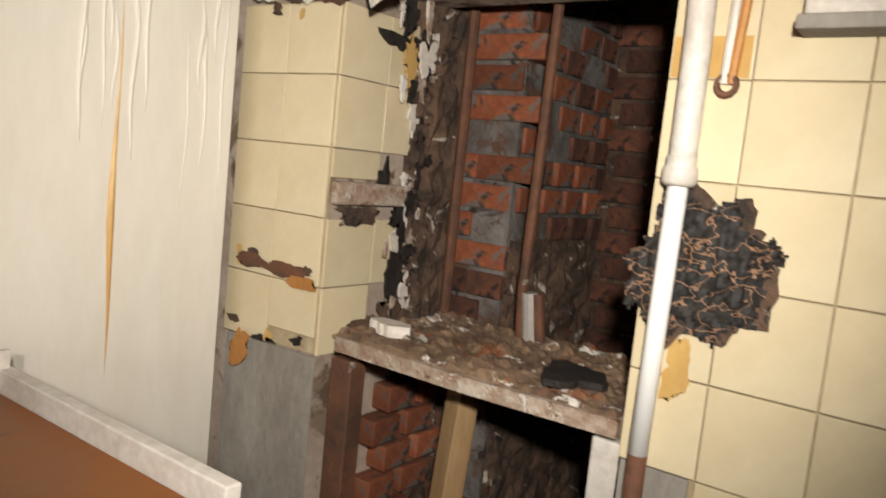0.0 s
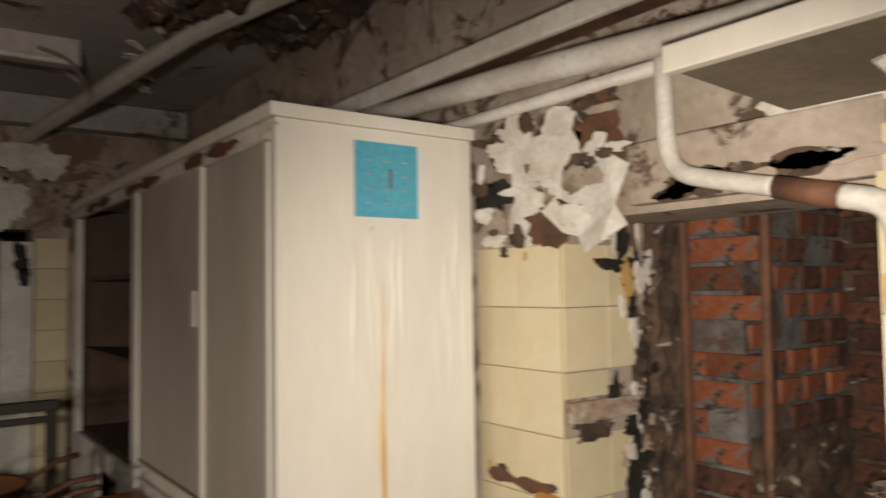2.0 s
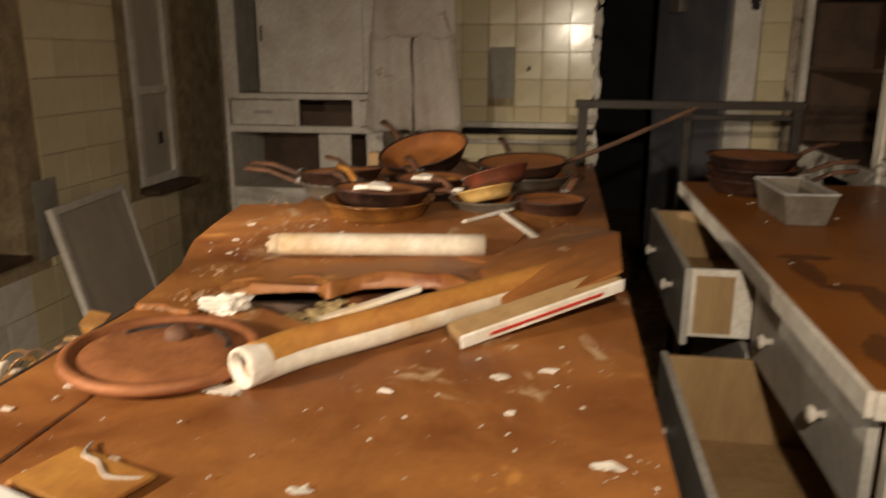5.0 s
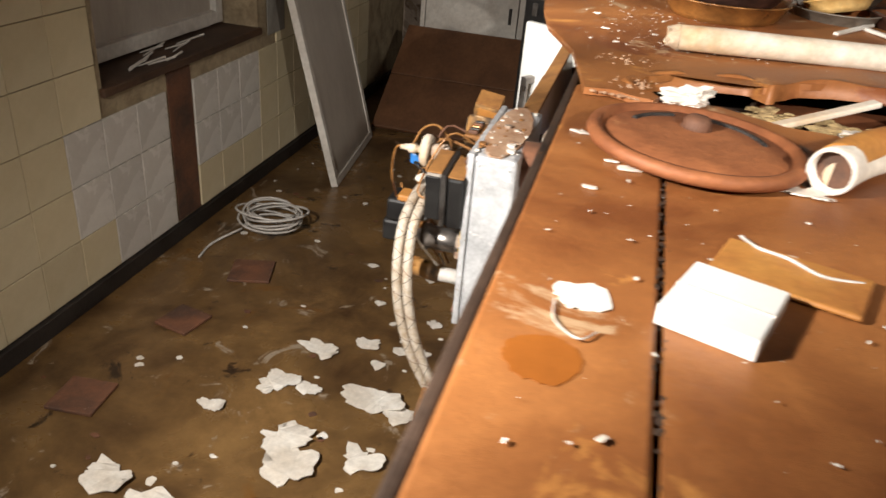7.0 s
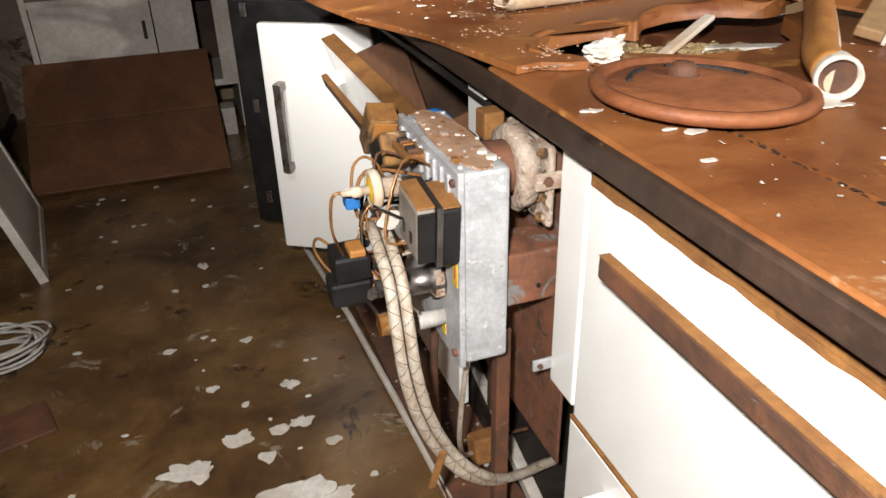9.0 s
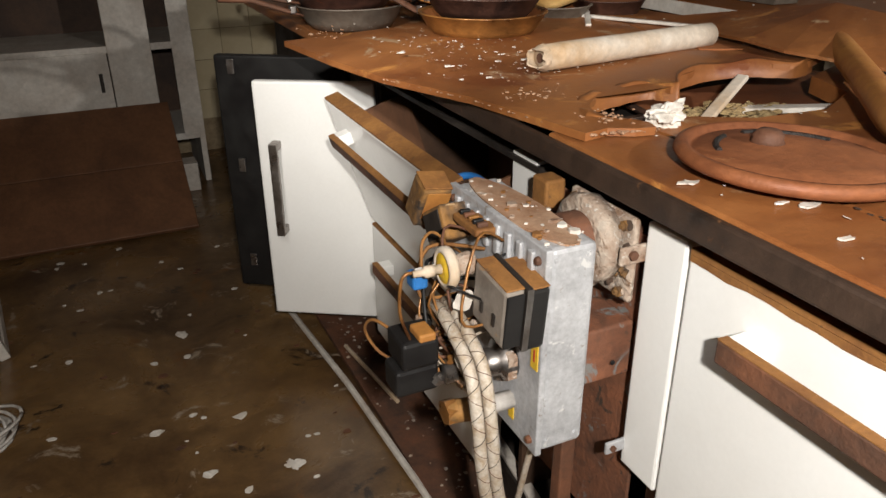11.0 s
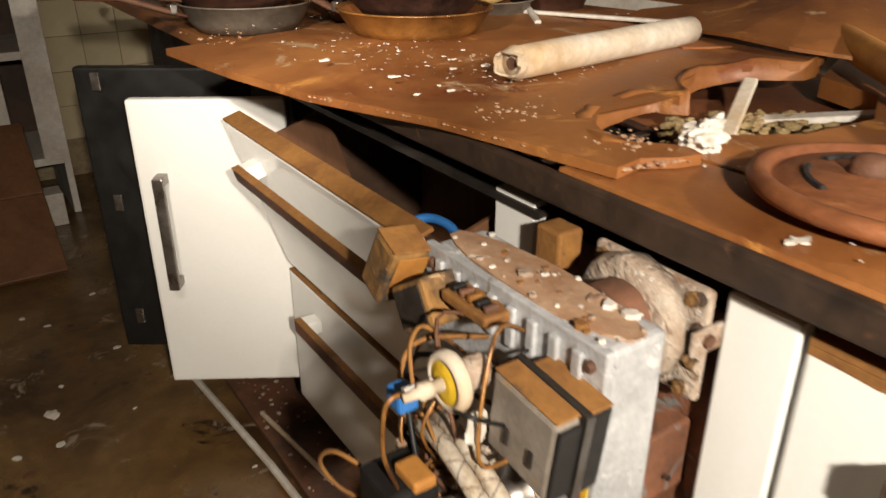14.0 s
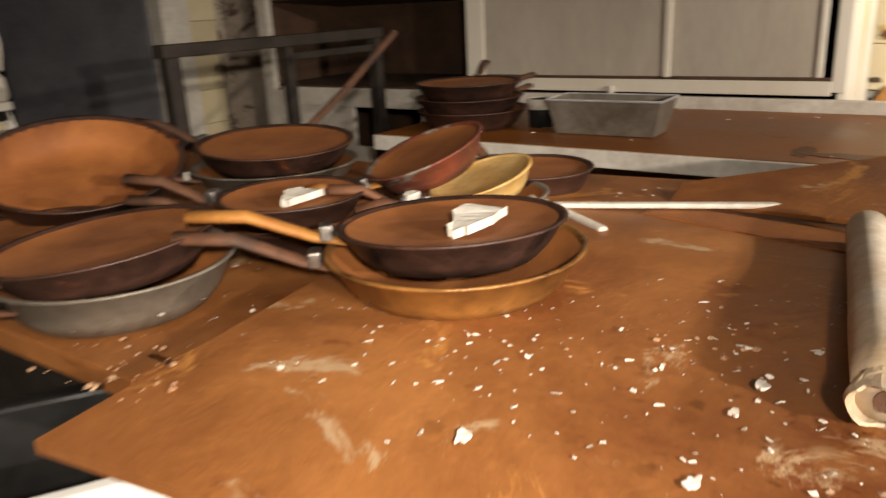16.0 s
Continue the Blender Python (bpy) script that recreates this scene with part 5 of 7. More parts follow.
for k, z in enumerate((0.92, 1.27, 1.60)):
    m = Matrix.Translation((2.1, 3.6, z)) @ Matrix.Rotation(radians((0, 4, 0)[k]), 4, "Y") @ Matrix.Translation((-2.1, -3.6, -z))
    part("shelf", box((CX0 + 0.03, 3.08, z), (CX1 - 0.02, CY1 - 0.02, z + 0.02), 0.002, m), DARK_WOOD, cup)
part("lower_front", box((CX0, 3.0, 0.0), (CX0 + 0.02, 3.32, 0.92), 0.003), WHITE_PAINT, cup)
part("lower_front", box((CX0, 3.32, 0.0), (CX0 + 0.02, 3.66, 0.70), 0.003), WHITE_PAINT, cup)
part("lower_front", box((CX0, 3.66, 0.0), (CX0 + 0.02, 4.10, 0.92), 0.003), WHITE_PAINT, cup)
part("lower_rail", box((CX0, 3.32, 0.86), (CX0 + 0.02, 3.66, 0.92), 0.003), WHITE_PAINT, cup)
# wrinkles of sagging paint and a rust run on the end panel
rnd = random.Random(21)
for k in range(16):
    x = rnd.choice((rnd.uniform(2.03, 2.20), rnd.uniform(2.28, 2.39)))
    z1 = rnd.uniform(1.55, 1.9) if x > 2.25 else rnd.uniform(1.55, 1.71)
    z0 = z1 - rnd.uniform(0.15, 0.45)
    c = [Vector((x + 0.004 * math.sin(7 * t + k), CY0 - 0.0005, z1 + (z0 - z1) * t)) for t in [i / 8 for i in range(9)]]
    part("paint_wrinkle", tube(c, rnd.uniform(0.0025, 0.006), 6, [0.2, 0.7, 1, 1, 0.9, 0.8, 0.7, 0.4, 0.1]), CREAM_PAINT, cup, smooth=True)
RUN = mat("orange_rust_run", (0.60, 0.39, 0.15), (0.47, 0.24, 0.065), 0.45, scale=14, detail_scale=90, bump=0.15, streak=0.2)
c = [Vector((2.137 + 0.003 * math.sin(9 * t), CY0 + 0.003, 1.62 - 0.80 * t)) for t in [i / 12 for i in range(13)]]
part("rust_run", tube(c, 0.0072, 8, [0.4, 0.5, 0.55, 0.55, 0.7, 0.9, 1.2, 1.3, 1.05, 0.8, 0.6, 0.5, 0.4]), RUN, cup, "orange rust run down the paint")
for k in range(9):
    y = 2.0 + k * 0.22
    bm = slab(ragged(0, 0, 0.10, 0.018, 10, 60 + k), 0, 0.003)
    bmesh.ops.transform(bm, matrix=Matrix.Translation((CX0 - 0.0025, y, 1.908)) @ Matrix.Rotation(radians(-90), 4, "Z") @ Matrix.Rotation(radians(90), 4, "X"), verts=bm.verts)
    part("flaking_paint", bm, (RUST_DARK if k % 3 else FLAKE), cup)
card = thing("blue_card", (2.15, CY0 - 0.006, 1.72), "square light blue card with faint print taped to the cupboard", "card")
part("sheet", box((2.063, CY0 - 0.004, 1.718), (2.241, CY0 - 0.001, 1.898), 0.0005), BLUE, card)
for k in range(12):
    x, z = 2.09 + (k % 3) * 0.052, 1.75 + (k // 3) * 0.034
    part("print_bar", box((x, CY0 - 0.0048, z), (x + 0.018, CY0 - 0.004, z + 0.003)), GREY_DRAWER, card)
part("print_bar", box((2.158, CY0 - 0.0048, 1.79), (2.166, CY0 - 0.004, 1.835)), PAN_GREY, card)

# ---- dresser on the far wall ----
dr = thing("dresser", (-0.42, 4.2, 0), "large white painted dresser with sliding doors and empty openings", "dresser")
X0, X1, Y0, Y1 = -1.07, -0.20, 3.976, 4.44
part("side", box((X0, Y0, 0.0), (X0 + 0.025, Y1, 1.90), 0.002), WHITE_PAINT, dr)
part("side", box((X1 - 0.025, Y0, 0.0), (X1, Y1, 1.90), 0.002), WHITE_PAINT, dr)
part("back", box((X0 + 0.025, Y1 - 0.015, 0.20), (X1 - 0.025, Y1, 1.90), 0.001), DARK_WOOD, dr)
part("top", box((X0 - 0.02, Y0 - 0.03, 1.90), (X1 + 0.02, Y1, 1.935), 0.004), WHITE_PAINT, dr)
part("top_rail", box((X0 + 0.025, Y0, 1.80), (X1 - 0.025, Y0 + 0.02, 1.90), 0.002), WHITE_PAINT, dr)
for z, t in ((1.125, 0.03), (0.95, 0.035), (0.62, 0.03), (0.21, 0.03)):
    part("shelf", box((X0 + 0.025, Y0 + 0.001, z), (X1 - 0.025, Y1 - 0.015, z + t), 0.002), WHITE_PAINT, dr)
part("stile", box((X0 + 0.025, Y0 - 0.001, 1.155), (-0.985, Y0 + 0.02, 1.80), 0.002), WHITE_PAINT, dr)
sd = part("sliding_door", box((-0.865, Y0 + 0.004, 1.16), (-0.30, Y0 + 0.014, 1.80), 0.002), WHITE_PAINT, dr, "white sliding door with water stains")
part("finger_pull", box((-0.85, Y0 + 0.0015, 1.42), (-0.838, Y0 + 0.004, 1.50), 0.001), DARK_WOOD, sd)
part("sliding_door", box((-0.36, Y0 + 0.018, 1.16), (X1 - 0.025, Y0 + 0.028, 1.80), 0.002), WHITE_PAINT, dr)
dd = part("drawer", box((-1.03, Y0 - 0.004, 0.99), (-0.68, Y0 + 0.014, 1.12), 0.003), WHITE_PAINT, dr, "white drawer with a cup pull")
part("pull", box((-0.90, Y0 - 0.014, 1.05), (-0.80, Y0 - 0.004, 1.066), 0.003), GREY_DRAWER, dd)
part("stile", box((-0.68, Y0, 0.985), (-0.655, Y0 + 0.02, 1.125), 0.002), WHITE_PAINT, dr)
part("stile", box((-0.364, Y0, 0.985), (-0.32, Y0 + 0.02, 1.125), 0.002), WHITE_PAINT, dr)
part("drawer", box((-0.32, Y0 - 0.004, 0.99), (-0.225, Y0 + 0.014, 1.12), 0.003), WHITE_PAINT, dr)
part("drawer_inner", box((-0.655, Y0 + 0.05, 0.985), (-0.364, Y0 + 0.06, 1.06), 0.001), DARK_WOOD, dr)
part("door", box((-0.55, Y0 - 0.006, 0.235), (-0.375, Y0 + 0.012, 0.945), 0.003), WHITE_PAINT, dr)
ld = part("door", box((-1.04, Y0 - 0.006, 0.235), (-0.555, Y0 + 0.012, 0.625), 0.003), WHITE_PAINT, dr)
part("pull", box((-0.60, Y0 - 0.016, 0.46), (-0.585, Y0 - 0.006, 0.54), 0.003), DARK_IRON, ld)
part("stile", box((-0.29, Y0 - 0.004, 0.23), (X1, Y0 + 0.0, 0.95), 0.002), WHITE_PAINT, dr)
wall_stain = slab(ragged(0, 0, 0.14, 0.022, 14, 71), 0, 0.002)
bmesh.ops.transform(wall_stain, matrix=Matrix.Translation((-0.62, Y0 + 0.0035, 1.74)) @ Matrix.Rotation(radians(90), 4, "X"), verts=wall_stain.verts)
part("stain", wall_stain, RUST_DARK, dr)

# trousers hanging from a rail at the dresser
tro = thing("hanging_trousers", (0.0, 3.9, 0.98), "dirty white work trousers hanging on the dresser", "trousers")
bm = bmesh.new()


def loft(bm, rings):
    vs = [[bm.verts.new(p) for p in r] for r in rings]
    for a, b in zip(vs, vs[1:]):
        for i in range(len(a)):
            bm.faces.new((a[i], a[(i + 1) % len(a)], b[(i + 1) % len(b)], b[i]))
    bm.faces.new(vs[0][::-1])
    bm.faces.new(vs[-1])


def cloth_ring(cx, w, d, z, n, ph):
    out = []
    for i in range(n):
        a = 2 * math.pi * i / n
        fold = 1 + 0.42 * math.sin(6 * a + ph + 4 * z) + 0.12 * noise.noise(Vector((2 * math.cos(a), 2 * math.sin(a) + ph, 5 * z)))
        out.append((cx + w * math.cos(a) + 0.012 * noise.noise(Vector((a, 6 * z, ph))), 3.925 + d * math.sin(a) * fold - 0.012, z + 0.012 * math.sin(3 * a + ph)))
    return out


loft(bm, [cloth_ring(-0.02, 0.13 + 0.055 * min(1, (1.79 - z) / 0.1) + 0.03 * (1.79 - z) / 0.35, 0.022 + 0.016 * (1.79 - z), z, 48, 0.3) for z in [1.79 - 0.36 * k / 14 for k in range(15)]])
for s in (-1, 1):
    loft(bm, [cloth_ring(-0.025 + s * (0.108 + 0.02 * k / 14), 0.105 + 0.018 * k / 14, 0.026, 1.45 - 0.47 * k / 14, 32, 1.7 * s) for k in range(15)])
part("cloth", bm, CLOTH, tro, smooth=True)
part("coat_rail", box((-0.46, 3.93, 1.865), (0.03, 3.945, 1.90), 0.002), WHITE_PAINT, tro)
part("rail_end", box((0.01, 3.93, 1.76), (0.03, 3.945, 1.90), 0.002), WHITE_PAINT, tro)

# ---- tiles and plaster on the far wall ----
CT = tile_mesh("cream_tile", 0.1475, 0.1475, 0.008, CREAM)
WT = tile_mesh("white_tile", 0.1475, 0.1475, 0.008, WHITE_TILE)
TO_Y, TO_X = Matrix.Rotation(radians(90), 4, "Z"), Matrix.Rotation(radians(180), 4, "Z")
backing = part("tile_bed", box((-0.35, YF - 0.004, 0.0), (0.90, YF, 1.82), 0), GROUT, wall_far)
tile_field(wall_far, CT, lambda c, r: Vector((0.825 - 0.15 * c, YF - 0.004, 1.745 - 0.15 * r)), TO_Y, 11, 8, lambda c, r: c == 3 and r in (3, 4))
backing = part("tile_bed", box((1.745, YF - 0.004, 0.0), (1.90, YF, 1.82), 0), GROUT, wall_far)
tile_field(wall_far, CT, lambda c, r: Vector((1.82, YF - 0.004, 1.745 - 0.15 * r)), TO_Y, 11, 1, lambda c, r: False)
part("bare_patch", box((0.306, YF - 0.0135, 1.117), (0.449, YF - 0.004, 1.398), 0.001), CEMENT, wall_far, "grey patch where tiles are missing")
part("tile_hook", tube([(0.525, YF - 0.01, 1.274), (0.525, YF - 0.035, 1.274), (0.53, YF - 0.04, 1.29)], 0.008, 8), RUST_DARK, wall_far)
part("ledge", box((0.18, YF - 0.07, 0.955), (0.90, YF - 0.012, 0.985), 0.003), WHITE_PAINT, wall_far, "stained ledge under the tiles")
for z, r in ((0.935, 0.017), (0.875, 0.013)):
    part("pipe", tube([(0.16, YF - 0.05, z), (0.88, YF - 0.05, z)], r, 10), (DARK_IRON if r > 0.015 else WHITE_PAINT), wall_far, smooth=True)


def wall_flake(parent, axis, at, rx, rz, seed, material, t=0.004, n=18, rough=0.35, name="plaster_flake", curl=0.0):
    """A torn sheet on a wall; axis says which way the wall faces."""
    bm = slab(ragged(0, 0, rx, rz, n, seed, rough), 0, t, lift=lambda x, y: curl * max(0.0, -y))
    turn = {"-y": Matrix.Rotation(radians(90), 4, "X"), "-x": Matrix.Rotation(radians(-90), 4, "Z") @ Matrix.Rotation(radians(90), 4, "X"), "+x": Matrix.Rotation(radians(90), 4, "Z") @ Matrix.Rotation(radians(90), 4, "X")}[axis]
    bmesh.ops.transform(bm, matrix=Matrix.Translation(at) @ turn, verts=bm.verts)
    return part(name, bm, material, parent)


rnd = random.Random(31)
for k, (x, z, rx, rz) in enumerate(((0.45, 2.25, 0.20, 0.10), (0.75, 2.18, 0.16, 0.12), (0.98, 2.22, 0.13, 0.14), (0.95, 1.98, 0.09, 0.09), (1.45, 2.18, 0.10, 0.15), (1.62, 2.0, 0.10, 0.13), (0.20, 2.0, 0.22, 0.07),
                                   (-0.2, 2.15, 0.25, 0.09), (0.5, 1.95, 0.18, 0.06), (-0.7, 2.2, 0.25, 0.1), (1.75, 2.2, 0.15, 0.1))):
    wall_flake(wall_far, "-y", (x, YF - 0.001, z), rx, rz, 200 + k, FLAKE, 0.005, 22)
for k, (x, z, rx, rz) in enumerate(((1.22, 2.02, 0.20, 0.15), (1.30, 2.24, 0.10, 0.14), (1.55, 1.96, 0.08, 0.08))):
    wall_flake(wall_far, "-y", (x, YF - 0.0005, z), rx, rz, 240 + k, CEMENT, 0.003, 20, name="bare_cement")
for k, (x, z, rx, rz) in enumerate(((0.82, 1.88, 0.08, 0.12), (0.70, 1.95, 0.05, 0.06), (1.5, 2.05, 0.05, 0.07))):
    wall_flake(wall_far, "-y", (x, YF - 0.003, z), rx, rz, 260 + k, RUST_DARK, 0.004, 16, name="rust_stain")
wall_flake(wall_far, "-y", (0.945, YF - 0.01, 1.80), 0.05, 0.10, 270, FLAKE, 0.006, 14, 0.3, curl=0.3)
for k in range(9):
    wall_flake(wall_far, "-y", (0.895 + 0.012 * math.sin(3 * k), YF - 0.012, 1.70 - 0.17 * k), 0.025, 0.10, 280 + k, FLAKE, 0.008, 10)

door_1 = thing("door_1", (1.6, 4.6, 0), "grey-blue door standing open into the dark passage", "door", kind="structure")
md = Matrix.Translation((1.60, YF + 0.06, 0)) @ Matrix.Rotation(radians(112), 4, "Z")
part("leaf", box((0, -0.02, 0.02), (0.76, 0.02, 1.82), 0.003, md), DOOR_BLUE, door_1)
part("frame_post", box((1.60, YF - 0.03, 0.0), (1.74, YF + 0.12, 1.80), 0.004), WHITE_PAINT, door_1, "white chipped door post")
part("lock_box", box((0.42, 0.02, 1.60), (0.54, 0.07, 1.78), 0.006, md), PAN_GREY, door_1)
for k in range(3):
    wall_flake(wall_far, "-y", (1.68 + 0.01 * k, YF - 0.034, 1.75 - 0.06 * k), 0.03, 0.04, 300 + k, SOOT, 0.004, 10, name="scorch")

# ---- right wall: tiles, opening, pipes ----
part("tile_bed", box((XR - 0.004, -0.9, 0.3), (XR, OY0, 1.80), 0), PALE_GROUT, wall_right)
tile_field(wall_right, CT, lambda c, r: Vector((XR - 0.004, 0.705 - 0.15 * c, 1.722 - 0.15 * r)), Matrix.Identity(4), 9, 8, lambda c, r: False)
CUT = tile_mesh("cut_tile", 0.122, 0.1475, 0.008, CREAM)
tile_field(wall_right, CUT, lambda c, r: Vector((XR - 0.004, 0.842, 1.722 - 0.15 * r)), Matrix.Identity(4), 9, 1, lambda c, r: r == 6)
part("bare_patch", box((XR - 0.010, 0.79, 0.76), (XR - 0.004, 0.90, 0.895), 0.001), CEMENT, wall_right)
part("tile_bed", box((XR - 0.004, OY1, 0.90), (XR, 1.90, 1.65), 0), PALE_GROUT, wall_right)
tile_field(wall_right, CT, lambda c, r: Vector((XR - 0.004, 1.683 + 0.15 * c, 1.572 - 0.15 * r)), Matrix.Identity(4), 5, 2, lambda c, r: c == 0 and r == 4)
HALF_TILE = mesh_of("broken_tile", box((-0.008, -0.073, -0.035), (0, 0.073, 0.074), 0.0015), CREAM)
ob = new("tile", HALF_TILE)
ob.parent = wall_right
ob.matrix_basis = Matrix.Translation((XR - 0.004, 1.683, 0.972))
tile_field(wall_right, CT, lambda c, r: Vector((XR + 0.069, OY1, 1.572 - 0.15 * r)), TO_Y, 5, 1, lambda c, r: r == 2)
JT = tile_mesh("jamb_tile", 0.10, 0.1475, 0.008, CREAM)
tile_field(wall_right, JT, lambda c, r: Vector((XR + 0.196, OY1, 1.572 - 0.15 * r)), TO_Y, 5, 1, lambda c, r: r in (2, 4))
HT = tile_mesh("cut_tile_low", 0.1475, 0.06, 0.008, CREAM)
tile_field(wall_right, HT, lambda c, r: Vector((XR + 0.069, OY1, 1.315)), TO_Y, 1, 1, lambda c, r: False)
part("plaster_ledge", box((XR + 0.0, OY1 - 0.022, 1.228), (XR + 0.27, OY1 - 0.001, 1.278), 0.006), CRUST, wall_right, "broken white plaster ledge on the jamb")
for k, (x, z, rx, rz, m_) in enumerate(((2.53, 1.205, 0.06, 0.022, EARTH), (2.68, 1.20, 0.035, 0.03, SOOT), (2.70, 1.47, 0.025, 0.06, FLAKE), (2.71, 1.34, 0.02, 0.05, EARTH), (2.69, 1.07, 0.03, 0.09, SOOT), (2.65, 1.60, 0.07, 0.02, SOOT), (2.70, 1.25, 0.02, 0.05, FLAKE),
                                         (2.72, 1.02, 0.02, 0.04, FLAKE), (2.62, 0.95, 0.07, 0.03, EARTH), (2.66, 1.56, 0.03, 0.05, STAIN))):
    wall_flake(wall_right, "-y", (x, OY1 - 0.010 - 0.0006 * k, z), rx, rz, 450 + k, m_, 0.006, 16, 0.6, name="broken_plaster")
part("bare_wall", box((XR - 0.006, OY1, 0.0), (XR, 1.90, 0.893), 0.001), CEMENT, wall_right, "bare streaked cement below the tiles")
for k, (y, z, ry, rz, m_) in enumerate(((1.70, 1.10 - 0.03, 0.07, 0.016, RUST_DARK), (1.82, 1.075, 0.05, 0.02, RUST_DARK), (1.65, 1.05, 0.05, 0.013, ORANGE_RUST), (1.83, 1.78, 0.06, 0.05, SOOT), (1.70, 1.74, 0.07, 0.09, FLAKE), (1.62, 1.70, 0.09, 0.05, RUST_DARK),
                                       (1.56, 1.86, 0.13, 0.10, FLAKE), (1.75, 1.90, 0.09, 0.07, FLAKE), (1.46, 1.90, 0.07, 0.09, RUST_DARK), (1.83, 0.87, 0.03, 0.04, ORANGE_RUST))):
    wall_flake(wall_right, "-x", (XR - 0.013 - 0.001 * k, y, z), ry, rz, 320 + k, m_, 0.004, 16, name="torn_plaster")
part("lone_tile", box((XR - 0.012, 1.50, 1.86), (XR - 0.002, 1.63, 1.955), 0.001), CREAM, wall_right)
rnd = random.Random(314)
for k in range(46):
    x, z = rnd.uniform(2.60, 2.745), rnd.uniform(0.96, 1.70)
    if x < 2.69 and rnd.random() < 0.5:
        x = rnd.uniform(2.69, 2.745)
    wall_flake(wall_right, "-y", (x, OY1 - 0.011 - 0.0005 * k, z), rnd.uniform(0.006, 0.022), rnd.uniform(0.01, 0.04), 700 + k, (SOOT, FLAKE, EARTH, SOOT, CRUST)[k % 5], 0.006, 12, 0.7, name="broken_plaster")
for k in range(34):
    y, z = rnd.uniform(1.40, 1.88), rnd.uniform(1.66, 1.97)
    wall_flake(wall_right, "-x", (XR - 0.024 - 0.0006 * k, y, z), rnd.uniform(0.012, 0.05), rnd.uniform(0.008, 0.03), 760 + k, (FLAKE, EARTH, FLAKE, PLASTER, FLAKE, EARTH)[k % 6], 0.003, 14, 0.45, name="torn_plaster", curl=0.1)
for k in range(14):
    wall_flake(wall_right, "-x", (XR - 0.0135, rnd.uniform(1.615, 1.88), rnd.choice((rnd.uniform(1.06, 1.09), rnd.uniform(1.62, 1.66), rnd.uniform(0.9, 0.93)))), rnd.uniform(0.006, 0.02), rnd.uniform(0.005, 0.014), 800 + k, (EARTH, SOOT, STAIN)[k % 3], 0.003, 10, 0.7, name="torn_plaster")
for k in range(10):
    wall_flake(wall_right, "-x", (XR - 0.0145, rnd.uniform(0.91, 1.38), rnd.uniform(1.72, 1.76)), rnd.uniform(0.03, 0.08), rnd.uniform(0.008, 0.025), 820 + k, (EARTH, EARTH, PLASTER)[k % 3], 0.004, 14, 0.4, name="torn_plaster")
paper = thing("hanging_paper", (XR, 1.45, 1.72), "torn white wallpaper sheet hanging over the opening", "wallpaper")
bm = slab([(-0.13, 0.12), (0.02, 0.10), (0.10, 0.06), (0.07, -0.02), (0.11, -0.07), (0.05, -0.10), (0.02, -0.085), (-0.02, -0.12), (-0.05, -0.08), (-0.10, -0.075), (-0.16, -0.02), (-0.12, 0.03)], 0, 0.003, 0.004, 9, lift=lambda x, y: 0.25 * max(0, 0.05 - y) + 0.02 * math.sin(22 * x))
bmesh.ops.transform(bm, matrix=Matrix.Translation((XR - 0.015, 1.47, 1.74)) @ Matrix.Rotation(radians(-90), 4, "Z") @ Matrix.Rotation(radians(90), 4, "X"), verts=bm.verts)
part("sheet", bm, FLAKE, paper)
part("lintel", box((XR - 0.012, OY0 - 0.02, OZ1 + 0.015), (XR + 0.03, 1.40, 1.845), 0.006), PLASTER, wall_right, "rough concrete lintel")


def lumpy(lo, hi, n1, n2, depth, seed, axis, material, parent, name, label=""):
    """A rough crust on a plane: axis 0 stands in y-z facing -x, axis 1 stands in x-z facing -y, axis 2 lies flat."""
    bm = bmesh.new()
    grid = []
    for i in range(n1 + 1):
        row = []
        for j in range(n2 + 1):
            u, v = i / n1, j / n2
            edge = min(u, 1 - u, v, 1 - v)
            d = depth * (0.25 + abs(noise.noise(Vector((u * n1 * 0.35 + seed, v * n2 * 0.35, seed)))) * 1.6) * (1 if edge > 0.01 else 0.0)
            ju, jv = 0.35 / n1 * noise.noise(Vector((i * 3.1, j * 1.7, seed))), 0.35 / n2 * noise.noise(Vector((i * 1.3, j * 2.9, seed + 4)))
            if axis == 0:
                p = (lo[0] - d, lo[1] + (hi[1] - lo[1]) * (u + ju), lo[2] + (hi[2] - lo[2]) * (v + jv))
            elif axis == 1:
                p = (lo[0] + (hi[0] - lo[0]) * (u + ju), lo[1] - d, lo[2] + (hi[2] - lo[2]) * (v + jv))
            else:
                p = (lo[0] + (hi[0] - lo[0]) * (u + ju), lo[1] + (hi[1] - lo[1]) * (v + jv), lo[2] + d)
            row.append(bm.verts.new(p))
        grid.append(row)
    for i in range(n1):
        for j in range(n2):
            bm.faces.new((grid[i][j], grid[i + 1][j], grid[i + 1][j + 1], grid[i][j + 1]))
    return part(name, bm, material, parent, label)


lumpy((XR + 0.235, OY1 + 0.0, 0.90), (XR + 0.31, OY1, 1.72), 6, 54, 0.035, 3.0, 1, EARTH, wall_pier, "charred_edge", "charred broken edge of the jamb")
lumpy((XR + 0.28, OY1 - 0.012, 0.0), (2.90, OY1 - 0.012, 2.0), 10, 70, 0.035, 5.0, 1, EARTH, wall_pier, "rubble_face")
lumpy((2.90, PIER - 0.002, 0.0), (3.40, PIER - 0.002, 1.17), 20, 40, 0.03, 9.0, 1, EARTH, wall_pier, "char")
BR = mesh_of("brick", box((-0.010, -0.105, -0.031), (0.05, 0.105, 0.031), 0.004), BRICK_MAT)
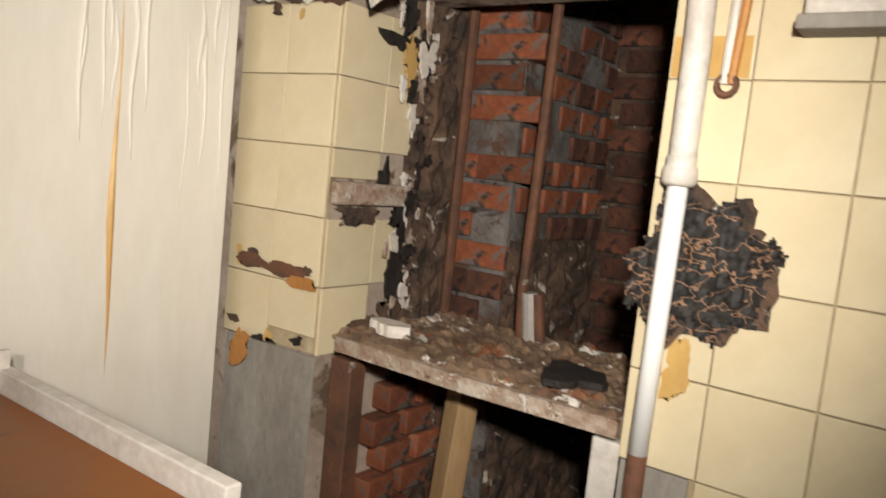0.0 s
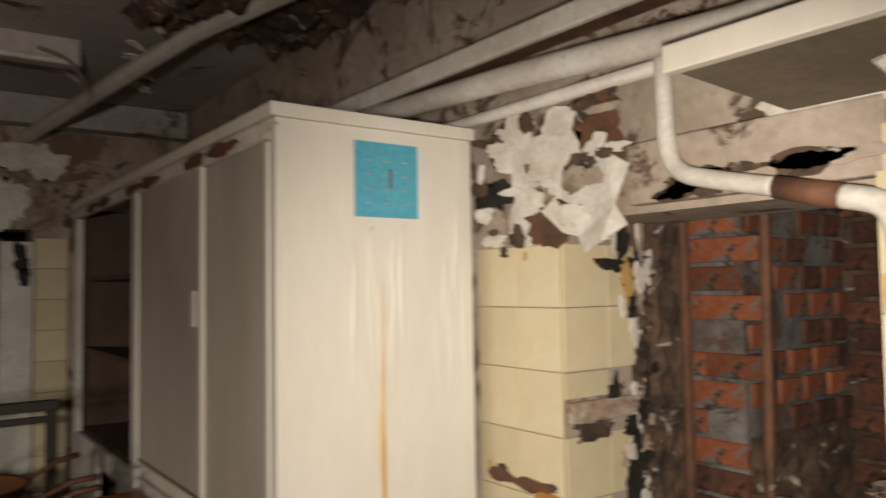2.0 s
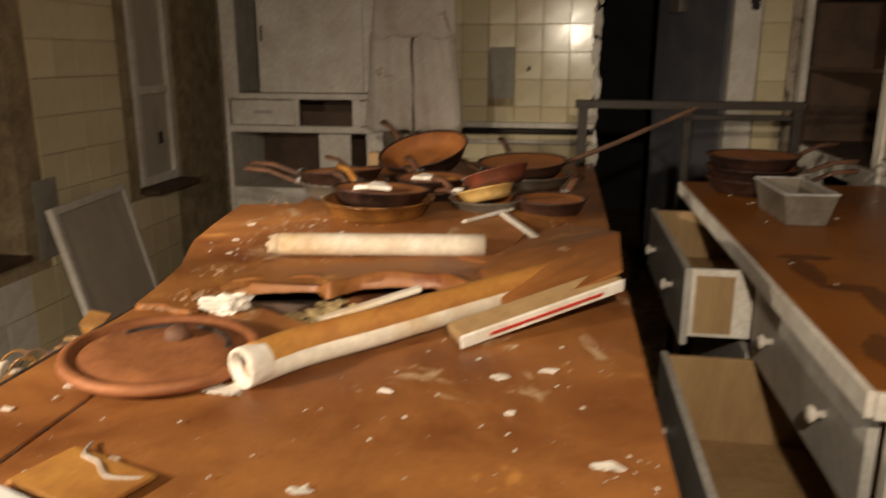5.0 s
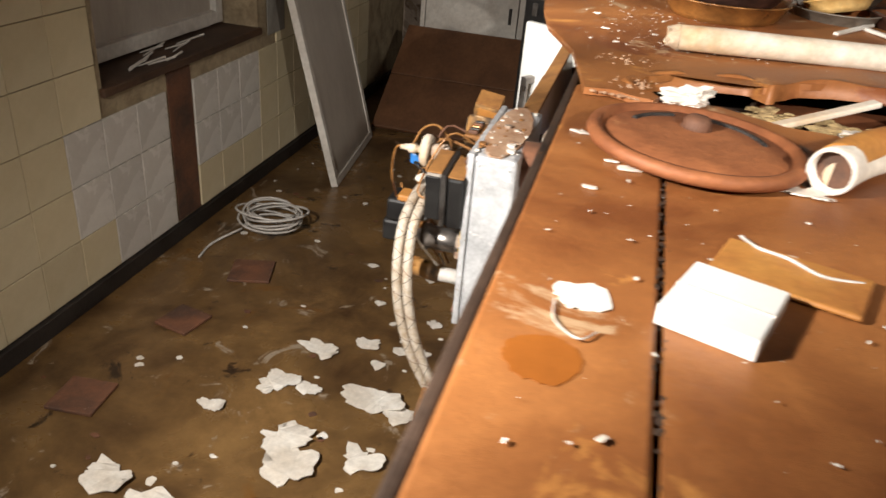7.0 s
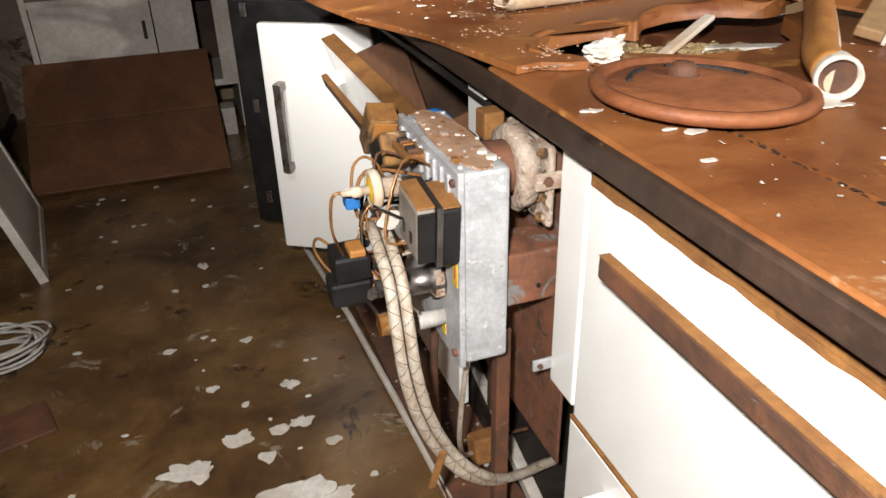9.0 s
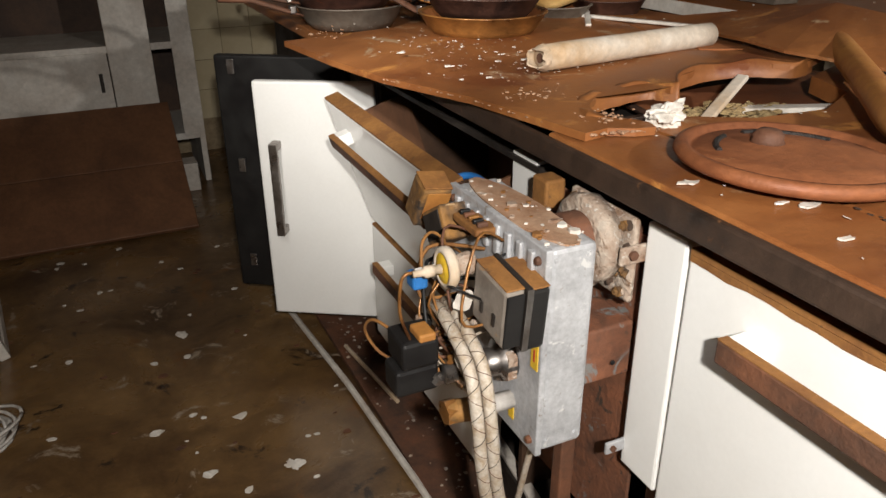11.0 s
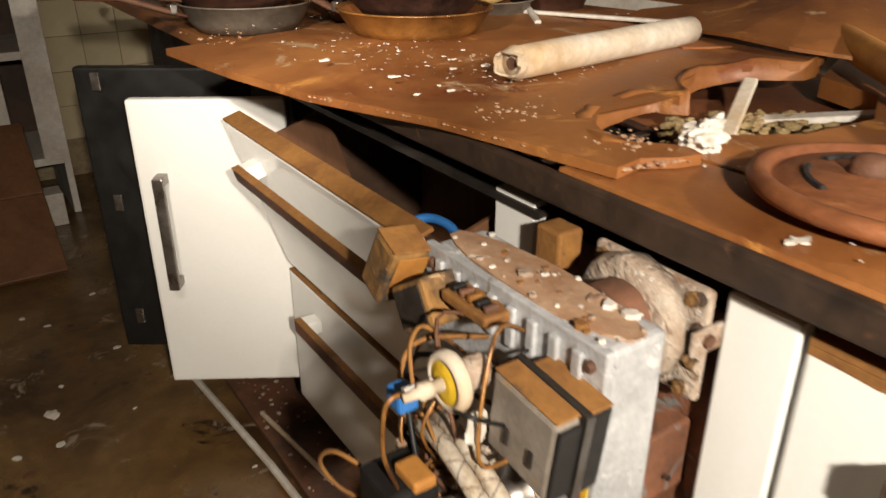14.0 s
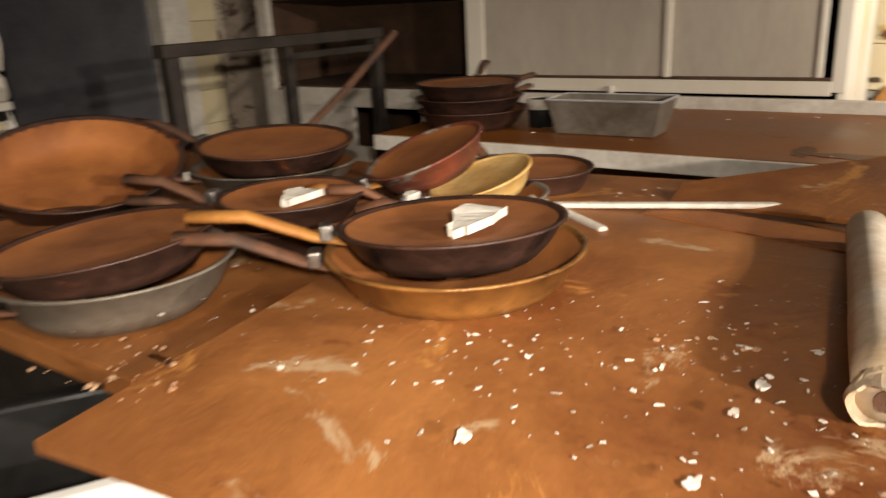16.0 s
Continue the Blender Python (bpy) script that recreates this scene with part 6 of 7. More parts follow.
BRD = mesh_of("brick_sooty_dim", box((-0.010, -0.05, -0.031), (0.05, 0.05, 0.031), 0.004), BRICK_SOOT_DIM)
BRS = mesh_of("brick_half", box((-0.010, -0.05, -0.031), (0.05, 0.05, 0.031), 0.004), BRICK_MAT)
rnd = random.Random(41)
for r in range(26):
    z = 0.10 + 0.073 * r
    for c in range(2):
        if rnd.random() < 0.25:
            continue
        ob = new("brick", BRD if z < 1.10 else BRS if (r + c) % 2 else BR)
        ob.parent = wall_pier
        y = (PIER + 0.155 if r % 2 else PIER + 0.107) if c == 0 else (PIER + 0.048 if r % 2 else PIER + 0.20)
        if c == 1 and r % 2 == 0:
            ob.data = BRD if z < 1.10 else BRS
        ob.matrix_basis = Matrix.Translation((2.888 + rnd.uniform(-0.004, 0.010), y + rnd.uniform(-0.004, 0.004), z)) @ Matrix.Rotation(rnd.uniform(-0.03, 0.03), 4, "Z")
    for c in range(4):
        if rnd.random() < 0.12 or z < 0.3:
            continue
        # dark bricks more often with depth: beam falloff painted in, besides soot
        ob = new("brick", BRD if z < 1.25 or rnd.random() < 0.22 * c else BRS)
        ob.parent = wall_pier
        ob.matrix_basis = Matrix.Translation((2.96 + 0.125 * c + (0.05 if r % 2 else 0), PIER - 0.002 + rnd.uniform(-0.004, 0.008), z)) @ TO_Y
for r in range(9):
    for c in range(2):
        if rnd.random() < 0.3:
            continue
        ob = new("brick", BRS)
        ob.parent = wall_pier
        ob.matrix_basis = Matrix.Translation((2.66 + 0.125 * c + (0.05 if r % 2 else 0), OY1 - 0.045, 0.26 + 0.073 * r)) @ TO_Y @ Matrix.Rotation(rnd.uniform(-0.05, 0.05), 4, "Z")
SHELF_DIRT = mat("shelf_dirt", (0.26, 0.17, 0.10), (0.09, 0.05, 0.03), 0.9, scale=11, detail_scale=70, bump=0.8, bump_d=0.008, spots=[(0.22, 0.07, 0.02), (0.62, 0.58, 0.52)], spot_scale=9, spot_at=0.60)
shelf = thing("stone_shelf", (2.6, 1.25, 0.93), "broken stone slab shelf in the opening with crumbled top", "shelf")
bm = slab([(XR - 0.02, OY0 + 0.0), (XR - 0.02, 1.22), (XR - 0.015, 1.54), (XR + 0.06, 1.60), (2.75, 1.60), (2.87, 1.5), (2.89, 1.1), (2.85, 0.92)], 0.925, 0.955, 0.006, 2)
part("slab", bm, CRUST, shelf)
lumpy((XR - 0.005, OY0 + 0.01, 0.955), (2.86, 1.56, 0.955), 40, 56, 0.016, 12.0, 2, SHELF_DIRT, shelf, "crumb_layer")
part("char", slab(ragged(2.56, 1.05, 0.07, 0.06, 12, 91), 0.97, 0.982), SOOT, shelf)
part("plaster_lump", slab(ragged(2.54, 1.48, 0.03, 0.05, 10, 92), 0.965, 0.99), FLAKE, shelf)
post = board("timber_prop", (2.60, 1.33, 0.0), (2.66, 1.30, 0.92), 0.06, 0.05, WOOD, "old timber prop under the slab")
part("iron_stud", box((XR + 0.02, 1.52, 0.0), (XR + 0.07, 1.58, 0.90), 0.004), RUST_DARK, None, "rusty upright under the shelf", category="post")
part("chipped_post", box((XR - 0.004, 0.885, 0.3), (XR + 0.05, 0.955, 0.915), 0.004), WHITE_PAINT, None, "chipped white post beside the opening", category="post")
for k in range(3):
    part("conduit", tube([(2.84, 1.55, 0.97), (2.84, 1.55, 1.8)], 0.014, 8), RUST_DARK, None, "old pipe in the opening", category="pipe") if k == 0 else None
    part("conduit", tube([(2.80, 1.30 - 0.03 * k, 0.9), (2.79, 1.305 - 0.02 * k, 1.07), (2.80, 1.30 - 0.03 * k, 1.75)][:(3 if k == 0 else 2)], (0.012, 0.018, 0.012)[k], 10), (RUST_DARK, GREY_DRAWER, RUST_DARK)[k], None, "old pipe in the opening", category="pipe")
bm = bmesh.new()
lumpy((2.5, 0.45, 0.0), (3.38, 1.58, 0.0), 20, 20, 0.25, 15.0, 2, RUBBLE, wall_pier, "debris", "heap of dark rubble in the cavity")
# burnt patch
def char_patch(cy, cz, ry, rz, seed, n=46):
    """A blistered crust with a torn outline on the right wall."""
    bm = bmesh.new()
    edge = ragged(0, 0, 1, 1, 30, seed, 0.30)
    radius = [math.hypot(*p) for p in edge]
    grid = {}

    def inside(u, v):
        k = int((math.atan2(v, u) % (2 * math.pi)) / (2 * math.pi) * len(radius)) % len(radius)
        return math.hypot(u, v) < radius[k]

    def vert(i, j):
        if (i, j) not in grid:
            u, v = -1.4 + 2.8 * i / n, -1.4 + 2.8 * j / n
            d = 0.003 + 0.010 * abs(noise.noise(Vector((4.5 * u, 4.5 * v, seed)))) + 0.005 * abs(noise.noise(Vector((11 * u, 11 * v, seed))))
            grid[i, j] = bm.verts.new((XR - 0.012 - d, cy - ry * u, cz + rz * v))
        return grid[i, j]

    for i in range(n):
        for j in range(n):
            if inside(-1.4 + 2.8 * (i + 0.5) / n, -1.4 + 2.8 * (j + 0.5) / n):
                bm.faces.new((vert(i, j), vert(i + 1, j), vert(i + 1, j + 1), vert(i, j + 1)))
    return part("burnt_patch", bm, CHAR, wall_right, "blistered black burn on the tiles")


wall_flake(wall_right, "-x", (XR - 0.0122, 0.822, 1.215), 0.096, 0.112, 96, EARTH, 0.0015, 30, 0.30, name="scorched_rim")
wall_flake(wall_right, "-x", (XR - 0.0122, 0.83, 1.06), 0.022, 0.05, 94, STAIN, 0.0008, 30, 0.40, name="scorched_rim")
char_patch(0.835, 1.21, 0.092, 0.108, 96)
char_patch(0.728, 1.25, 0.026, 0.026, 98, 20)

pipe = thing("white_pipe", (2.42, 0.86, 0.3), "white painted gas pipe with bends, a collar and rusty patches", "pipe")
run = curve_pts([(2.408, 1.27, 2.02), (2.408, 1.27, 1.88), (2.408, 1.262, 1.80), (2.408, 1.235, 1.762), (2.41, 1.18, 1.742), (2.413, 1.05, 1.712)], 6)
part("upper_run", tube(run, 0.018, 14), WHITE_PAINT, pipe, smooth=True)
run = [Vector((2.413, 1.05, 1.712)), Vector((2.415, 0.94, 1.684))]
part("rusty_joint", tube(run, 0.021, 14), RUST_DARK, pipe, "rusted threaded joint", smooth=True)
run = curve_pts([(2.415, 0.94, 1.684), (2.417, 0.885, 1.668), (2.418, 0.862, 1.632), (2.42, 0.857, 1.57), (2.423, 0.857, 1.375)], 6)
part("elbow", tube(run, 0.0205, 14), WHITE_PAINT, pipe, smooth=True)
part("collar", lathe([(0.0, -0.018), (0.021, -0.018), (0.026, -0.012), (0.026, 0.008), (0.0225, 0.013), (0.0225, 0.027), (0, 0.027)], 18, Matrix.Translation((2.423, 0.858, 1.355))), WHITE_PAINT, pipe, smooth=True)
part("lower_run", tube([(2.423, 0.858, 1.34), (2.425, 0.865, 0.92)], 0.0155, 14), ENAMEL, pipe, smooth=True)
part("rusty_foot", tube([(2.425, 0.865, 0.92), (2.427, 0.865, 0.0)], 0.0155, 12), RUST_DARK, pipe, smooth=True)
rod = thing("rusty_hook", (2.43, 0.81, 1.5), "rusty twin rod hook on the tiles", "hook")
for s in (0, 0.018):
    part("rod", tube([(XR - 0.02, 0.787 + s, 2.0), (XR - 0.025, 0.792 + s, 1.7), (XR - 0.02, 0.807 + 0.5 * s, 1.49)], 0.0075, 8), WHITE_PAINT if s else ORANGE_RUST, rod)
part("eye", tube([Vector((XR - 0.022, 0.812 + 0.014 * math.cos(a), 1.488 + 0.014 * math.sin(a))) for a in [i * 0.5236 for i in range(13)]], 0.005, 6), RUST_DARK, rod)
part("stained_tile", box((XR - 0.0128, 0.785, 1.50), (XR - 0.012, 0.90, 1.56), 0), STAIN, wall_right)
mtr = thing("meter_box", (2.43, 0.6, 1.55), "small white meter box with a grey base on the tiles", "meter")
part("case", box((XR - 0.06, 0.45, 1.575), (XR - 0.012, 0.715, 1.70), 0.005), WHITE_PAINT, mtr)
part("base", box((XR - 0.075, 0.45, 1.555), (XR - 0.012, 0.72, 1.575), 0.003), CEMENT, mtr)

# ---- pipes and boards under the ceiling ----
part("wall_pipe", tube([(2.35, -1.4, 1.955), (2.35, 1.07, 1.993), (2.35, 1.66, 2.036), (2.35, 4.3, 2.15)], 0.030, 14), WHITE_PAINT, None, "thick white painted pipe along the wall", category="pipe", smooth=True)
part("wall_pipe", tube([(2.43, 1.28, 1.985), (2.43, 1.92, 1.988), (2.43, 4.3, 2.03)], 0.016, 10), WHITE_PAINT, None, "thin white painted pipe along the wall", category="pipe", smooth=True)
trunk = thing("trunking", (2.3, 2.0, 2.1), "peeling painted timber fascia above the pipes", "trunking")
part("board", box((2.315, 1.25, 2.085), (2.335, 4.3, 2.135), 0.004), WHITE_PAINT, trunk)
part("board", box((2.335, 1.25, 2.115), (2.457, 4.3, 2.135), 0.004), RUST_DARK, trunk)
DARK_SOFFIT = mat("grey_brown_board", (0.16, 0.125, 0.085), (0.10, 0.075, 0.05), 0.8, scale=5, bump=0.15)
soff = thing("boxed_soffit", (2.3, 0.3, 1.87), "cream edged board soffit above the tiles", "soffit")
part("board", slab([(2.21, -1.4), (2.455, -1.4), (2.455, 1.04), (2.21, 1.10)], 1.892, 1.902, lift=lambda x, y: -0.19 * (x - 2.21)), DARK_SOFFIT, soff)
part("edge", box((2.185, -1.4, 1.885), (2.21, 1.105, 1.93), 0.003), CREAM_PAINT, soff)
part("strut", tube([(2.43, 0.80, 1.80), (2.33, 0.84, 1.87)], 0.012, 8), WHITE_PAINT, soff)
wall_flake(wall_right, "-x", (XR - 0.004, 0.98, 1.86), 0.12, 0.03, 351, FLAKE, 0.004, 14)
wall_flake(wall_right, "-x", (XR - 0.004, 0.70, 1.83), 0.14, 0.035, 352, FLAKE, 0.004, 14)
beams = thing("ceiling_battens", (1.0, 3.5, 2.5), "stained ceiling battens and cable conduit", "batten")
part("batten", box((-1.3, 3.40, 2.40), (1.75, 3.47, 2.5), 0.004), CEILING, beams)
part("batten", box((-1.3, 4.36, 2.36), (2.45, 4.47, 2.5), 0.004), CEILING, beams)
part("conduit", tube([(-1.3, 3.385, 2.405), (1.72, 3.385, 2.405)], 0.012, 8), WHITE_PAINT, beams)
part("batten", tube([(2.35, 1.6, 2.47), (2.02, 2.92, 2.44), (1.70, 4.40, 2.30)], 0.035, 8), WHITE_PAINT, beams, "flaking timber batten")
part("batten", box((0.9, 2.0, 2.47), (2.3, 2.05, 2.5), 0.003), CEILING, beams)
part("cove", lathe([(0, 0), (0.02, 0), (0.02, 0.3), (0, 0.3)], 10, Matrix.Translation((-0.2, 3.0, 2.44)) @ Matrix.Rotation(radians(90), 4, "Y")), WHITE_PAINT, beams)
rnd = random.Random(51)
for k in range(16):
    x, y, s = rnd.uniform(0.2, 2.1), rnd.uniform(2.2, 4.2), rnd.uniform(0.03, 0.07)
    bm = slab(ragged(x, y, s, s * rnd.uniform(0.4, 1), 10, 400 + k), 2.49, 2.4945, lift=lambda px, py, x=x, s=s: -0.7 * max(0.0, px - x))
    part("peeling_flake", bm, FLAKE, ceiling, smooth=False)
for x, y, w in ((0.62, 3.37, 0.07), (1.60, 3.37, 0.1), (0.75, 3.37, 0.03)):
    c = curve_pts([(x, y, 2.44), (x + w, y - 0.02, 2.40), (x + w * 1.5, y - 0.03, 2.31), (x + w * 1.4, y - 0.01, 2.24)], 5)
    bm = bmesh.new()
    vs = [(bm.verts.new(p + Vector((0, -0.03, 0))), bm.verts.new(p + Vector((0.004, 0.03, 0)))) for p in c]
    for a, b in zip(vs, vs[1:]):
        bm.faces.new((a[0], a[1], b[1], b[0]))
    bmesh.ops.solidify(bm, geom=bm.faces[:], thickness=0.004)
    part("hanging_strip", bm, FLAKE, beams)
lumpy((1.80, 1.55, 2.488), (2.45, 3.0, 2.488), 20, 30, -0.07, 31.0, 2, EARTH, ceiling, "burnt_hole")
box1 = thing("light_casing", (0.1, 2.6, 2.45), "old brown metal lamp casing on the ceiling", "lamp")
part("casing", box((-0.35, 2.45, 2.40), (0.30, 2.62, 2.5), 0.01), PAN_GOLD, box1)
for k in range(3):
    part("top_litter", box((1.95 + 0.1 * k, 3.15 + 0.2 * k, 1.965), (2.05 + 0.1 * k, 3.75 + 0.1 * k, 1.985 + 0.01 * k), 0.003, Matrix.Translation((2.1, 3.4, 1.97)) @ Matrix.Rotation(0.3 * k - 0.2, 4, "Z") @ Matrix.Translation((-2.1, -3.4, -1.97))), (DARK_WOOD, WHITE_PAINT, FLAKE)[k], None, "loose board lying on the cupboard", category="board", group="boards on the cupboard")

# ---- left wall ----
part("skirting", box((XL, YB, 0.0), (XL + 0.018, YF, 0.055), 0.003), DARK_IRON, wall_left, "dark skirting")
rnd = random.Random(61)


def left_skip(c, r):
    y, z = 0.92 + 0.15 * c, 0.135 + 0.15 * r
    if 1.70 < y < 2.72 and 0.5 < z < 1.95:
        return True
    if 3.44 < y < 3.98 and 0.62 < z < 1.95:
        return True
    return False


for r in range(11):
    for c in range(20):
        if left_skip(c, r):
            continue
        y, z = 0.92 + 0.15 * c, 0.135 + 0.15 * r
        if 2.05 < y < 2.2 and z < 0.5:
            continue
        white = (1.6 < y < 2.05 and z < 0.5 and (c + r) % 5 != 0 and y > 1.62) or (2.2 < y < 2.6 and z < 0.5 and r != 0)
        ob = new("tile", WT if white else CT)
        ob.parent = wall_left
        ob.matrix_basis = Matrix.Translation((XL, y, z)) @ TO_X
part("bare_strip", box((XL, 2.06, 0.06), (XL + 0.004, 2.19, 0.56), 0.001), RUST_DARK, wall_left)
part("sill", box((XL - 0.25, 1.76, 0.565), (XL + 0.015, 2.67, 0.59), 0.004), DARK_WOOD, wall_left, "dark rotten window sill")
part("sill", box((XL - 0.25, 3.49, 0.68), (XL + 0.10, 3.93, 0.705), 0.004), DARK_WOOD, wall_left, "dark rotten window sill")
part("jamb", box((XL - 0.24, 1.745, 0.59), (XL - 0.001, 1.77, 1.95), 0.002), DARK_WOOD, wall_left)
part("grey_tile", box((XL + 0.008, 2.72, 0.55), (XL + 0.0105, 2.865, 0.87), 0.001), CEMENT, wall_left)


def window(name, y0, y1, z0, z1, x, label):
    w = thing(name, (x, (y0 + y1) / 2, z0), label, "window", kind="structure")
    t = 0.045
    for lo, hi in (((x - 0.03, y0, z0), (x + 0.02, y0 + t, z1)), ((x - 0.03, y1 - t, z0), (x + 0.02, y1, z1)), ((x - 0.03, y0 + t, z0), (x + 0.02, y1 - t, z0 + t)), ((x - 0.03, y0 + t, z1 - t), (x + 0.02, y1 - t, z1)),
                   ((x - 0.02, y0 + t, z0 + 0.45), (x + 0.012, y1 - t, z0 + 0.49))):
        part("frame_bar", box(lo, hi, 0.003), WHITE_PAINT, w)
    part("pane", box((x - 0.008, y0 + t, z0 + t), (x - 0.004, y1 - t, z0 + 0.45)), GREY_PAINT, w, "dirty painted-over pane")
    part("pane", box((x - 0.008, y0 + t, z0 + 0.49), (x - 0.004, y1 - t, z1 - t)), GREY_PAINT, w)
    part("catch", box((x + 0.02, (y0 + y1) / 2 - 0.01, z0 + 0.2), (x + 0.035, (y0 + y1) / 2 + 0.01, z0 + 0.26), 0.002), DARK_IRON, w)
    return w


window("window_1", 1.79, 2.64, 0.60, 1.93, XL - 0.15, "white wooden window with dirty panes in a niche")
window("window_2", 3.53, 3.90, 0.71, 1.88, XL - 0.02, "narrow white casement window with dirty panes")
rnd = random.Random(71)
for k in range(14):
    y, x = rnd.uniform(1.9, 2.5), XL - rnd.uniform(0.0, 0.15)
    a = rnd.uniform(-0.4, 0.4)
    part("paint_sliver", tube([(x, y, 0.595), (x + 0.08 * a, y + rnd.uniform(0.06, 0.16), 0.60)], 0.004, 6, [0.5, 1]), FLAKE, None, "sliver of white paint on the window sill", category="paint flake", group="paint slivers on the sill")
panel = thing("framed_screen", (-1.05, 2.95, 0), "pale grey framed screen leaning against the wall", "screen")
mp_ = Matrix.Translation((-1.005, 2.66, 0.0)) @ Matrix.Rotation(radians(97), 4, "Z") @ Matrix.Rotation(radians(-13.5), 4, "X")
part("board", box((0.02, -0.010, 0.02), (0.60, 0.008, 0.78), 0.002, mp_), GREY_PAINT, panel)
for lo, hi in (((0, -0.016, 0), (0.03, 0.012, 0.80)), ((0.59, -0.016, 0), (0.62, 0.012, 0.80)), ((0.03, -0.016, 0.77), (0.59, 0.012, 0.80)), ((0.03, -0.016, 0), (0.59, 0.012, 0.03))):
    part("frame_edge", box(lo, hi, 0.002, mp_), WHITE_PAINT, panel)

coil = thing("cable_coil", (-1.09, 2.30, 0), "tangled coil of white cable on the floor", "cable")
rnd = random.Random(81)
for k in range(9):
    r, cx, cy = rnd.uniform(0.07, 0.125), -1.06 + rnd.uniform(-0.03, 0.03), 2.24 + rnd.uniform(-0.03, 0.03)
    ph, tl = rnd.uniform(0, 6), rnd.uniform(0.0, 0.05)
    c = [Vector((cx + r * math.cos(a), cy + 0.85 * r * math.sin(a), 0.008 + 0.006 * k + tl * (0.5 + 0.5 * math.sin(a + ph)))) for a in [i * 0.3307 for i in range(20)]]
    part("loop", tube(c, 0.0042, 6), CABLE, coil, smooth=True)
part("tail", tube(curve_pts([(-1.14, 2.16, 0.02), (-1.19, 2.05, 0.006), (-1.18, 1.95, 0.005)], 6), 0.0042, 6), CABLE, coil, smooth=True)
crate = thing("leaning_board", (-0.73, 3.68, 0), "dark brown wooden board leaning low against the dresser", "board")
mc = Matrix.Translation((0, 3.40, 0.004)) @ Matrix.Rotation(radians(35), 4, "X")
part("face_board", box((-1.115, 0.0, 0.0), (-0.345, 0.33, 0.02), 0.004, mc), BROWN_BOARD, crate)
part("face_board", box((-1.115, 0.333, 0.001), (-0.345, 0.665, 0.021), 0.004, mc), BROWN_BOARD, crate)
part("batten", box((-1.05, 0.03, -0.02), (-1.0, 0.62, 0.0), 0.003, mc), DARK_WOOD, crate)
part("batten", box((-0.46, 0.03, -0.02), (-0.41, 0.62, 0.0), 0.003, mc), DARK_WOOD, crate)
part("white_block", box((-0.345, 3.86, 0.0), (-0.265, 3.965, 0.13), 0.004), WHITE_PAINT, None, "small white painted block on the floor", category="block")

# ---- litter ----
rnd = random.Random(91)
spots = ((-0.41, 1.475, 0.075), (-0.335, 1.45, 0.05), (-0.657, 1.474, 0.042), (-0.581, 1.466, 0.035), (-0.549, 1.279, 0.05), (-0.373, 1.271, 0.045), (-0.507, 1.206, 0.06), (-0.602, 1.622, 0.03), (-0.68, 1.43, 0.018), (-0.62, 1.64, 0.045), (-0.50, 1.70, 0.03), (-0.41, 1.70, 0.025), (-0.36, 1.71, 0.025), (-0.68, 1.45, 0.02),
         (-0.546, 1.915, 0.018), (-0.45, 1.62, 0.02), (-0.36, 1.86, 0.022), (-0.30, 1.62, 0.02), (-0.52, 2.58, 0.018), (-0.44, 2.1, 0.018), (-0.64, 2.12, 0.016), (-0.86, 1.05, 0.06), (-0.70, 1.0, 0.06), (-0.55, 1.02, 0.05), (-0.77, 1.33, 0.03))
for k, (x, y, s) in enumerate(spots):
    bm = slab(ragged(x, y, s, s * rnd.uniform(0.5, 1.0), 12, 500 + k, 0.4), 0.001, 0.0035, lift=lambda px, py, x=x: 0.25 * abs(px - x))
    part("paint_flake", bm, FLAKE, None, "torn white paint flake on the wet floor", category="paint flake", group="paint flakes on the floor")
for k in range(110):
    x, y, s = rnd.uniform(-1.25, -0.1), rnd.uniform(0.9, 3.6), rnd.uniform(0.004, 0.013)
    bm = slab(ragged(x, y, s, s * rnd.uniform(0.4, 1.0), 7, 600 + k, 0.4), 0.0008, 0.0025)
    part("paint_flake", bm, FLAKE if k % 3 else RUST_DARK, None, "small paint flake on the wet floor", category="paint flake", group="paint flakes on the floor")
for k, (x, y, w, a) in enumerate(((-0.984, 1.934, 0.13, 0.3), (-1.03, 1.62, 0.11, -0.2), (-1.072, 1.249, 0.12, 0.1))):
    part("loose_tile", box((-w / 2, -w / 2, 0.001), (w / 2, w / 2, 0.010), 0.002, Matrix.Translation((x, y, 0)) @ Matrix.Rotation(a, 4, "Z")), RUST_DARK, None, "loose brown tile on the wet floor", category="tile", group="loose tiles on the floor")
bm = bmesh.new()
for k in range(1000):
    x, y, s = rnd.uniform(0.0, 0.86), rnd.uniform(0.3, 2.5), 0.0008 + 0.0027 * rnd.random() ** 2
    if rnd.random() < 0.45:
        x, y = rnd.gauss(0.12, 0.13), rnd.gauss(1.86, 0.26)
    if x < -0.08 or x > 0.85 or (1.27 < y < 1.50 and x > 0.1):
        continue
    z = (TOP + 0.024 if y > 1.6 else TOP + 0.004)
    vs = bmesh.ops.create_cube(bm, size=1.0)["verts"]
    q = Matrix.Translation((x, y, z)) @ Matrix.Rotation(rnd.uniform(0, 3), 4, "Z") @ Matrix.Rotation(rnd.uniform(-0.5, 0.5), 4, "X") @ Matrix.Diagonal((s * rnd.uniform(1, 2.4), s * rnd.uniform(0.5, 1.4), s * 0.18, 1))
    for v in vs:
        v.co += Vector((rnd.uniform(-0.3, 0.3), rnd.uniform(-0.3, 0.3), 0))
    bmesh.ops.transform(bm, matrix=q, verts=vs)
tagged(part("paint_crumbs", bm, FLAKE), "white paint crumbs scattered over the rusty range", "crumbs", kind="stuff")
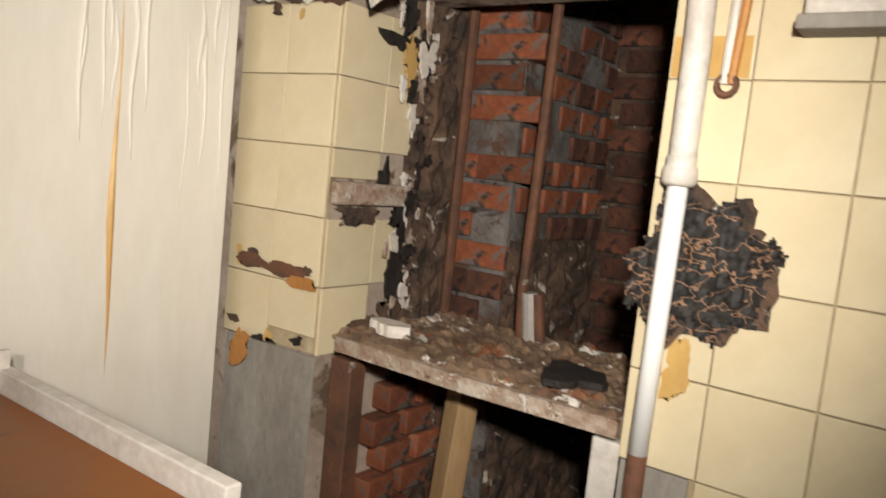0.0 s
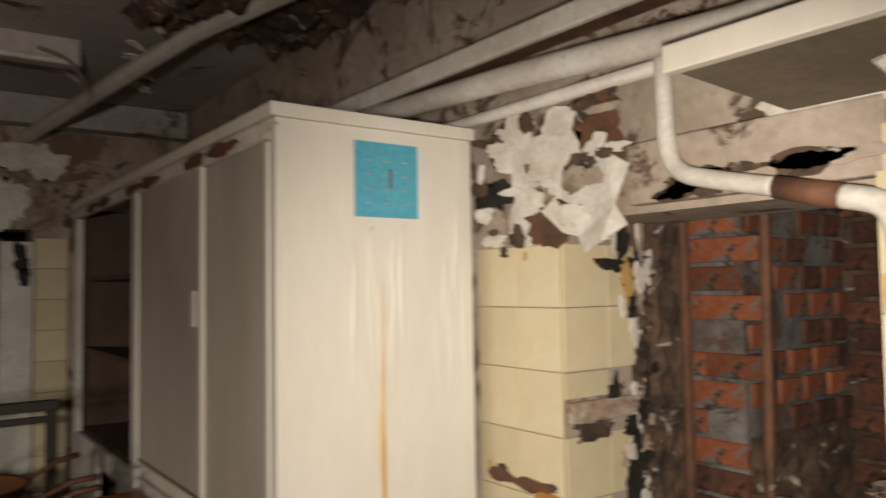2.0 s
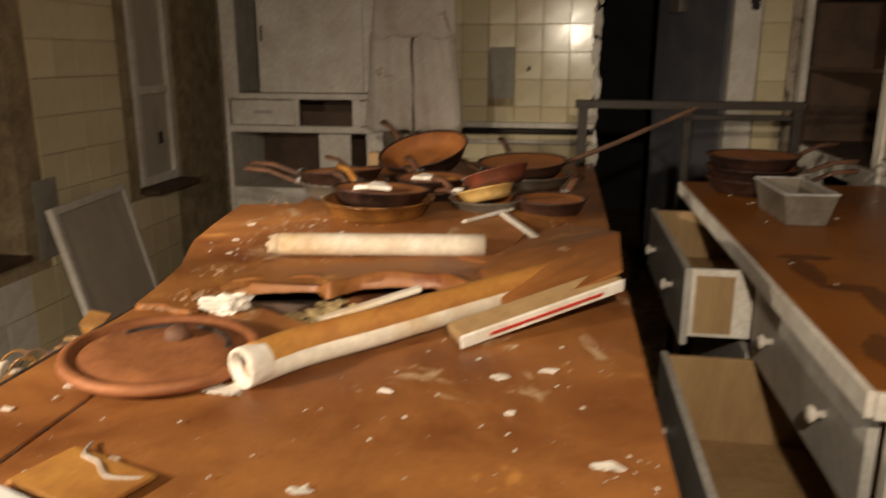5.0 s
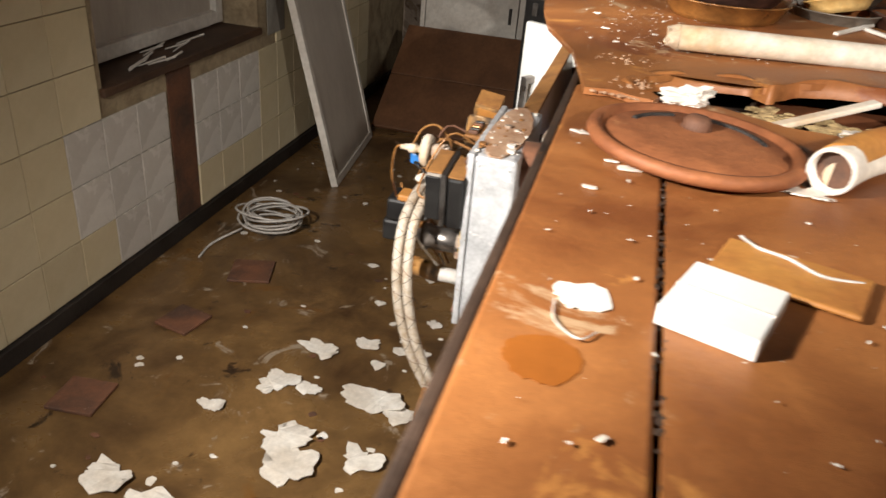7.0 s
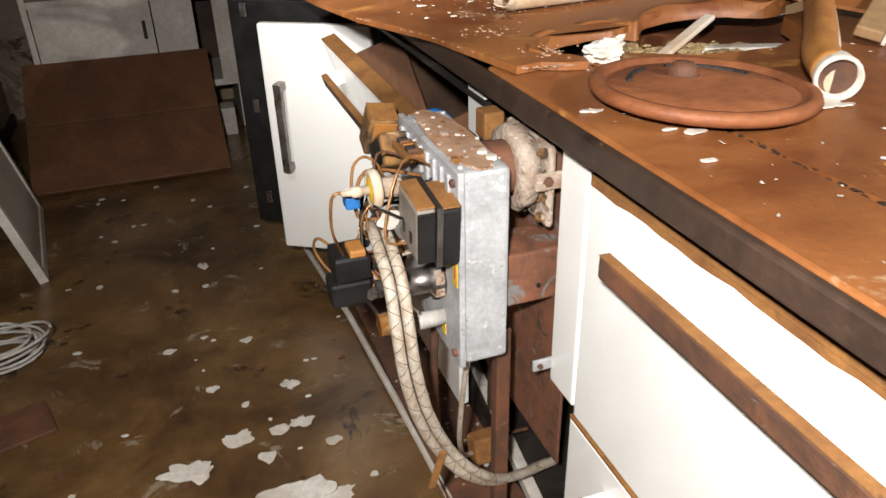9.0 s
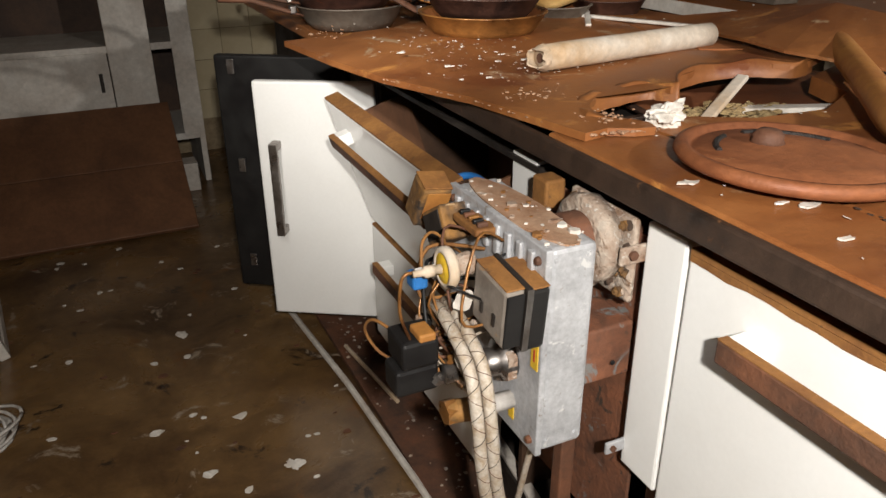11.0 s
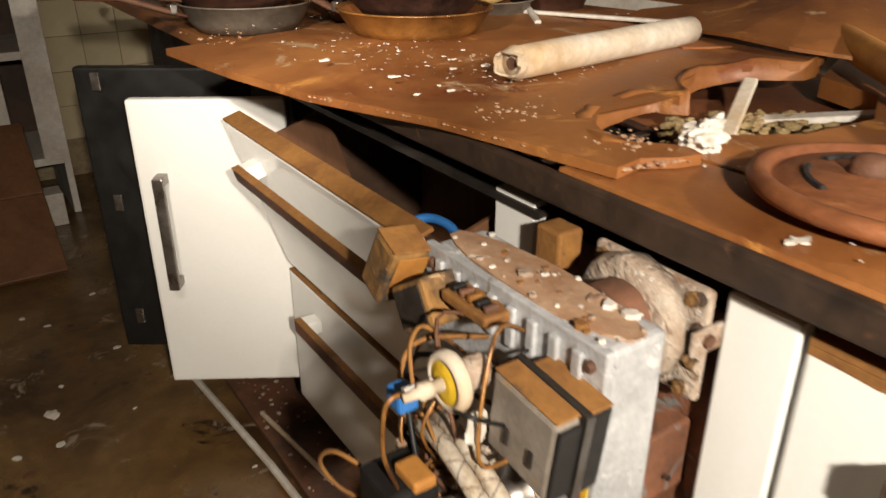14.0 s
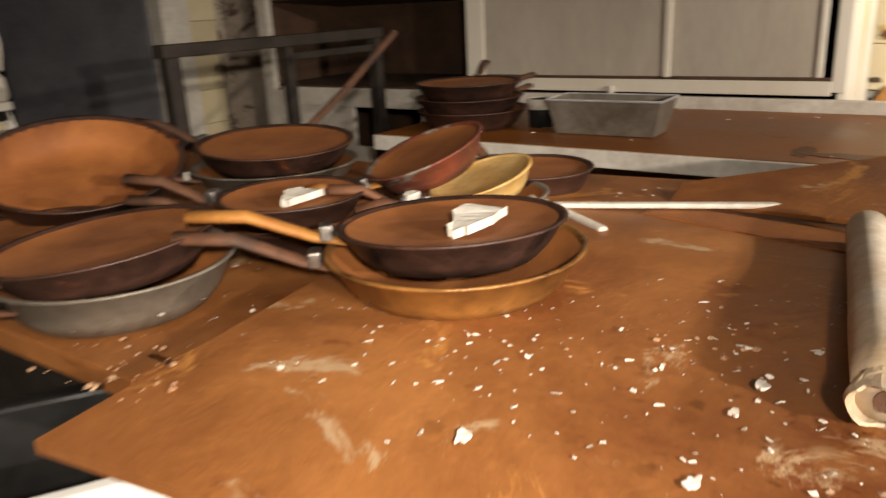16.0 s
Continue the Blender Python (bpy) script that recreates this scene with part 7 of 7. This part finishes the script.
for k, (x, y, s) in enumerate(((0.722, 1.140, 0.013), (0.652, 1.106, 0.015), (0.79, 0.881, 0.020), (0.248, 0.797, 0.022), (0.292, 1.003, 0.030), (0.47, 0.784, 0.014), (0.502, 1.036, 0.010), (0.002, 1.10, 0.013), (0.071, 0.984, 0.014), (0.679, 0.996, 0.009), (0.049, 1.005, 0.009), (0.03, 0.905, 0.008), (-0.018, 1.728, 0.011), (0.084, 1.728, 0.008), (0.14, 1.72, 0.009), (-0.049, 1.891, 0.010))):
    bm = slab(ragged(x, y, s * 0.8, s * 0.5, 15, 700 + k, 0.75), TOP + 0.0006 + (0.026 if y > 1.5 else 0), TOP + 0.0026 + (0.026 if y > 1.5 else 0), lift=lambda px, py, y=y: 0.15 * abs(py - y))
    part("paint_flake", bm, FLAKE, None, "white paint flake on the rusty range", category="paint flake", group="paint flakes on the range")
for k in range(40):
    x, y, s = rnd.uniform(1.2, 1.84), rnd.uniform(1.2, 2.9), rnd.uniform(0.003, 0.009)
    part("paint_flake", slab(ragged(x, y, s, s * 0.3, 7, 800 + k, 0.4), TOP + 0.0006, TOP + 0.002), FLAKE, None, "white paint flake on the worktop", category="paint flake", group="paint flakes on the worktop")
bm = bmesh.new()
rnd = random.Random(97)
for k in range(140):
    x, y, u = rnd.uniform(-0.11, 0.04), rnd.uniform(1.2, 2.45), 0.0012 + 0.0036 * rnd.random() ** 2
    vs = bmesh.ops.create_icosphere(bm, subdivisions=1, radius=u)["verts"]
    for v in vs:
        v.co = Vector((x, y, 0.021)) + Vector((v.co.x * rnd.uniform(0.8, 2), v.co.y * rnd.uniform(0.8, 2), v.co.z * 0.5))
tagged(part("tray_crumbs", bm, CRUST), "rust and plaster crumbs lying in the floor tray", "crumbs", kind="stuff")
SB = mesh_of("sooty_dim_brick", box((-0.012, -0.104, -0.031), (0.0, 0.104, 0.031), 0.004), BRICK_SOOT_DIM)
cavity = bpy.data.objects["wall_cavity"]
for r in range(16):
    for c in range(5):
        ob = new("brick", SB)
        ob.parent = cavity
        ob.matrix_basis = Matrix.Translation((3.402 - 0.006 * ((3 * r + 5 * c) % 4) / 4, 0.52 + 0.218 * c - (0.109 if r % 2 else 0.0), 0.86 + 0.075 * r))
